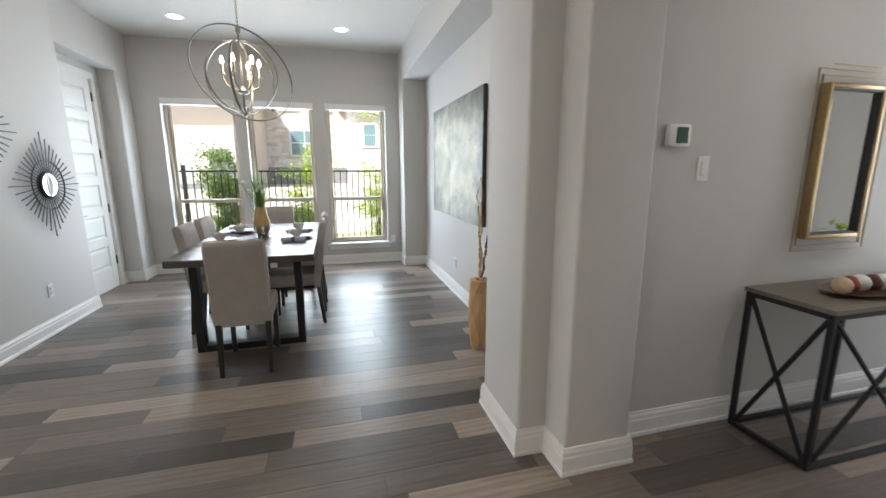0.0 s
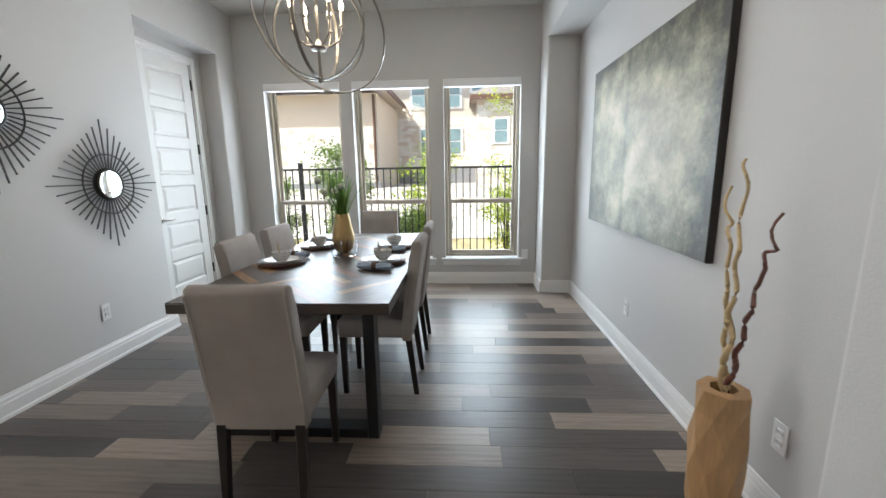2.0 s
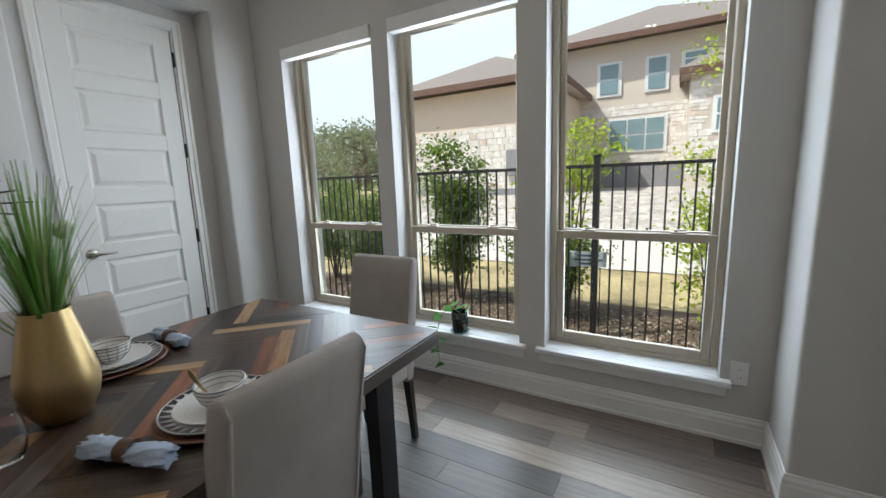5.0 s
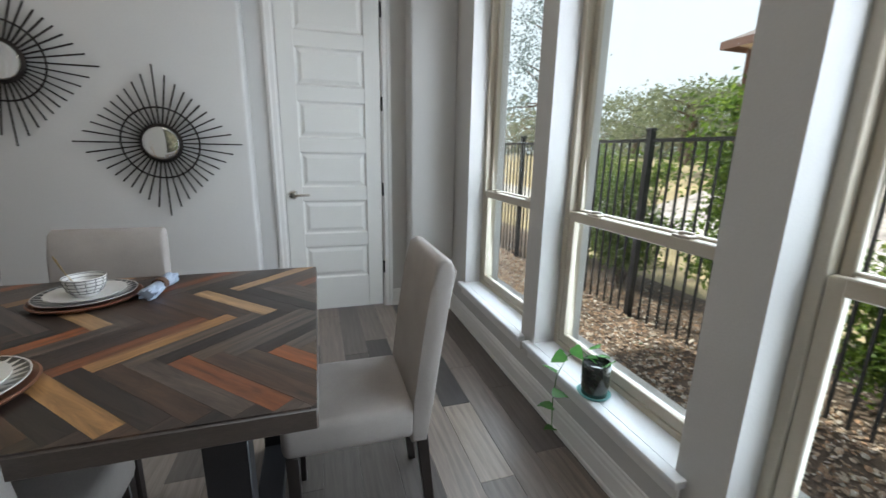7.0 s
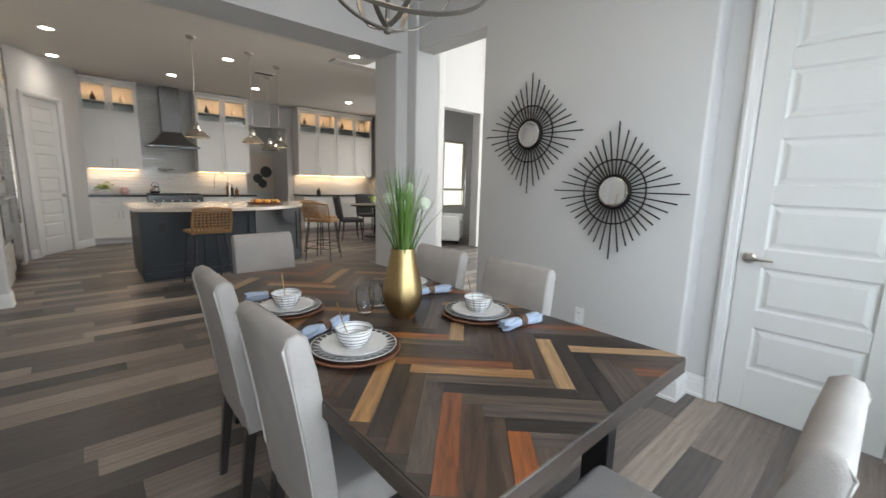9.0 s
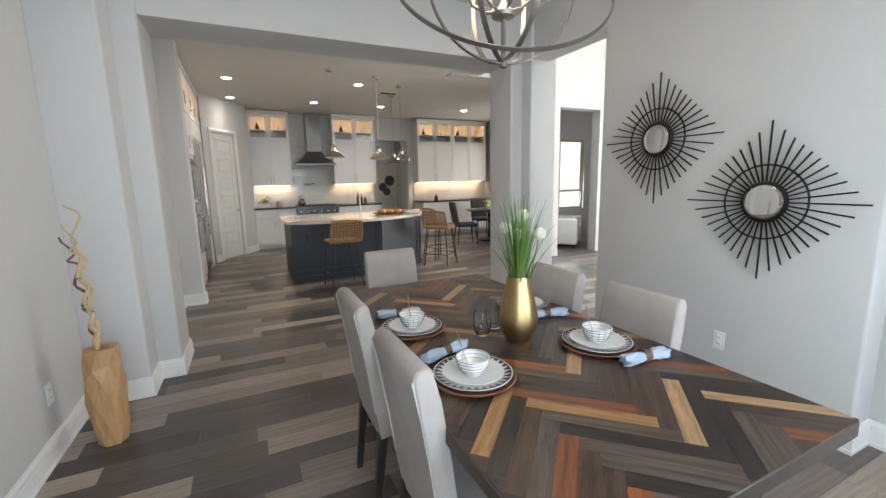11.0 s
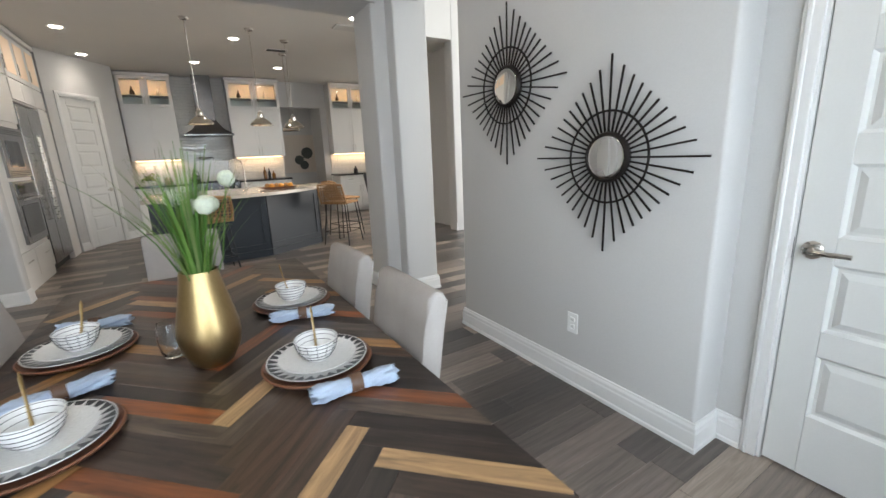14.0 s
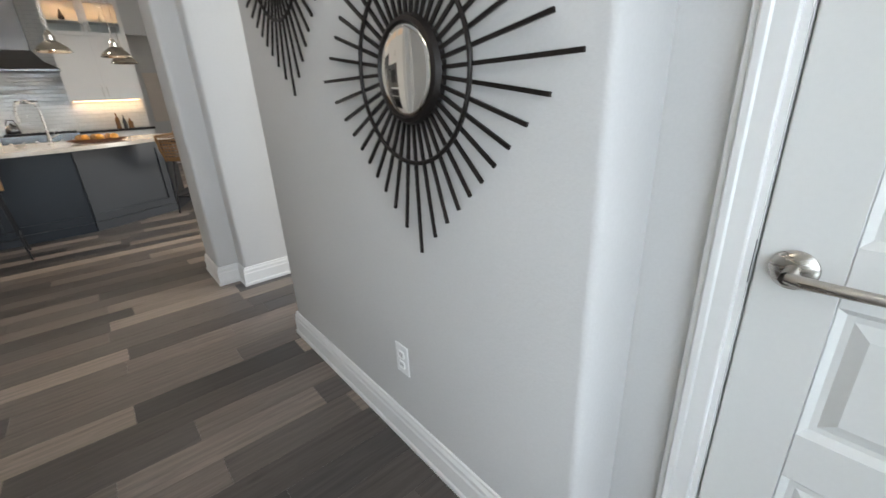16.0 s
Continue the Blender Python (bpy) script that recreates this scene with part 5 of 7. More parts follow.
# plant on the sill
pot = thing("plant_pot", pose(0.185, YN + 0.012, WZ0 + 0.0125) @ Matrix.Scale(1.3, 4), "small dark glass pot with trailing pothos on the sill", "plant pot")
POTG = mat("dark_pot_glass", (0.02, 0.025, 0.02), 0.08, vary=0.2, coat=0.5)
TEAL = mat("teal_saucer", (0.10, 0.32, 0.30), 0.3, vary=0.1)
part("saucer", lathe(B(), [(0.001, 0), (0.045, 0), (0.05, 0.008), (0.047, 0.009), (0.04, 0.004), (0.001, 0.004)], 32), TEAL, pot, "teal saucer")
part("body", lathe(B(), [(0.001, 0.0045), (0.038, 0.0045), (0.041, 0.03), (0.043, 0.105), (0.041, 0.108), (0.039, 0.09), (0.001, 0.088)], 32), POTG, pot)
POTHOS = leafy("pothos_leaf", [(0.06, 0.20, 0.04), (0.09, 0.26, 0.06), (0.05, 0.15, 0.035)])
rp2 = random.Random(2)
vine = [(0.0, 0.0, 0.10), (-0.03, -0.03, 0.13), (-0.07, -0.055, 0.10), (-0.09, -0.075, 0.02), (-0.085, -0.085, -0.07), (-0.07, -0.09, -0.15)]
part("vine", sweep(B(), vine, 0.0018, 6), POTHOS, pot)
for x, y, z, s in [(-0.05, -0.045, 0.13, 0.04), (-0.09, -0.06, 0.09, 0.045), (-0.10, -0.08, 0.03, 0.042), (-0.07, -0.09, -0.03, 0.045), (-0.09, -0.09, -0.09, 0.045), (-0.06, -0.095, -0.15, 0.04), (0.02, -0.01, 0.135, 0.04), (0.05, 0.0, 0.12, 0.04), (-0.02, 0.01, 0.14, 0.045), (0.0, -0.03, 0.125, 0.035)]:
    bm = B()
    e = pose(x, y, z, rp2.uniform(-50, 50), rp2.uniform(-40, 40), rp2.uniform(0, 360))
    pts = [(0, 0), (-0.22, 0.25), (-0.1, 0.48), (0.3, 0.42), (0.7, 0.2), (1.0, 0)]
    c = [bm.verts.new(e @ Vector((u * s, 0, 0.0))) for u, v in pts[1:-1]]
    l_ = [bm.verts.new(e @ Vector((u * s, v * s, 0.12 * s))) for u, v in pts[1:-1]]
    r_ = [bm.verts.new(e @ Vector((u * s, -v * s, 0.12 * s))) for u, v in pts[1:-1]]
    tip = bm.verts.new(e @ Vector((s, 0, -0.05 * s)))
    for i in range(3):
        bm.faces.new((c[i], c[i + 1], l_[i + 1], l_[i])), bm.faces.new((c[i + 1], c[i], r_[i], r_[i + 1]))
    bm.faces.new((c[3], tip, l_[3])), bm.faces.new((tip, c[3], r_[3]))
    part("leaf", bm, POTHOS, pot, smooth=60)

# ---------------------------------------------------------------- hall: console table, mirror, tray
CTOP = wood("grey_wood_top", [(0.15, 0.12, 0.095)], 0.4, grain=(1.5, 22, 22))
con = thing("console_table", pose(0, 0, 0), "black metal console table with crossed sides and grey wood top", "console table")
cx0, cx1, cy0, cy1, cz = 2.87, 4.35, 0.89, 1.30, 0.785
part("top", box(B(), cx0, cx1, cy0, cy1, cz - 0.022, cz, 0.003, 1), CTOP, con, "grey-brown wood top")
k = 0.0125
for x in (cx0 + 0.02, (cx0 + cx1) / 2, cx1 - 0.02):
    for y in (cy0 + 0.02, cy1 - 0.02):
        part("leg", box(B(), x - k, x + k, y - k, y + k, 0.0, cz - 0.022, 0.002, 1), BLACKM, con)
for y in (cy0 + 0.02, cy1 - 0.02):
    for z in (0.0, cz - 0.048):
        part("rail", box(B(), cx0 + 0.033, cx1 - 0.033, y - k + 0.001, y + k - 0.001, z + 0.001, z + 0.025), BLACKM, con)
for x in (cx0 + 0.02, cx1 - 0.02):
    for z in (0.0, cz - 0.048):
        part("rail", box(B(), x - k + 0.001, x + k - 0.001, cy0 + 0.033, cy1 - 0.033, z + 0.001, z + 0.025), BLACKM, con)
    part("brace", tube(B(), (x, cy0 + 0.03, 0.02), (x, cy1 - 0.03, cz - 0.04), 0.012, seg=6), BLACKM, con)
    part("brace", tube(B(), (x + 0.004, cy1 - 0.03, 0.02), (x + 0.004, cy0 + 0.03, cz - 0.04), 0.012, seg=6), BLACKM, con)
mx = (cx0 + cx1) / 2
for a, b in ((cx0 + 0.03, mx), (mx, cx1 - 0.03)):
    part("brace", tube(B(), (a, cy0 + 0.02, 0.02), (b, cy0 + 0.02, cz - 0.04), 0.011, seg=6), BLACKM, con)
    part("brace", tube(B(), (b, cy0 + 0.024, 0.02), (a, cy0 + 0.024, cz - 0.04), 0.011, seg=6), BLACKM, con)
GILT = mat("gilded_frame", (0.42, 0.30, 0.14), 0.4, metal=0.7, vary=0.2, big=12, fine=120, bump=0.1)
mir = thing("wall_mirror", pose(3.43, 1.34, 1.41), "tall wall mirror in a gilded wire and wood frame", "mirror")
part("mirror_glass", box(B(), -0.175, 0.175, -0.03, -0.022, -0.365, 0.365), MIRROR, mir, smooth=0)
bm = B()
box(bm, -0.205, -0.183, -0.055, -0.003, -0.395, 0.395, 0.005, 2), box(bm, 0.183, 0.205, -0.055, -0.003, -0.395, 0.395, 0.005, 2)
box(bm, -0.183, 0.183, -0.055, -0.003, 0.373, 0.395, 0.005, 2), box(bm, -0.183, 0.183, -0.055, -0.003, -0.395, -0.373, 0.005, 2)
inn = B()
box(inn, -0.183, -0.173, -0.05, -0.004, -0.373, 0.373), box(inn, 0.173, 0.183, -0.05, -0.004, -0.373, 0.373)
box(inn, -0.173, 0.173, -0.05, -0.004, 0.363, 0.373), box(inn, -0.173, 0.173, -0.05, -0.004, -0.373, -0.363)
part("inner_edge", inn, BLACKM, mir, "black inner edge")
part("frame", bm, GILT, mir)
for e in (0.235, 0.265):
    h = 0.43 + (e - 0.235)
    bm = B()
    sweep(bm, [(-e, -0.03, -h), (e, -0.03, -h), (e, -0.03, h), (-e, -0.03, h)], 0.004, 6, True)
    part("wire_border", bm, GILT, mir)
for z in (0.46, 0.485):
    part("wire_border", tube(B(), (-0.17, -0.03, z), (0.17, -0.03, z), 0.003, seg=6), GILT, mir)
tray = thing("bead_tray", pose(3.32, 1.06, cz + 0.001), "shallow dark tray holding a string of large beads", "tray")
part("dish", lathe(B(), [(0.001, 0), (0.10, 0), (0.20, 0.016), (0.205, 0.02), (0.19, 0.016), (0.10, 0.004), (0.001, 0.004)], 40, Matrix.Diagonal((1.15, 0.6, 1, 1))), NRING, tray)
BEADS = [mat("bead_tan", (0.50, 0.36, 0.24), 0.5, vary=0.15), mat("bead_rust", (0.22, 0.045, 0.02), 0.3, vary=0.25), mat("bead_white", (0.7, 0.69, 0.66), 0.4, vary=0.08), mat("bead_dark", (0.09, 0.02, 0.015), 0.3, vary=0.3)]
for i in range(6):
    bm = B()
    lathe(bm, [(0.004, -0.036)] + [(0.042 * math.cos(t), 0.038 * math.sin(t)) for t in (-1.1, -0.7, -0.3, 0, 0.3, 0.7, 1.1)] + [(0.004, 0.036)], 20, pose(-0.17 + i * 0.07, -0.01 + 0.012 * math.sin(i), 0.05, 0, 90, 8 * i))
    part("bead", bm, BEADS[(0, 1, 2, 3, 2, 1)[i]], tray, ("tan bead", "rust-red bead", "white bead", "dark red bead", "white bead", "rust-red bead")[i])
hp = thing("potted_plant", pose(4.05, 1.08, cz + 0.001), "small white pot with green leaves on the console", "plant")
part("pot", lathe(B(), [(0.001, 0), (0.05, 0), (0.065, 0.10), (0.06, 0.10), (0.055, 0.09), (0.001, 0.088)], 28), PORC, hp)
cr = new("leaves", leaf_mesh("leaves", [(0, 0, 0.17, 1.0)], 60, 0.055, 0.06, 4, SHRUB))
cr.parent = hp

# ---------------------------------------------------------------- kitchen
KC = CEIL + 0.03
CABW = mat("cabinet_white", (0.70, 0.685, 0.66), 0.4, vary=0.02, big=3, fine=80, bump=0.02)
GRANITE = mat("black_granite", (0.025, 0.024, 0.024), 0.15, vary=0.5, big=40, fine=180, bump=0.0, coat=0.3)
QUARTZ = mat("beige_quartz", (0.52, 0.47, 0.41), 0.18, vary=0.12, big=14, fine=120, bump=0.0, coat=0.3, tint=(0.60, 0.54, 0.47))
NAVY = mat("navy_panel", (0.011, 0.015, 0.021), 0.42, vary=0.12, big=4, fine=90, bump=0.03)
TILE = mat("glazed_tile", (0.58, 0.57, 0.54), 0.12, vary=0.06, big=30, fine=90, bump=0.05, coat=0.4)
GROUT = mat("grout", (0.45, 0.44, 0.42), 0.9, vary=0.05)
CABGLASS = glass("cabinet_glass", (0.9, 0.93, 0.92))
BLACKGL = mat("oven_glass", (0.012, 0.012, 0.014), 0.06, vary=0.1, bump=0)
RATTAN = mat("woven_rattan", (0.36, 0.20, 0.085), 0.6, vary=0.4, big=50, fine=160, bump=0.8, stretch=(1, 1, 3))
WARMG = glow("cabinet_light_strip", (1.0, 0.62, 0.32), 4)
FY_B, FY_U, BACK = -4.43, -4.70, KY


def shaker(bm, x0, x1, y, z0, z1, rail=0.055):
    """A framed door front facing +y at depth y."""
    box(bm, x0, x0 + rail, y, y + 0.018, z0, z1), box(bm, x1 - rail, x1, y, y + 0.018, z0, z1)
    box(bm, x0 + rail, x1 - rail, y, y + 0.018, z0, z0 + rail), box(bm, x0 + rail, x1 - rail, y, y + 0.018, z1 - rail, z1)
    return bm


def pull(parent, x, y, z0, z1, along="z"):
    bm = B()
    if along == "z":
        tube(bm, (x, y + 0.03, z0), (x, y + 0.03, z1), 0.005, seg=8)
        ends = ((x, z0 + 0.02), (x, z1 - 0.02))
    else:
        tube(bm, (x - 0.06, y + 0.03, z0), (x + 0.06, y + 0.03, z0), 0.005, seg=8)
        ends = ((x - 0.045, z0), (x + 0.045, z0))
    for a, b in ends:
        tube(bm, (a, y, b), (a, y + 0.03, b), 0.004, seg=6)
    part("handle", bm, NICKEL, parent, "nickel bar handle")


def upper(x0, x1, z0=1.40, z1=2.97):
    c = thing("upper_cabinet", pose(0, 0, 0), "tall white shaker wall cabinet with lit glass top doors", "cabinet", "kitchen wall cabinets")
    zs = 2.40
    bm = B()
    box(bm, x0, x1, BACK, FY_U - 0.02, z0, zs)
    box(bm, x0, x0 + 0.02, BACK, FY_U - 0.02, zs, z1), box(bm, x1 - 0.02, x1, BACK, FY_U - 0.02, zs, z1), box(bm, x0, x1, BACK, FY_U - 0.02, z1 - 0.02, z1), box(bm, x0, x1, BACK, BACK + 0.015, zs, z1)
    part("body", bm, CABW, c)
    part("crown", box(B(), x0 - 0.015, x1 + 0.015, BACK, FY_U + 0.03, z1, z1 + 0.06, 0.01, 2), CABW, c)
    n = max(2, round((x1 - x0) / 0.46))
    for k in range(n):
        a, b = x0 + (x1 - x0) * k / n + 0.004, x0 + (x1 - x0) * (k + 1) / n - 0.004
        bm = shaker(B(), a, b, FY_U - 0.018, z0 + 0.004, zs - 0.004)
        box(bm, a + 0.05, b - 0.05, FY_U - 0.018, FY_U - 0.008, z0 + 0.05, zs - 0.05)
        d = part("door", bm, CABW, c, smooth=0)
        hx = b - 0.028 if k % 2 == 0 else a + 0.028
        pull(d, hx, FY_U, z0 + 0.05, z0 + 0.22)
        g = part("glass_door", shaker(B(), a, b, FY_U - 0.018, zs + 0.004, z1 - 0.004), CABW, c, smooth=0)
        pull(g, hx, FY_U, zs + 0.05, zs + 0.18)
        part("pane", box(B(), a + 0.05, b - 0.05, FY_U - 0.012, FY_U - 0.008, zs + 0.055, z1 - 0.055), CABGLASS, g).visible_shadow = False
        part("ornament", lathe(B(), [(0.001, 0), (0.03, 0), (0.045, 0.05), (0.03, 0.10), (0.012, 0.14), (0.016, 0.17)], 14, pose((a + b) / 2, BACK + 0.17, zs + 0.231)), BRONZE if k % 2 else PORC, c)
    part("shelf", box(B(), x0 + 0.02, x1 - 0.02, BACK + 0.015, FY_U - 0.03, zs + 0.215, zs + 0.23), CABW, c)
    part("light_strip", box(B(), x0 + 0.05, x1 - 0.05, FY_U - 0.06, FY_U - 0.04, z1 - 0.03, z1 - 0.021), WARMG, c, "warm light strip")
    lamp("cabinet_lamp", "AREA", look(((x0 + x1) / 2, FY_U - 0.12, z1 - 0.04), ((x0 + x1) / 2, FY_U - 0.14, 0)), 0.9 * (x1 - x0), (1.0, 0.52, 0.24), x1 - x0 - 0.1, 0.05)
    part("under_light", box(B(), x0 + 0.05, x1 - 0.05, BACK + 0.08, BACK + 0.10, z0 - 0.012, z0 - 0.001), WARMG, c, "warm under-cabinet light")
    lamp("under_cabinet_lamp", "AREA", look(((x0 + x1) / 2, BACK + 0.12, z0 - 0.02), ((x0 + x1) / 2, BACK + 0.08, 0)), 1.5 * (x1 - x0), (1.0, 0.70, 0.42), x1 - x0 - 0.1, 0.04)
    return c


def lower(x0, x1):
    c = thing("base_cabinet", pose(0, 0, 0), "white shaker base cabinet with drawers over doors", "cabinet", "kitchen base cabinets")
    bm = B()
    box(bm, x0, x1, BACK, FY_B - 0.02, 0.10, 0.88)
    box(bm, x0, x1, BACK, FY_B - 0.09, 0.0, 0.10)
    part("body", bm, CABW, c)
    n = max(1, round((x1 - x0) / 0.45))
    for k in range(n):
        a, b = x0 + (x1 - x0) * k / n + 0.004, x0 + (x1 - x0) * (k + 1) / n - 0.004
        bm = shaker(B(), a, b, FY_B - 0.018, 0.115, 0.685)
        box(bm, a + 0.05, b - 0.05, FY_B - 0.018, FY_B - 0.008, 0.16, 0.64)
        d = part("door", bm, CABW, c, smooth=0)
        pull(d, b - 0.028 if k % 2 == 0 else a + 0.028, FY_B, 0.48, 0.63)
        d = part("drawer", box(B(), a, b, FY_B - 0.018, FY_B, 0.70, 0.865, 0.003, 1), CABW, c)
        pull(d, (a + b) / 2, FY_B, 0.785, 0.785, "x")
    return c


for a, b in ((0.10, 0.95), (-1.90, -0.86), (-4.05, -3.03), (-5.10, -4.05)):
    upper(a, b)
for a, b in ((0.10, 0.95), (-1.90, -0.86), (-4.05, -3.03), (-5.10, -4.05)):
    lower(a, b)
for a, b in ((0.10, 0.97), (-1.92, -0.86), (-5.12, -3.0)):
    bm = B()
    box(bm, a, b, BACK + 0.002, FY_B + 0.025, 0.882, 0.92, 0.004, 1)
    tagged(new("worktop", mesh_of("worktop", bm, GRANITE)), "polished black granite worktop on the base cabinets", "worktop")

# tiled splashback
def splash(x0, x1, z0, z1, n):
    bm = B()
    box(bm, x0, x1, BACK + 0.0005, BACK + 0.006, z0, z1)
    s = tagged(new("splashback_%d" % n, mesh_of("splashback", bm, GROUT)), "glossy pale subway tile splashback", "splashback", kind="structure")
    r = random.Random(n)
    verts, faces = [], []
    z, row = z0, 0
    while z < z1 - 0.01:
        h = min(0.062, z1 - z)
        x = x0 - (0.1 if row % 2 else 0)
        while x < x1:
            a, b = max(x0, x), min(x1, x + 0.2)
            if b - a > 0.02:
                q = len(verts)
                t1, t2 = r.uniform(-0.0016, 0.0016), r.uniform(-0.0016, 0.0016)
                e = 0.0015
                verts += [(a + e, BACK + 0.006, z + e), (b - e, BACK + 0.006, z + e), (b - e, BACK + 0.006, z + h - e), (a + e, BACK + 0.006, z + h - e)]
                verts += [(a + e + 0.003, BACK + 0.012 + t1, z + e + 0.003), (b - e - 0.003, BACK + 0.012 - t1, z + e + 0.003), (b - e - 0.003, BACK + 0.012 - t1 + t2, z + h - e - 0.003), (a + e + 0.003, BACK + 0.012 + t1 + t2, z + h - e - 0.003)]
                faces += [(q + 4, q + 5, q + 6, q + 7)] + [(q + k, q + (k + 1) % 4, q + 4 + (k + 1) % 4, q + 4 + k) for k in range(4)]
            x += 0.2
        z += 0.062
        row += 1
    me = bpy.data.meshes.new("tiles")
    me.from_pydata(verts, [], faces)
    me.materials.append(TILE)
    t = new("tiles", me)
    t.parent = s
    t["kind"] = "stuff"


splash(0.10, 0.95, 0.921, 1.398, 1)
splash(-0.86, 0.10, 0.921, KC - 0.01, 2)
splash(-1.90, -0.86, 0.921, 1.398, 3)
splash(-5.10, -3.03, 0.921, 1.398, 4)

# range hood
hood = thing("range_hood", pose(-0.44, BACK + 0.014, 0), "stainless steel chimney range hood over the cooktop", "range hood")
bm = B()
a = [bm.verts.new(v) for v in ((-0.45, 0, 1.86), (0.45, 0, 1.86), (0.45, 0.50, 1.86), (-0.45, 0.50, 1.86))]
b = [bm.verts.new(v) for v in ((-0.45, 0, 1.885), (0.45, 0, 1.885), (0.45, 0.50, 1.885), (-0.45, 0.50, 1.885))]
c = [bm.verts.new(v) for v in ((-0.28, 0, 2.0), (0.28, 0, 2.0), (0.28, 0.38, 2.0), (-0.28, 0.38, 2.0))]
d = [bm.verts.new(v) for v in ((-0.17, 0, 2.17), (0.17, 0, 2.17), (0.17, 0.29, 2.17), (-0.17, 0.29, 2.17))]
bm.faces.new(a[::-1]), bm.faces.new(d)
for u, v in ((a, b), (b, c), (c, d)):
    for k in range(4):
        bm.faces.new((u[k], u[(k + 1) % 4], v[(k + 1) % 4], v[k]))
part("canopy", bm, STEEL, hood, smooth=30)
part("flue", box(B(), -0.165, 0.165, 0, 0.285, 2.171, KC - 0.001, 0.004, 1), STEEL, hood)
rangec = thing("range", pose(-0.38, 0, 0), "stainless steel gas range with black grates", "range")
part("body", box(B(), -0.475, 0.475, BACK + 0.03, FY_B + 0.02, 0.10, 0.91, 0.006, 1), STEEL, rangec)
part("plinth", box(B(), -0.45, 0.45, BACK + 0.05, FY_B - 0.07, 0.0, 0.10), BLACKM, rangec)
part("oven_window", box(B(), -0.33, 0.33, FY_B + 0.021, FY_B + 0.026, 0.33, 0.58, 0.002, 1), BLACKGL, rangec)
part("oven_handle", tube(B(), (-0.40, FY_B + 0.065, 0.68), (0.40, FY_B + 0.065, 0.68), 0.012), NICKEL, rangec)
for k in range(6):
    part("knob", lathe(B(), [(0.02, 0), (0.02, 0.03), (0.016, 0.034), (0.001, 0.034)], 14, pose(-0.38 + k * 0.152, FY_B + 0.021, 0.80, -90, 0, 0)), NICKEL, rangec)
for x in (-0.30, 0.0, 0.30):
    bm = B()
    for k in range(4):
        box(bm, x - 0.13 + k * 0.08, x - 0.115 + k * 0.08, BACK + 0.08, FY_B - 0.03, 0.928, 0.943)
    for y in (BACK + 0.12, FY_B - 0.08):
        box(bm, x - 0.135, x + 0.135, y, y + 0.015, 0.911, 0.9275)
    part("grate", bm, BLACKM, rangec, "black cast iron grate")
pf = thing("pot_filler", pose(-0.40, BACK + 0.013, 1.40), "wall-mounted nickel pot filler tap", "tap")
part("arm", sweep(B(), [(0, 0, 0), (0, 0.05, 0), (0.22, 0.06, 0), (0.22, 0.06, 0.03), (-0.05, 0.12, 0.03), (-0.05, 0.12, -0.06)], 0.011, 8), NICKEL, pf)
kt = thing("kettle", pose(-0.06, -4.68, 0.9435), "shiny steel kettle standing on the range", "kettle")
part("body", lathe(B(), [(0.001, 0), (0.075, 0), (0.09, 0.03), (0.08, 0.09), (0.045, 0.13), (0.02, 0.14), (0.015, 0.16)], 24), STEEL, kt)
part("handle", sweep(B(), [(-0.07, 0, 0.11), (-0.05, 0, 0.20), (0.03, 0, 0.21), (0.06, 0, 0.13)], 0.008, 8), BLACKM, kt)


def bottle(x, y, z, h, r, m, label, name="bottle", category="bottle"):
    o = new(name, mesh_of(name, lathe(B(), [(0.001, 0), (r, 0), (r, h * 0.6), (r * 0.35, h * 0.75), (r * 0.35, h), (0.001, h)], 18), m))
    o.matrix_world = pose(x, y, z)
    return tagged(o, label, category)


AMBER = mat("amber_bottle", (0.16, 0.07, 0.02), 0.2, vary=0.2)
bottle(-1.42, -4.80, 0.9205, 0.26, 0.035, AMBER, "dark amber oil bottle on the worktop")
bottle(-1.52, -4.84, 0.9205, 0.22, 0.03, BLACKM, "small dark bottle on the worktop")
bottle(-1.60, -4.78, 0.9205, 0.16, 0.04, AMBER, "short amber jar on the worktop", "jar", "jar")
bottle(-3.55, -4.75, 0.9205, 0.17, 0.05, BLACKM, "black coffee pot on the worktop", "coffee_pot", "pot")
fl = thing("flower_box", pose(0.72, -4.72, 0.9205), "low planter with green and pink flowers on the worktop", "planter")
part("pot", box(B(), -0.09, 0.09, -0.05, 0.05, 0, 0.09, 0.008, 2), PORC, fl)
cr = new("leaves", leaf_mesh("leaves", [(-0.04, 0, 0.14, 1), (0.05, 0, 0.13, 1)], 50, 0.045, 0.05, 8, SHRUB))
cr.parent = fl
PINK = mat("pink_petals", (0.55, 0.36, 0.34), 0.8, vary=0.3, big=60)
fb = thing("decor_bowl", pose(0.42, -4.70, 0.9205), "pale pink ceramic vase lying low on the worktop", "vase")
part("body", lathe(B(), [(0.001, 0), (0.05, 0), (0.08, 0.05), (0.06, 0.11), (0.04, 0.13), (0.001, 0.125)], 22), PINK, fb)

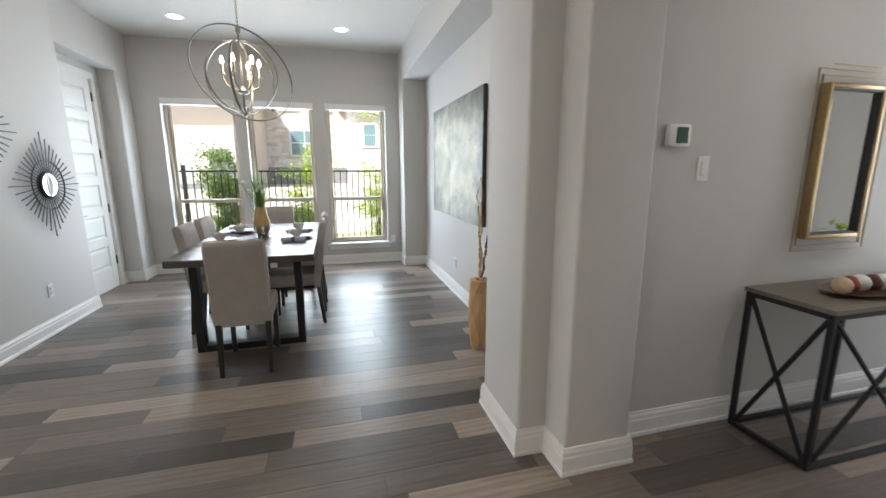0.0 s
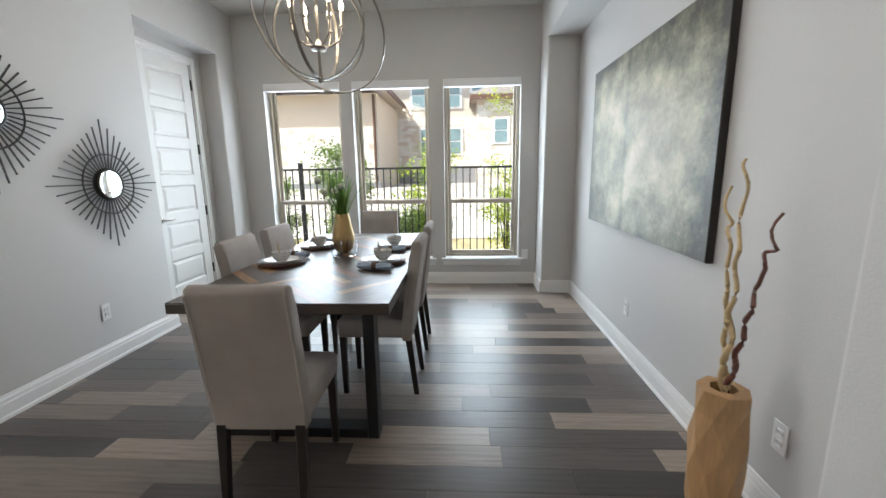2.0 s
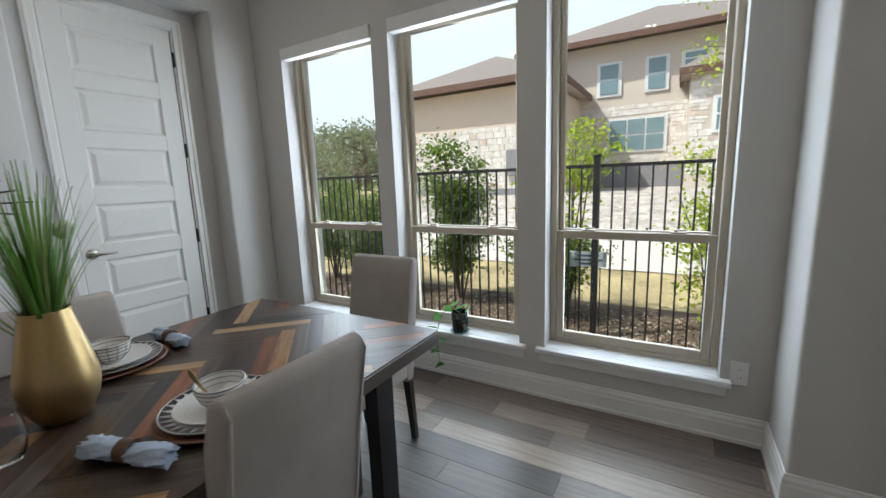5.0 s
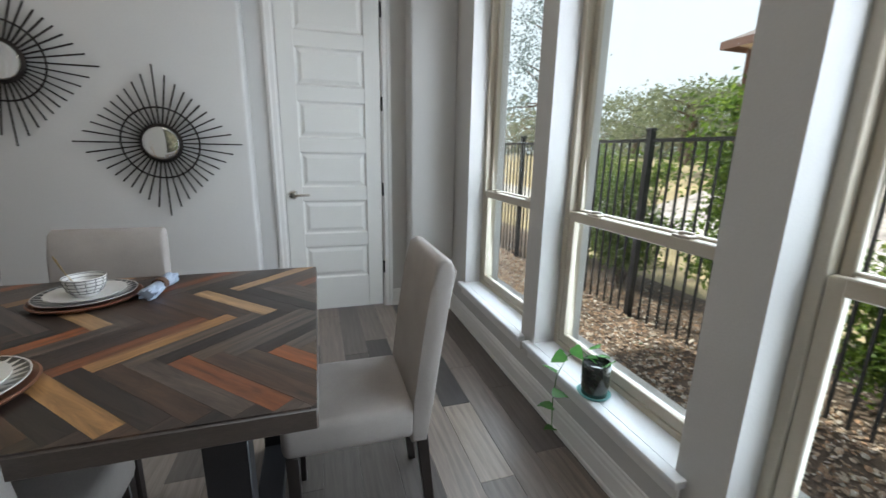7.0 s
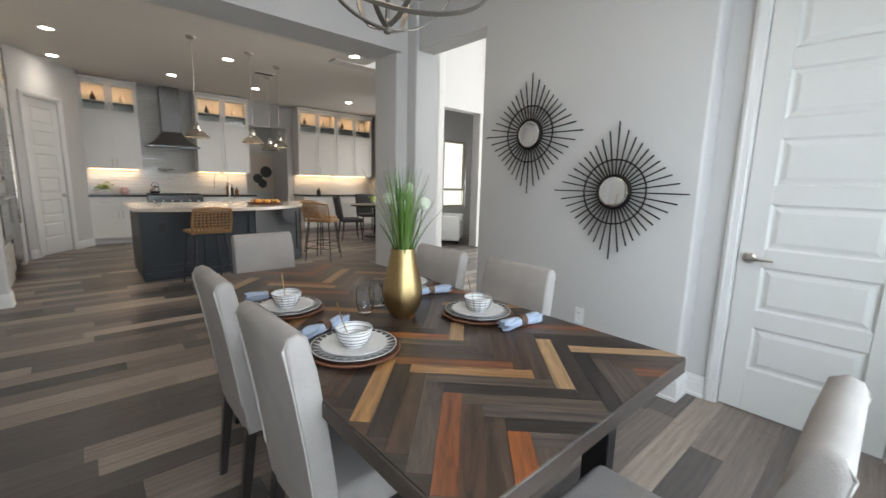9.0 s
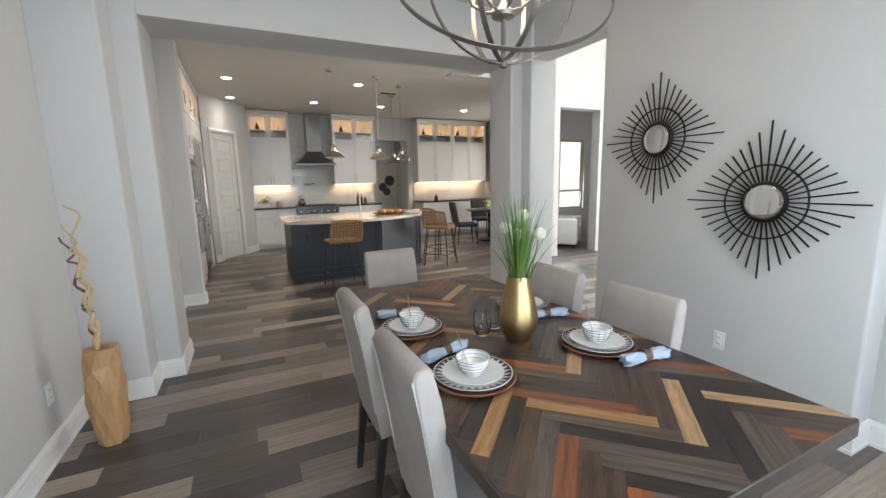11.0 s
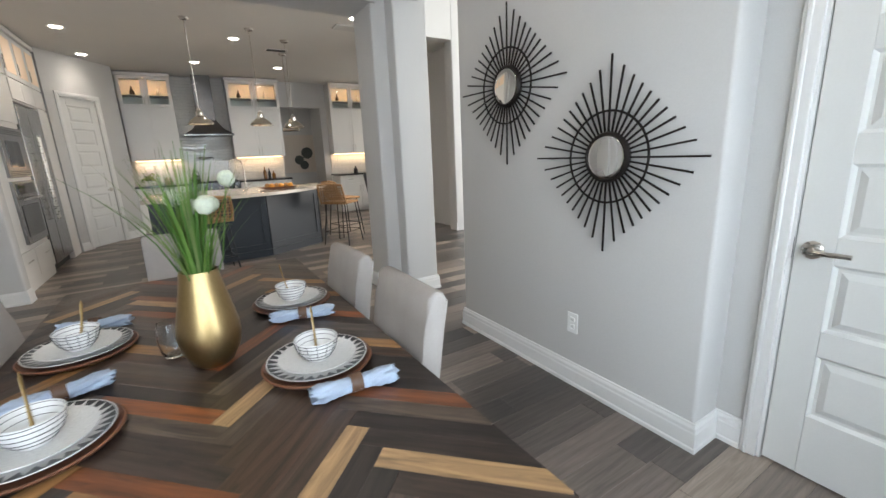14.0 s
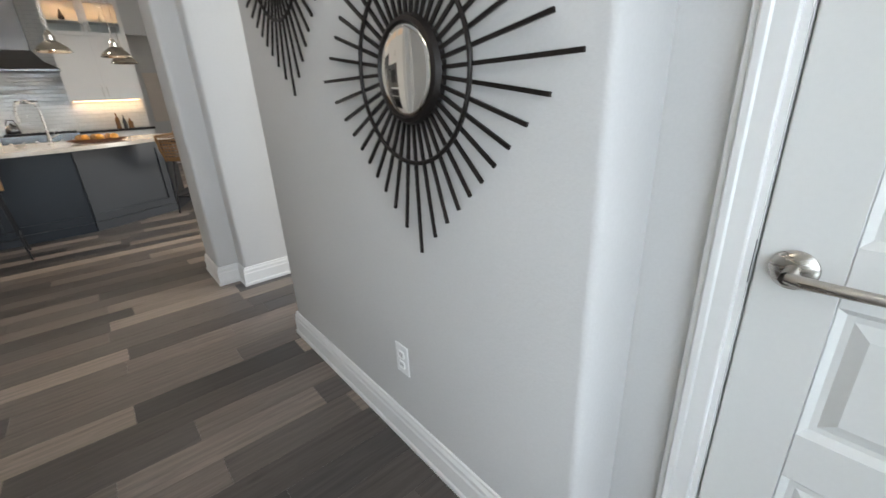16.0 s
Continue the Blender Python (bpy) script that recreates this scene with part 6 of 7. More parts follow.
# ---------------------------------------------------------------- island
ISL = thing("kitchen_island", pose(0, 0, 0), "navy kitchen island with curved beige quartz top", "kitchen island")
front = [(0.56, -0.76), (-0.76, -0.80), (-1.58, -1.22), (-1.90, -1.95)]
body = [(0.56, -1.95), (0.56, -0.76), (-0.76, -0.80), (-1.58, -1.22), (-1.80, -1.95)]
part("body", prism(B(), body[::-1], 0.0, 0.862), NAVY, ISL, smooth=0)
top_pts = [(0.62, -2.0), (0.62, -0.70)]
for k in range(19):
    f = k / 18
    p0, p1, p2, p3 = Vector((0.62, -0.70)), Vector((-0.35, -0.18)), Vector((-1.55, -0.42)), Vector((-2.02, -1.95))
    q = p0 * (1 - f) ** 3 + p1 * 3 * f * (1 - f) ** 2 + p2 * 3 * f * f * (1 - f) + p3 * f ** 3
    top_pts.append((q.x, q.y))
bm = B()
prism(bm, top_pts[::-1], 0.863, 0.903)
bmesh.ops.bevel(bm, geom=[e for e in bm.edges if abs(e.verts[0].co.z - e.verts[1].co.z) < 1e-4], offset=0.005, segments=2, affect="EDGES")
part("countertop", bm, QUARTZ, ISL, "polished beige quartz top")
for (xa, ya), (xb, yb) in zip(front, front[1:]):
    d = Vector((xb - xa, yb - ya))
    n = max(1, round(d.length / 0.62))
    ang = math.degrees(math.atan2(d.y, d.x))
    for k in range(n):
        bm = B()
        L = d.length / n
        m = pose(xa + d.x * k / n, ya + d.y * k / n, 0, 0, 0, ang)
        for x0, x1, z0, z1 in ((0.012, 0.075, 0.10, 0.85), (L - 0.075, L - 0.012, 0.10, 0.85), (0.075, L - 0.075, 0.10, 0.18), (0.075, L - 0.075, 0.78, 0.85)):
            box(bm, x0, x1, -0.014, -0.001, z0, z1, m=m)
        part("panel_frame", bm, NAVY, ISL, smooth=0)
    part("skirting", box(B(), 0.004, d.length - 0.004, -0.018, -0.001, 0.0, 0.095, m=pose(xa, ya, 0, 0, 0, ang)), NAVY, ISL, smooth=0)
part("outlet", box(B(), 0.30, 0.37, -0.776, -0.757, 0.60, 0.715, 0.002, 1), BLACKM, ISL, "black outlet")
tap = thing("kitchen_tap", pose(-0.62, -1.45, 0.9035), "tall brushed nickel spring kitchen tap on the island", "tap")
part("base", lathe(B(), [(0.028, 0), (0.028, 0.02), (0.016, 0.03), (0.015, 0.10)], 18), NICKEL, tap)
part("spout", sweep(B(), [(0, 0, 0.09), (0, 0, 0.34), (0.02, 0, 0.42), (0.09, 0, 0.46), (0.17, 0, 0.42), (0.19, 0, 0.33), (0.19, 0, 0.22)], 0.011, 10), NICKEL, tap)
part("lever", sweep(B(), [(0, 0, 0.06), (-0.03, 0.02, 0.07), (-0.09, 0.03, 0.10)], 0.006, 8), NICKEL, tap)
fbx = thing("fruit_board", pose(-1.02, -1.10, 0.9035, 0, 0, -14), "long wooden tray with oranges and bread rolls", "tray")
part("board", lathe(B(), [(0.001, 0), (0.20, 0), (0.27, 0.03), (0.275, 0.035), (0.25, 0.03), (0.19, 0.012), (0.001, 0.010)], 36, Matrix.Diagonal((1, 0.42, 1, 1))), CHARGER, fbx)
FRUIT = [mat("orange_peel", (0.62, 0.28, 0.04), 0.5, vary=0.15, big=30, fine=200, bump=0.3), mat("bread_crust", (0.36, 0.20, 0.08), 0.7, vary=0.3, big=20)]
for k in range(6):
    bm = B()
    bmesh.ops.create_uvsphere(bm, u_segments=14, v_segments=9, radius=0.038, matrix=pose(-0.16 + 0.064 * k, 0.03 * (-1) ** k, 0.048))
    part("fruit", bm, FRUIT[k % 2], fbx, "orange" if k % 2 == 0 else "brown roll")

# pendants over the island
CHROME = mat("polished_nickel", (0.62, 0.58, 0.52), 0.12, metal=1.0, vary=0.05, bump=0)


def pendant(x, y):
    p = thing("pendant_light", pose(x, y, 1.80), "polished nickel dome pendant light, switched on", "pendant light", "island pendants")
    part("shade", lathe(B(), [(0.150, 0.0), (0.152, 0.006), (0.125, 0.045), (0.075, 0.085), (0.045, 0.105), (0.044, 0.15), (0.030, 0.165), (0.026, 0.19), (0.008, 0.20), (0.006, 0.195), (0.022, 0.16), (0.038, 0.10), (0.07, 0.08), (0.12, 0.04), (0.147, 0.002)], 36), CHROME, p)
    part("rod", tube(B(), (0, 0, 0.195), (0, 0, KC - 1.80 - 0.03), 0.005, seg=8), NICKEL, p)
    part("canopy", lathe(B(), [(0.006, KC - 1.835), (0.05, KC - 1.825), (0.062, KC - 1.8012)], 24), NICKEL, p)
    part("bulb", lathe(B(), [(0.001, 0.012), (0.02, 0.018), (0.028, 0.04), (0.02, 0.065), (0.012, 0.08)], 16), BULB, p, "lit bulb")
    lamp("pendant_lamp", "SPOT", pose(x, y, 1.815), 6, (1.0, 0.78, 0.52), 0.05, spread=130, blend=0.6)


for x, y in ((-0.16, -1.0), (-0.91, -1.18), (-1.45, -1.6), (-1.58, -2.42)):
    pendant(x, y)
# the last three are unseen fittings, added to brighten foyer and hall
for x, y in ((1.2, -2.0), (1.2, -3.55), (-0.78, -1.75), (-0.32, -3.55), (-1.72, -3.55), (-2.05, -0.2), (-3.7, -3.4), (0.9, 0.3), (-0.4, 0.4), (3.2, 0.5)):
    can(x, y, KC, 12 if y > 0 else (9 if x > 1 and y < -3 else 18))
vent = thing("ceiling_vent", pose(-1.45, -2.2, KC), "white ceiling air vent with narrow slats", "vent")
part("frame", box(B(), -0.17, 0.17, -0.07, 0.07, -0.008, -0.0005, 0.002, 1), CANW, vent)
for k in range(7):
    part("slat", box(B(), -0.15, 0.15, -0.055 + k * 0.018, -0.045 + k * 0.018, -0.013, -0.0085), SLOT, vent)


def bar_stool(x, y, turn):
    s = thing("bar_stool", pose(x, y, 0, 0, 0, turn), "woven rattan bar stool with thin black metal legs", "bar stool", "stools at the island")
    bm = B()
    box(bm, -0.20, 0.20, -0.19, 0.20, 0.625, 0.66, 0.015, 2)
    part("seat", bm, RATTAN, s)
    bm = B()
    sweep(bm, [(-0.21, -0.19, 0.63), (-0.215, -0.24, 0.78), (-0.205, -0.27, 0.92), (0, -0.275, 0.94), (0.205, -0.27, 0.92), (0.215, -0.24, 0.78), (0.21, -0.19, 0.63)], 0.013, 8)
    back = part("backrest", bm, RATTAN, s, "woven rattan back")
    for k in range(11):
        u = -0.2 + 0.04 * k
        part("strand", sweep(B(), [(u, -0.19 - 0.25 * u * u, 0.64), (u * 1.02, -0.23 - 0.2 * u * u, 0.76), (u * 0.97, -0.26 - 0.1 * u * u, 0.92)], 0.0115, 6, flat=0.5), RATTAN, back)
    for k in range(8):
        z = 0.665 + k * 0.035
        part("strand", sweep(B(), [(-0.2 + 0.05 * q, -0.195 - (z - 0.64) * 0.25 - 0.2 * (-0.2 + 0.05 * q) ** 2 + 0.006 * (-1) ** (q + k), z) for q in range(9)], 0.013, 6, flat=0.6), RATTAN, back)
    for sx in (-1, 1):
        for sy in (-1, 1):
            part("leg", tube(B(), (sx * 0.16, sy * 0.15, 0.624), (sx * 0.215, sy * 0.21, 0.0), 0.009, seg=8), BLACKM, s)
    bm = B()
    sweep(bm, [(-0.20, -0.19, 0.2), (0.20, -0.19, 0.2), (0.20, 0.19, 0.2), (-0.20, 0.19, 0.2)], 0.006, 6, True)
    part("foot_rail", bm, BLACKM, s)


bar_stool(-0.05, -0.30, 186)
bar_stool(-1.86, -0.93, 130)
bar_stool(-2.12, -1.55, 105)

# ---------------------------------------------------------------- east side: oven tower, fridge, pantry
TX = 1.72
tower = thing("oven_tower", pose(0, 0, 0), "white cabinet tower with built-in microwave and wall oven", "cabinet")
part("body", box(B(), TX + 0.02, KX1 - 0.002, -1.78, -0.45, 0.0, 2.97), CABW, tower)
part("crown", box(B(), TX - 0.02, KX1 - 0.002, -1.80, -0.45, 2.971, 3.03, 0.01, 2), CABW, tower)


def facing(bm, y0, y1, z0, z1, depth=0.02, bv=0.003, x=None):
    x = TX + 0.0195 if x is None else x
    return box(bm, x - depth, x, y0, y1, z0, z1, bv, 1)


for y0, y1 in ((-1.77, -1.13), (-1.12, -0.47)):
    d = part("drawer", facing(B(), y0, y1, 0.12, 0.44), CABW, tower)
    part("handle", tube(B(), (TX - 0.03, (y0 + y1) / 2 - 0.07, 0.34), (TX - 0.03, (y0 + y1) / 2 + 0.07, 0.34), 0.006), NICKEL, d)
    d = part("door", facing(B(), y0, y1, 1.86, 2.40), CABW, tower)
    part("handle", tube(B(), (TX - 0.03, y0 + 0.05, 1.92), (TX - 0.03, y0 + 0.05, 2.08), 0.006), NICKEL, d)
    d = part("glass_door", facing(B(), y0, y1, 2.42, 2.95), CABW, tower)
    # the pane itself emits a warm glow; no lamp stands behind it
    part("pane", facing(B(), y0 + 0.07, y1 - 0.07, 2.49, 2.88, 0.003, 0, TX - 0.001), glow("glowing_glass", (0.80, 0.62, 0.45), 0.10), d, "glass plate with a warm glow of its own")
    part("handle", tube(B(), (TX - 0.03, y0 + 0.05, 2.48), (TX - 0.03, y0 + 0.05, 2.64), 0.006), NICKEL, d)
ov = part("wall_oven", facing(B(), -1.74, -0.98, 0.50, 1.20, 0.03), STEEL, tower, "stainless wall oven")
part("oven_window", facing(B(), -1.66, -1.06, 0.58, 0.93, 0.004, 0, TX - 0.0115), BLACKGL, ov)
part("oven_handle", tube(B(), (TX - 0.055, -1.68, 1.0), (TX - 0.055, -1.04, 1.0), 0.011), NICKEL, ov)
part("control_panel", facing(B(), -1.66, -1.06, 1.06, 1.17, 0.004, 0, TX - 0.0115), BLACKGL, ov)
mw = part("microwave", facing(B(), -1.74, -0.98, 1.24, 1.79, 0.03), STEEL, tower, "stainless built-in microwave")
part("window", facing(B(), -1.52, -1.10, 1.36, 1.64, 0.004, 0, TX - 0.0115), BLACKGL, mw)
for z in (1.265, 1.285, 1.305, 1.71, 1.73, 1.75):
    part("grille_slot", facing(B(), -1.70, -1.02, z, z + 0.008, 0.003, 0, TX - 0.0115), SLOT, mw)
fr = thing("refrigerator", pose(0, 0, 0), "built-in stainless steel refrigerator with bar handles", "refrigerator")
part("body", box(B(), TX + 0.03, KX1 - 0.002, -2.78, -1.81, 0.09, 2.12), STEEL, fr)
part("kick_plate", box(B(), TX + 0.06, KX1 - 0.01, -2.78, -1.81, 0.0, 0.089), BLACKM, fr)
for y0, y1, hy in ((-2.775, -2.24, -2.28), (-2.23, -1.815, -2.19)):
    d = part("door", facing(B(), y0, y1, 0.10, 2.11, 0.03, 0.006, TX + 0.029), STEEL, fr, smooth=30)
    part("handle", tube(B(), (TX - 0.05, hy, 0.65), (TX - 0.05, hy, 1.75), 0.013), NICKEL, d, "long steel bar handle")
oc = thing("over_fridge_cabinet", pose(0, 0, 0), "white cabinet with glowing glass doors over the refrigerator", "cabinet")
part("body", box(B(), TX + 0.02, KX1 - 0.002, -3.24, -1.80, 2.14, 2.97), CABW, oc)
part("side_panel", box(B(), TX, KX1 - 0.002, -3.24, -2.80, 0.0, 2.139), CABW, oc)
part("crown", box(B(), TX - 0.02, KX1 - 0.002, -3.24, -1.801, 2.971, 3.03, 0.01, 2), CABW, oc)
for y0, y1 in ((-3.22, -2.76), (-2.75, -2.29), (-2.28, -1.82)):
    d = part("door", facing(B(), y0, y1, 2.16, 2.40), CABW, oc)
    d = part("glass_door", facing(B(), y0, y1, 2.42, 2.95), CABW, oc)
    # same self-glowing pane in place of a lit interior
    part("pane", facing(B(), y0 + 0.06, y1 - 0.06, 2.48, 2.89, 0.003, 0, TX - 0.001), bpy.data.materials["glowing_glass"], d, "glass plate with a warm glow of its own")
    part("handle", tube(B(), (TX - 0.03, y0 + 0.04, 2.48), (TX - 0.03, y0 + 0.04, 2.62), 0.006), NICKEL, d)

# diagonal pantry wall with its door
pa, pb2 = Vector((1.70, -3.25)), Vector((0.95, -4.42))
d = pb2 - pa
L = d.length
ang = math.degrees(math.atan2(d.y, d.x))
mp_ = pose(pa.x, pa.y, 0, 0, 0, ang)      # local x along the wall; the room lies on -y
q0, q1 = 0.235, 0.235 + 0.66
bm = B()
box(bm, 0, q0, 0.0, 0.12, 0, KC, m=mp_), box(bm, q1, L, 0.0, 0.12, 0, KC, m=mp_), box(bm, q0, q1, 0.0, 0.12, 2.41, KC, m=mp_)
solid("wall_pantry", bm, WALL, "light greige diagonal wall with the pantry door", "wall")
pd = panel_door("door_2", 0.655, 2.39, 6, "closed white six-panel pantry door", m=mp_ @ pose(q0 + 0.0025, 0.02, 0.01))
lever(pd, 0.60, 0.92, -1)
casing("trim_door_2", 0.66, 2.40, mp_ @ pose(q0, 0, 0), 0.07)
baseboard(6, [(pa + d * (q0 - 0.085) / L)[:], pa[:]])
baseboard(7, [pb2[:], (pa + d * (q1 + 0.085) / L)[:]])

# breakfast table and chairs
SLATE = mat("charcoal_upholstery", (0.045, 0.045, 0.048), 0.9, vary=0.2, big=10, fine=200, bump=0.3)
bt = thing("breakfast_table", pose(-4.15, -2.95, 0), "round black breakfast table on a pedestal", "table")
part("tabletop", lathe(B(), [(0.001, 0.715), (0.58, 0.715), (0.60, 0.73), (0.60, 0.745), (0.59, 0.752), (0.001, 0.752)], 48), LEGW, bt)
part("pedestal", lathe(B(), [(0.30, 0), (0.30, 0.03), (0.08, 0.07), (0.06, 0.3), (0.08, 0.66), (0.22, 0.714)], 28), LEGW, bt)


def side_chair(x, y, turn):
    c = thing("breakfast_chair", pose(x, y, 0, 0, 0, turn), "charcoal upholstered chair with black legs at breakfast table", "chair", "breakfast chairs")
    part("seat", box(B(), -0.23, 0.23, -0.22, 0.24, 0.40, 0.48, 0.03, 3), SLATE, c)
    bm = B()
    box(bm, -0.22, 0.22, -0.04, 0.04, 0, 0.50, 0.03, 3, m=pose(0, -0.22, 0.46, 10, 0, 0))
    part("backrest", bm, SLATE, c)
    for sx in (-1, 1):
        for sy in (-1, 1):
            part("leg", tube(B(), (sx * 0.19, sy * 0.18, 0.40), (sx * 0.21, sy * 0.23, 0), 0.018, 0.011, 10), LEGW, c)


side_chair(-3.35, -2.75, 75)
side_chair(-4.0, -2.1, 170)
side_chair(-4.4, -3.75, -10)
bl = thing("centrepiece", pose(-4.1, -2.95, 0.753), "small green leafy centrepiece on the breakfast table", "plant")
part("pot", lathe(B(), [(0.001, 0), (0.06, 0), (0.08, 0.06), (0.07, 0.06), (0.001, 0.05)], 20), PORC, bl)
cr = new("leaves", leaf_mesh("leaves", [(0, 0, 0.12, 1)], 50, 0.06, 0.06, 14, LIME))
cr.parent = bl

# back hall: a framed picture beyond the doorway
art = thing("wall_art", pose(-2.72, KY - 1.45, 1.45), "pale framed abstract picture with dark foliage shapes", "picture")
part("frame", box(B(), -0.55, 0.55, 0.001, 0.03, -0.5, 0.5, 0.004, 1), STUCCO2, art)
bm = B()
for x, z, r in ((-0.1, 0.02, 0.16), (0.12, -0.16, 0.13), (0.0, -0.3, 0.12)):
    lathe(bm, [(0.001, 0.032), (r, 0.032), (r * 0.9, 0.034), (0.001, 0.034)], 9, pose(x, 0, z, -90, 20, 0))
part("foliage_shape", bm, mat("ink_wash", (0.06, 0.065, 0.06), 0.8, vary=0.5, big=12), art, "dark painted shapes")
bm = B()
box(bm, OPX0 - 0.3, OPX0 - 0.15, KY - 1.6, KY - 0.1, 0, KC), box(bm, OPX1 + 0.4, OPX1 + 0.55, KY - 1.6, KY - 0.1, 0, KC)
solid("wall_back_hall_sides", bm, WALL, "greige side walls of the back hall", "wall")
# unseen fitting, added to light the back hall
can(-2.2, KY - 0.7, KC, 6)

# ---------------------------------------------------------------- entry hall, two storeys high
EZ = 5.6
bm = B()
ex0, ey = -7.9, -0.5
box(bm, -4.05, -3.72, ey - 0.2, ey + 0.02, 0, EZ, 0.018, 3, True)
box(bm, -4.05, -1.9, ey - 0.2, ey + 0.01, KC - 0.02, EZ)
box(bm, ex0, -5.02, ey - 0.2, ey, 0, EZ), box(bm, -5.03, -4.04, ey - 0.2, ey, 2.67, EZ)
solid("wall_entry_south", bm, WALL, "tall pale wall with a cased opening", "wall")
bm = B()
box(bm, -1.91, XW - 0.2, -0.45, 2.0, KC + 0.02, EZ), box(bm, XW - 0.32, XW - 0.2, 1.9, 4.3, CEIL, EZ)
solid("wall_entry_east", bm, WALL, "upper entry wall above the opening", "wall")
# the high window is unseen, assumed from how bright the entry is
bm = B()
box(bm, ex0, XW - 0.2, 4.2, 4.4, 0, 2.6), box(bm, ex0, XW - 0.2, 4.2, 4.4, 4.9, EZ), box(bm, ex0, -6.6, 4.2, 4.4, 2.6, 4.9), box(bm, -3.0, XW - 0.2, 4.2, 4.4, 2.6, 4.9)
solid("wall_entry_north", bm, WALL, "pale entry wall with an assumed, unseen high window", "wall")
bm = B()
box(bm, ex0 - 0.2, XW - 0.2, ey - 0.2, 4.4, EZ, EZ + 0.15)
solid("ceiling_entry", bm, CEILP, "high white entry ceiling", "ceiling")
lamp("high_window_daylight", "AREA", look((-4.8, 4.15, 3.75), (-4.6, 0, 2.2)), 105, (0.92, 0.98, 1.0), 3.4, 2.2)
baseboard(8, [(-3.72, ey), (-3.72, ey + 0.02), (-4.05, ey + 0.02)])
baseboard(9, [(-5.02, ey), (ex0, ey)])
# room beyond the cased opening
bm = B()
box(bm, KX0 - 0.15, KX0, KY - 0.1, -4.3, 0, KC), box(bm, KX0 - 0.15, KX0, -2.5, -2.15, 0, KC), box(bm, KX0 - 0.15, KX0, -4.3, -2.5, 0, 0.6), box(bm, KX0 - 0.15, KX0, -4.3, -2.5, 2.4, KC)
solid("wall_kitchen_west", bm, WALL, "greige wall closing the breakfast side", "wall")
bm = B()
wx0, wx1, wy, wz0, wz1 = -6.15, -5.42, -2.0, 0.72, 2.30
box(bm, -7.9, wx0, wy - 0.15, wy, 0, KC), box(bm, wx1, -3.9, wy - 0.15, wy, 0, KC), box(bm, wx0, wx1, wy - 0.15, wy, 0, wz0), box(bm, wx0, wx1, wy - 0.15, wy, wz1, KC)
box(bm, -4.05, -3.9, wy, ey - 0.2, 0, KC)
solid("wall_study", bm, WALL, "greige wall with a bright window", "wall")
bm = B()
box(bm, -7.9, KX0 - 0.16, wy - 0.15, ey - 0.2, KC, KC + 0.12)
solid("ceiling_study", bm, CEILP, "greige ceiling of the room beyond", "ceiling")
sw = thing("window_4", pose(0, 0, 0), "bright window with white frame in the room beyond", "window", kind="structure")
bm = B()
for a, b, c, e in ((wx0, wx0 + 0.04, wz0, wz1), (wx1 - 0.04, wx1, wz0, wz1), (wx0 + 0.04, wx1 - 0.04, wz0, wz0 + 0.05), (wx0 + 0.04, wx1 - 0.04, wz1 - 0.05, wz1), (wx0 + 0.04, wx1 - 0.04, 1.12, 1.17)):
    box(bm, a, b, wy - 0.10, wy - 0.05, c, e)
part("window_frame", bm, VINYL, sw)
part("pane", box(B(), wx0 + 0.04, wx1 - 0.04, wy - 0.078, wy - 0.072, wz0 + 0.05, wz1 - 0.05), GLASS, sw).visible_shadow = False
lamp("study_daylight", "AREA", look(((wx0 + wx1) / 2, wy - 0.03, 1.5), ((wx0 + wx1) / 2, 0, 1.2)), 9, (0.95, 0.98, 1.0), 0.6, 1.4)
# this wall faces away from the sun; emission stands in for sunshine
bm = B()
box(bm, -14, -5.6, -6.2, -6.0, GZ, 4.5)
solid("backdrop_wall", bm, glow("glowing_stone", (0.80, 0.78, 0.74), 0.5), "pale wall beyond the far window, glowing as if sunlit", "backdrop")
bm = B()
vs = [bm.verts.new(p) for p in ((-1200, -1500, GZ), (1200, -1500, GZ), (1200, YN + 0.1, GZ), (-1200, YN + 0.1, GZ))]
bm.faces.new(vs)
solid("ground_south", bm, GRASS, "grass on the far side of the house", "ground", smooth=0)
ac = thing("armchair", pose(-5.05, -1.45, 0, 0, 0, 40), "grey upholstered armchair in the room beyond", "armchair")
part("seat", box(B(), -0.33, 0.33, -0.30, 0.34, 0.08, 0.44, 0.05, 3), SPECK, ac)
part("backrest", box(B(), -0.33, 0.33, -0.40, -0.27, 0.10, 0.85, 0.05, 3), SPECK, ac)
for sx in (-1, 1):
    part("armrest", box(B(), sx * 0.37 - 0.06, sx * 0.37 + 0.06, -0.36, 0.34, 0.06, 0.60, 0.04, 3), SPECK, ac)
for sx in (-1, 1):
    for sy in (-1, 1):
        part("leg", tube(B(), (sx * 0.33, sy * 0.28, 0.07), (sx * 0.33, sy * 0.28, 0), 0.02, seg=10), LEGW, ac)
# unseen window at the end of the hall, added to brighten it
hw = thing("window_5", pose(0, 0, 0), "unseen tall window with beige frame added at the hall end", "window", kind="structure")
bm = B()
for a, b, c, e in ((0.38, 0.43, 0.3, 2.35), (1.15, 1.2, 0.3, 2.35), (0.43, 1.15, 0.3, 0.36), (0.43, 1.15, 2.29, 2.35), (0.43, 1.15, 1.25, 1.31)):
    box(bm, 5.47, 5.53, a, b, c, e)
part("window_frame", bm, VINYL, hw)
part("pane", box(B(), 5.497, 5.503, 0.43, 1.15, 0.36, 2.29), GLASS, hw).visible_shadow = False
lamp("hall_fill", "AREA", look((5.44, 0.79, 1.35), (0, 0.7, 1.1)), 14, (0.92, 0.95, 1.0), 0.68, 1.85)
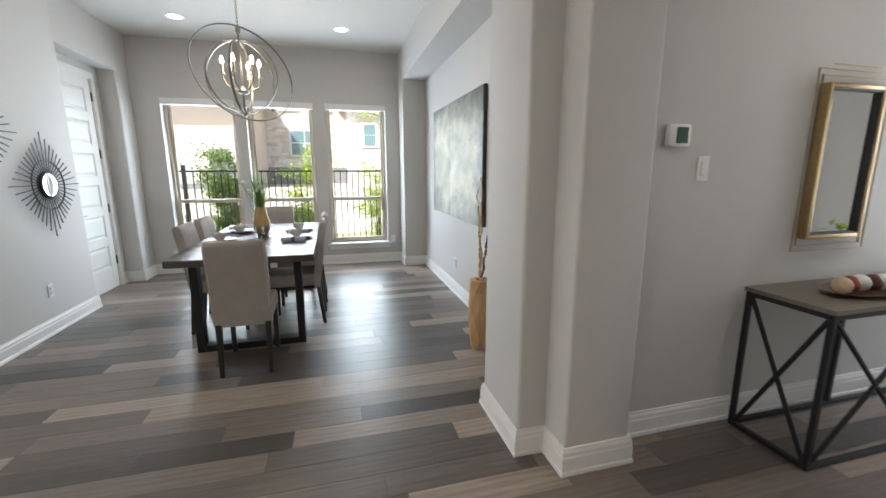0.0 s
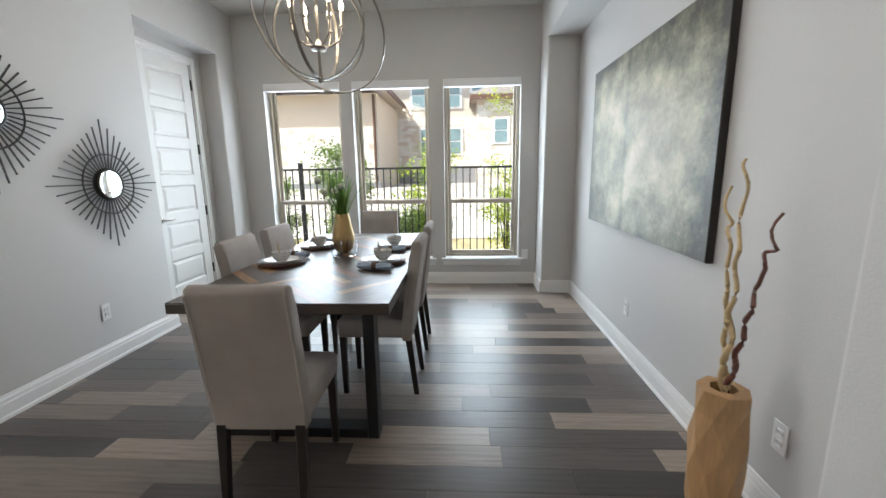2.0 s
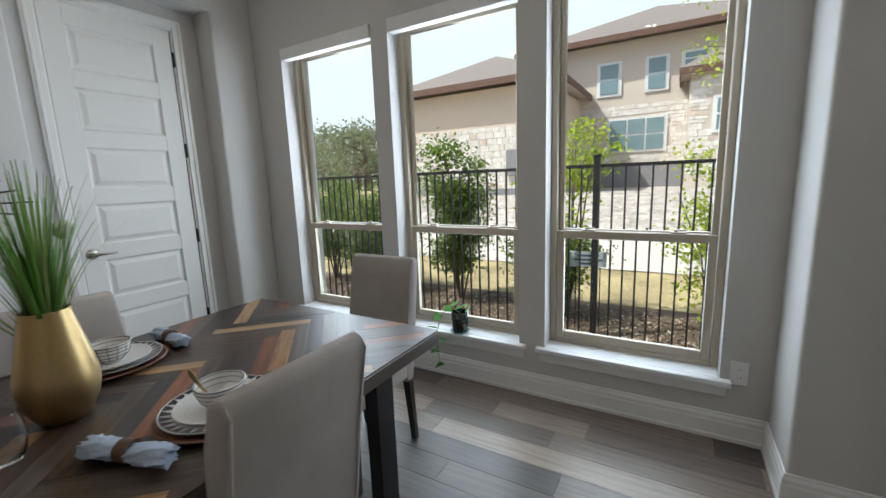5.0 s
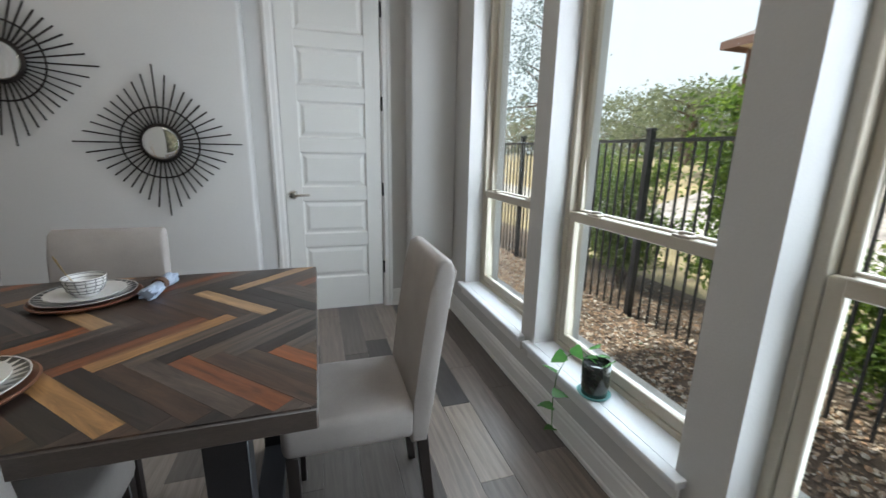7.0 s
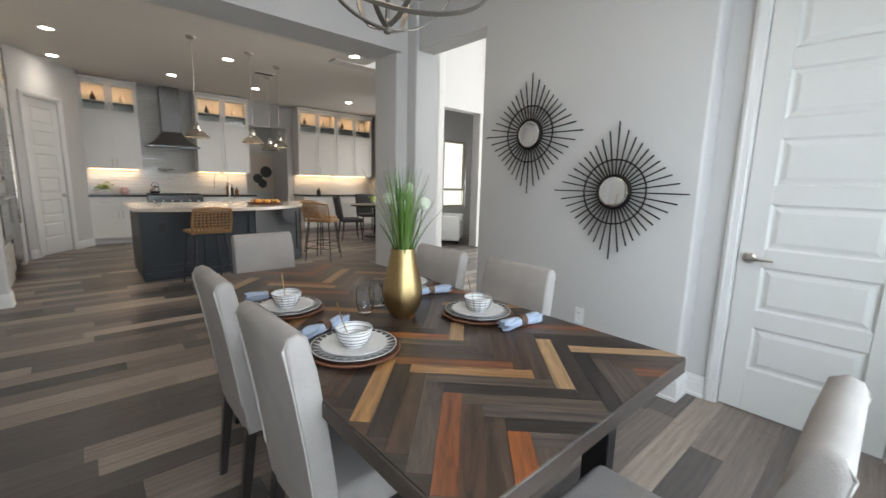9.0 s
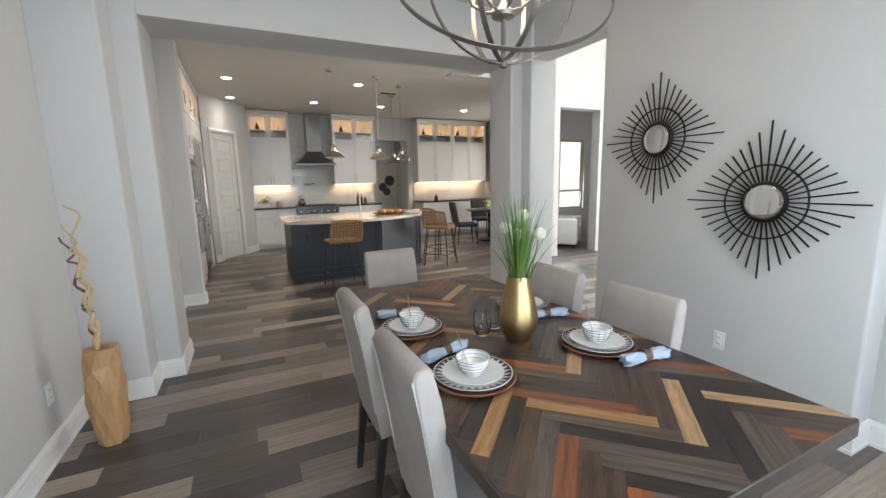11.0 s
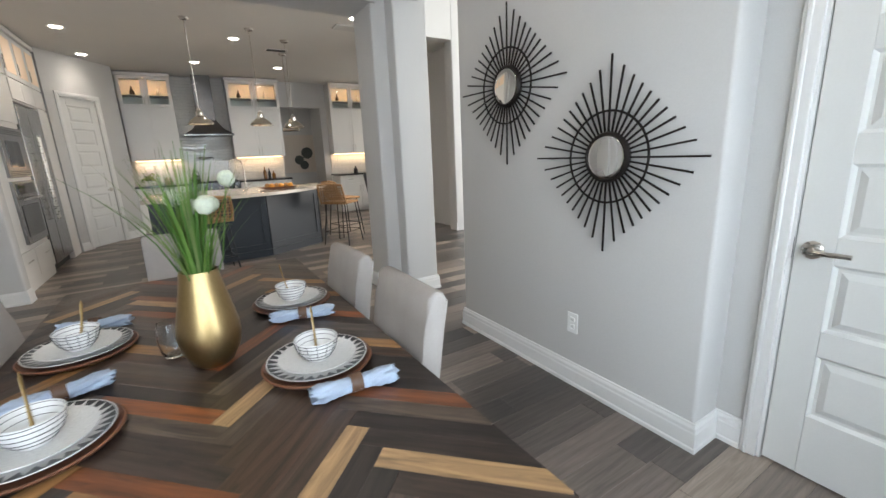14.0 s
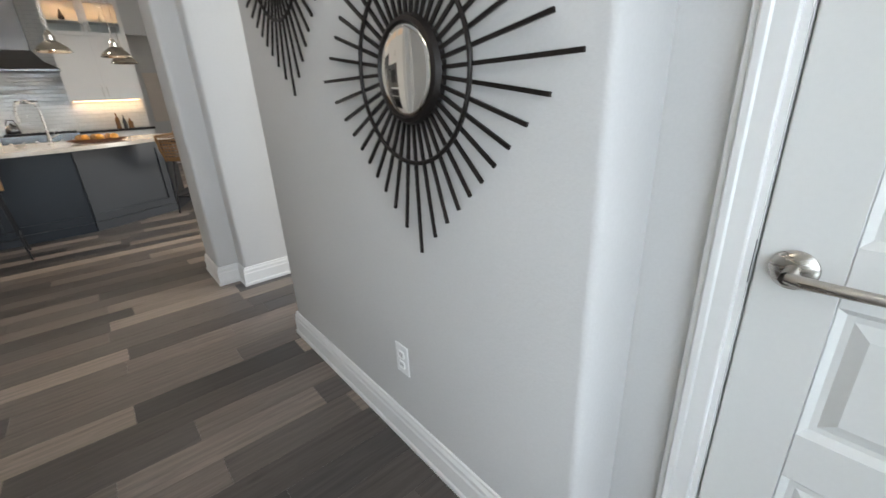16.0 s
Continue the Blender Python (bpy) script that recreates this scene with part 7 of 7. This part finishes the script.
# unseen west windows, behind the entry and beside the breakfast table, added as fill
for num, wxx, ya, yb, za, zb, label, power in ((6, -7.95, 0.1, 3.7, 0.3, 2.6, "unseen wide white-framed window added on the entry side", 120), (7, KX0 - 0.1, -4.3, -2.5, 0.6, 2.4, "unseen white-framed window added beside the breakfast table", 12)):
    ww = thing("window_%d" % num, pose(0, 0, 0), label, "window", kind="structure")
    bm = B()
    box(bm, wxx, wxx + 0.06, ya, ya + 0.05, za, zb), box(bm, wxx, wxx + 0.06, yb - 0.05, yb, za, zb)
    box(bm, wxx, wxx + 0.06, ya + 0.05, yb - 0.05, za, za + 0.05), box(bm, wxx, wxx + 0.06, ya + 0.05, yb - 0.05, zb - 0.05, zb)
    box(bm, wxx, wxx + 0.06, (ya + yb) / 2 - 0.03, (ya + yb) / 2 + 0.03, za + 0.05, zb - 0.05)
    part("window_frame", bm, TRIM, ww)
    for p0, p1 in ((ya + 0.05, (ya + yb) / 2 - 0.03), ((ya + yb) / 2 + 0.03, yb - 0.05)):
        part("pane", box(B(), wxx + 0.027, wxx + 0.033, p0, p1, za + 0.05, zb - 0.05), GLASS, ww, "clear glass").visible_shadow = False
    lamp("west_fill", "AREA", look((wxx + 0.09, (ya + yb) / 2, (za + zb) / 2), (0, (ya + yb) / 2, 1.2)), power, (1.0, 0.97, 0.93), yb - ya - 0.1, zb - za - 0.1)
# unseen roof slab over the dining room, added to shade the ground beside the windows
bm = B()
box(bm, -3.2, 3.4, 1.0, YN + 0.32, 3.25, 3.45)
solid("roof_eave", bm, SHINGLE, "unseen roof slab over the dining room, sized for its shadow", "roof")
# a second unseen slab blocks the sun from the rooms behind
bm = B()
box(bm, -9.5, 6.2, KY - 2.0, 1.3, EZ + 0.16, EZ + 0.3)
solid("roof_main", bm, SHINGLE, "unseen roof slab that keeps the sun out of the house", "roof")

# ---------------------------------------------------------------- floor planks, last
PW, PT = 0.145, 0.006
rng = random.Random(7)
LENS = [0.5, 0.72, 0.95, 1.2, 1.5]
plank_meshes = {}
for ln in LENS:
    bm = B()
    e = 0.0004
    x0, x1, y0, y1 = e, ln - e, e, PW - e
    low = [bm.verts.new(v) for v in ((x0, y0, -PT), (x1, y0, -PT), (x1, y1, -PT), (x0, y1, -PT))]
    mid = [bm.verts.new(v) for v in ((x0, y0, -0.001), (x1, y0, -0.001), (x1, y1, -0.001), (x0, y1, -0.001))]
    b = 0.0011
    hi = [bm.verts.new(v) for v in ((x0 + b, y0 + b, 0), (x1 - b, y0 + b, 0), (x1 - b, y1 - b, 0), (x0 + b, y1 - b, 0))]
    for u, v in ((low, mid), (mid, hi)):
        for k in range(4):
            bm.faces.new((u[k], u[(k + 1) % 4], v[(k + 1) % 4], v[k]))
    bm.faces.new(hi)
    plank_meshes[ln] = mesh_of("plank", bm, PLANK, 0)
verts, faces = [], []
y = 3.0 + 20 * PW - 0.004
while y > KY - 1.5:
    x = (XW - 0.25 if y > 2.8 else -7.7) - rng.random() * 0.9
    xe = XE + 0.1 if y > 1.5 else 5.5
    while x < xe:
        ln = rng.choice(LENS)
        if x > XW - 0.9 and x + ln < XE + 0.35 and y > 1.6:
            ob = new("plank", plank_meshes[ln])
            ob.parent = floor
            ob.location = (x, y, 0)
        else:
            full, ln = ln, min(ln, (XE + 0.12 if y > 1.5 else 5.4) - x)
            if ln < 0.03 or x < -7.88:
                x += full
                continue
            n = len(verts)
            e, b = 0.0004, 0.0015
            verts += [(x + e, y + e, -0.001), (x + ln - e, y + e, -0.001), (x + ln - e, y + PW - e, -0.001), (x + e, y + PW - e, -0.001)]
            verts += [(x + b, y + b, 0), (x + ln - b, y + b, 0), (x + ln - b, y + PW - b, 0), (x + b, y + PW - b, 0)]
            faces += [(n + 4, n + 5, n + 6, n + 7)] + [(n + k, n + (k + 1) % 4, n + 4 + (k + 1) % 4, n + 4 + k) for k in range(4)]
            ln = full
        x += ln
    y -= PW
me = bpy.data.meshes.new("planks")
me.from_pydata(verts, [], faces)
me.materials.append(PLANK_I)
rest = new("planks", me)
rest.parent = floor
rest["kind"] = "stuff"

# table top pieces: herringbone blocks cut to the table's outline
BW, NB = 0.05, 7                         # block width; a block is NB widths long
s2 = math.sqrt(0.5)
inner = (TX0 + 0.002, TX1 - 0.002, TY0 + 0.002, TY1 - 0.002)
cxt, cyt = (TX0 + TX1) / 2, (TY0 + TY1) / 2
TAN = wood("pale_teak_block", [(0.32, 0.195, 0.095), (0.28, 0.145, 0.055)], 0.33, grain=(2.2, 26, 26), bump=0.14, contrast=0.7)
RUST = wood("red_wood_block", [(0.22, 0.066, 0.018), (0.16, 0.052, 0.019)], 0.33, grain=(2.2, 26, 26), bump=0.14, contrast=0.75)
# spots on the top whose block is of pale or red wood
PALE = ((0.58, 3.20), (0.36, 3.255), (0.295, 3.756), (0.107, 4.283), (0.603, 3.953), (0.53, 4.445), (0.28, 4.53), (0.03, 4.62), (-0.21, 4.69), (-0.311, 4.178), (-0.302, 3.616), (0.042, 3.262), (0.44, 3.06), (-0.12, 3.25), (0.52, 3.143))
RED = ((0.288, 3.451), (0.065, 3.978), (0.254, 4.175), (0.27, 4.42), (-0.194, 4.397), (-0.291, 3.911), (0.50, 4.68), (0.455, 4.86), (-0.173, 4.867), (0.294, 3.221), (0.227, 3.004), (-0.05, 2.98))
for i in range(-40, 18):
    for j in range(-3, 4):
        for turn in (0, 1):
            if turn == 0:
                u0, v0, lu, lv = 0.258 + i * BW + j * 2 * NB * BW, 0.607 + i * BW, NB * BW, BW
            else:
                u0, v0, lu, lv = 0.258 + (i + NB + j * 2 * NB) * BW, 0.607 + (i - NB + 1) * BW, BW, NB * BW
            pts = [(u0 + a, v0 + b) for a, b in ((0, 0), (lu, 0), (lu, lv), (0, lv))]
            wp = [(cxt + (u - v) * s2, cyt + (u + v) * s2) for u, v in pts]
            if max(p[0] for p in wp) < inner[0] or min(p[0] for p in wp) > inner[1] or max(p[1] for p in wp) < inner[2] or min(p[1] for p in wp) > inner[3]:
                continue
            bm = B()
            prism(bm, wp, TZ - 0.004, TZ - 0.0002 + 0.0004 * rng.random())
            for co, no in (((inner[0], 0, 0), (-1, 0, 0)), ((inner[1], 0, 0), (1, 0, 0)), ((0, inner[2], 0), (0, -1, 0)), ((0, inner[3], 0), (0, 1, 0))):
                bmesh.ops.bisect_plane(bm, geom=bm.verts[:] + bm.edges[:] + bm.faces[:], plane_co=co, plane_no=no, clear_outer=True)
            if len(bm.verts) < 6:
                bm.free()
                continue
            bmesh.ops.holes_fill(bm, edges=bm.edges[:])
            ang = radians(45 if turn == 0 else 135)
            rot = Matrix.Rotation(-ang, 4, "Z")
            c = sum((v.co for v in bm.verts), Vector()) / len(bm.verts)
            for v in bm.verts:
                d = rot @ (v.co - c)
                v.co = Vector((d.x * 0.9985, d.y * 0.99, d.z))
            wood_m = TABLEW
            for spots, mm in ((PALE, TAN), (RED, RUST)):
                for sx, sy in spots:
                    su, sv = ((sx - cxt) + (sy - cyt)) * s2, ((sy - cyt) - (sx - cxt)) * s2
                    if u0 < su < u0 + lu and v0 < sv < v0 + lv:
                        wood_m = mm
            ob = new("plank", mesh_of("table_plank", bm, wood_m, 0))
            ob.parent = top
            ob.matrix_basis = Matrix.Translation(c) @ Matrix.Rotation(ang, 4, "Z")
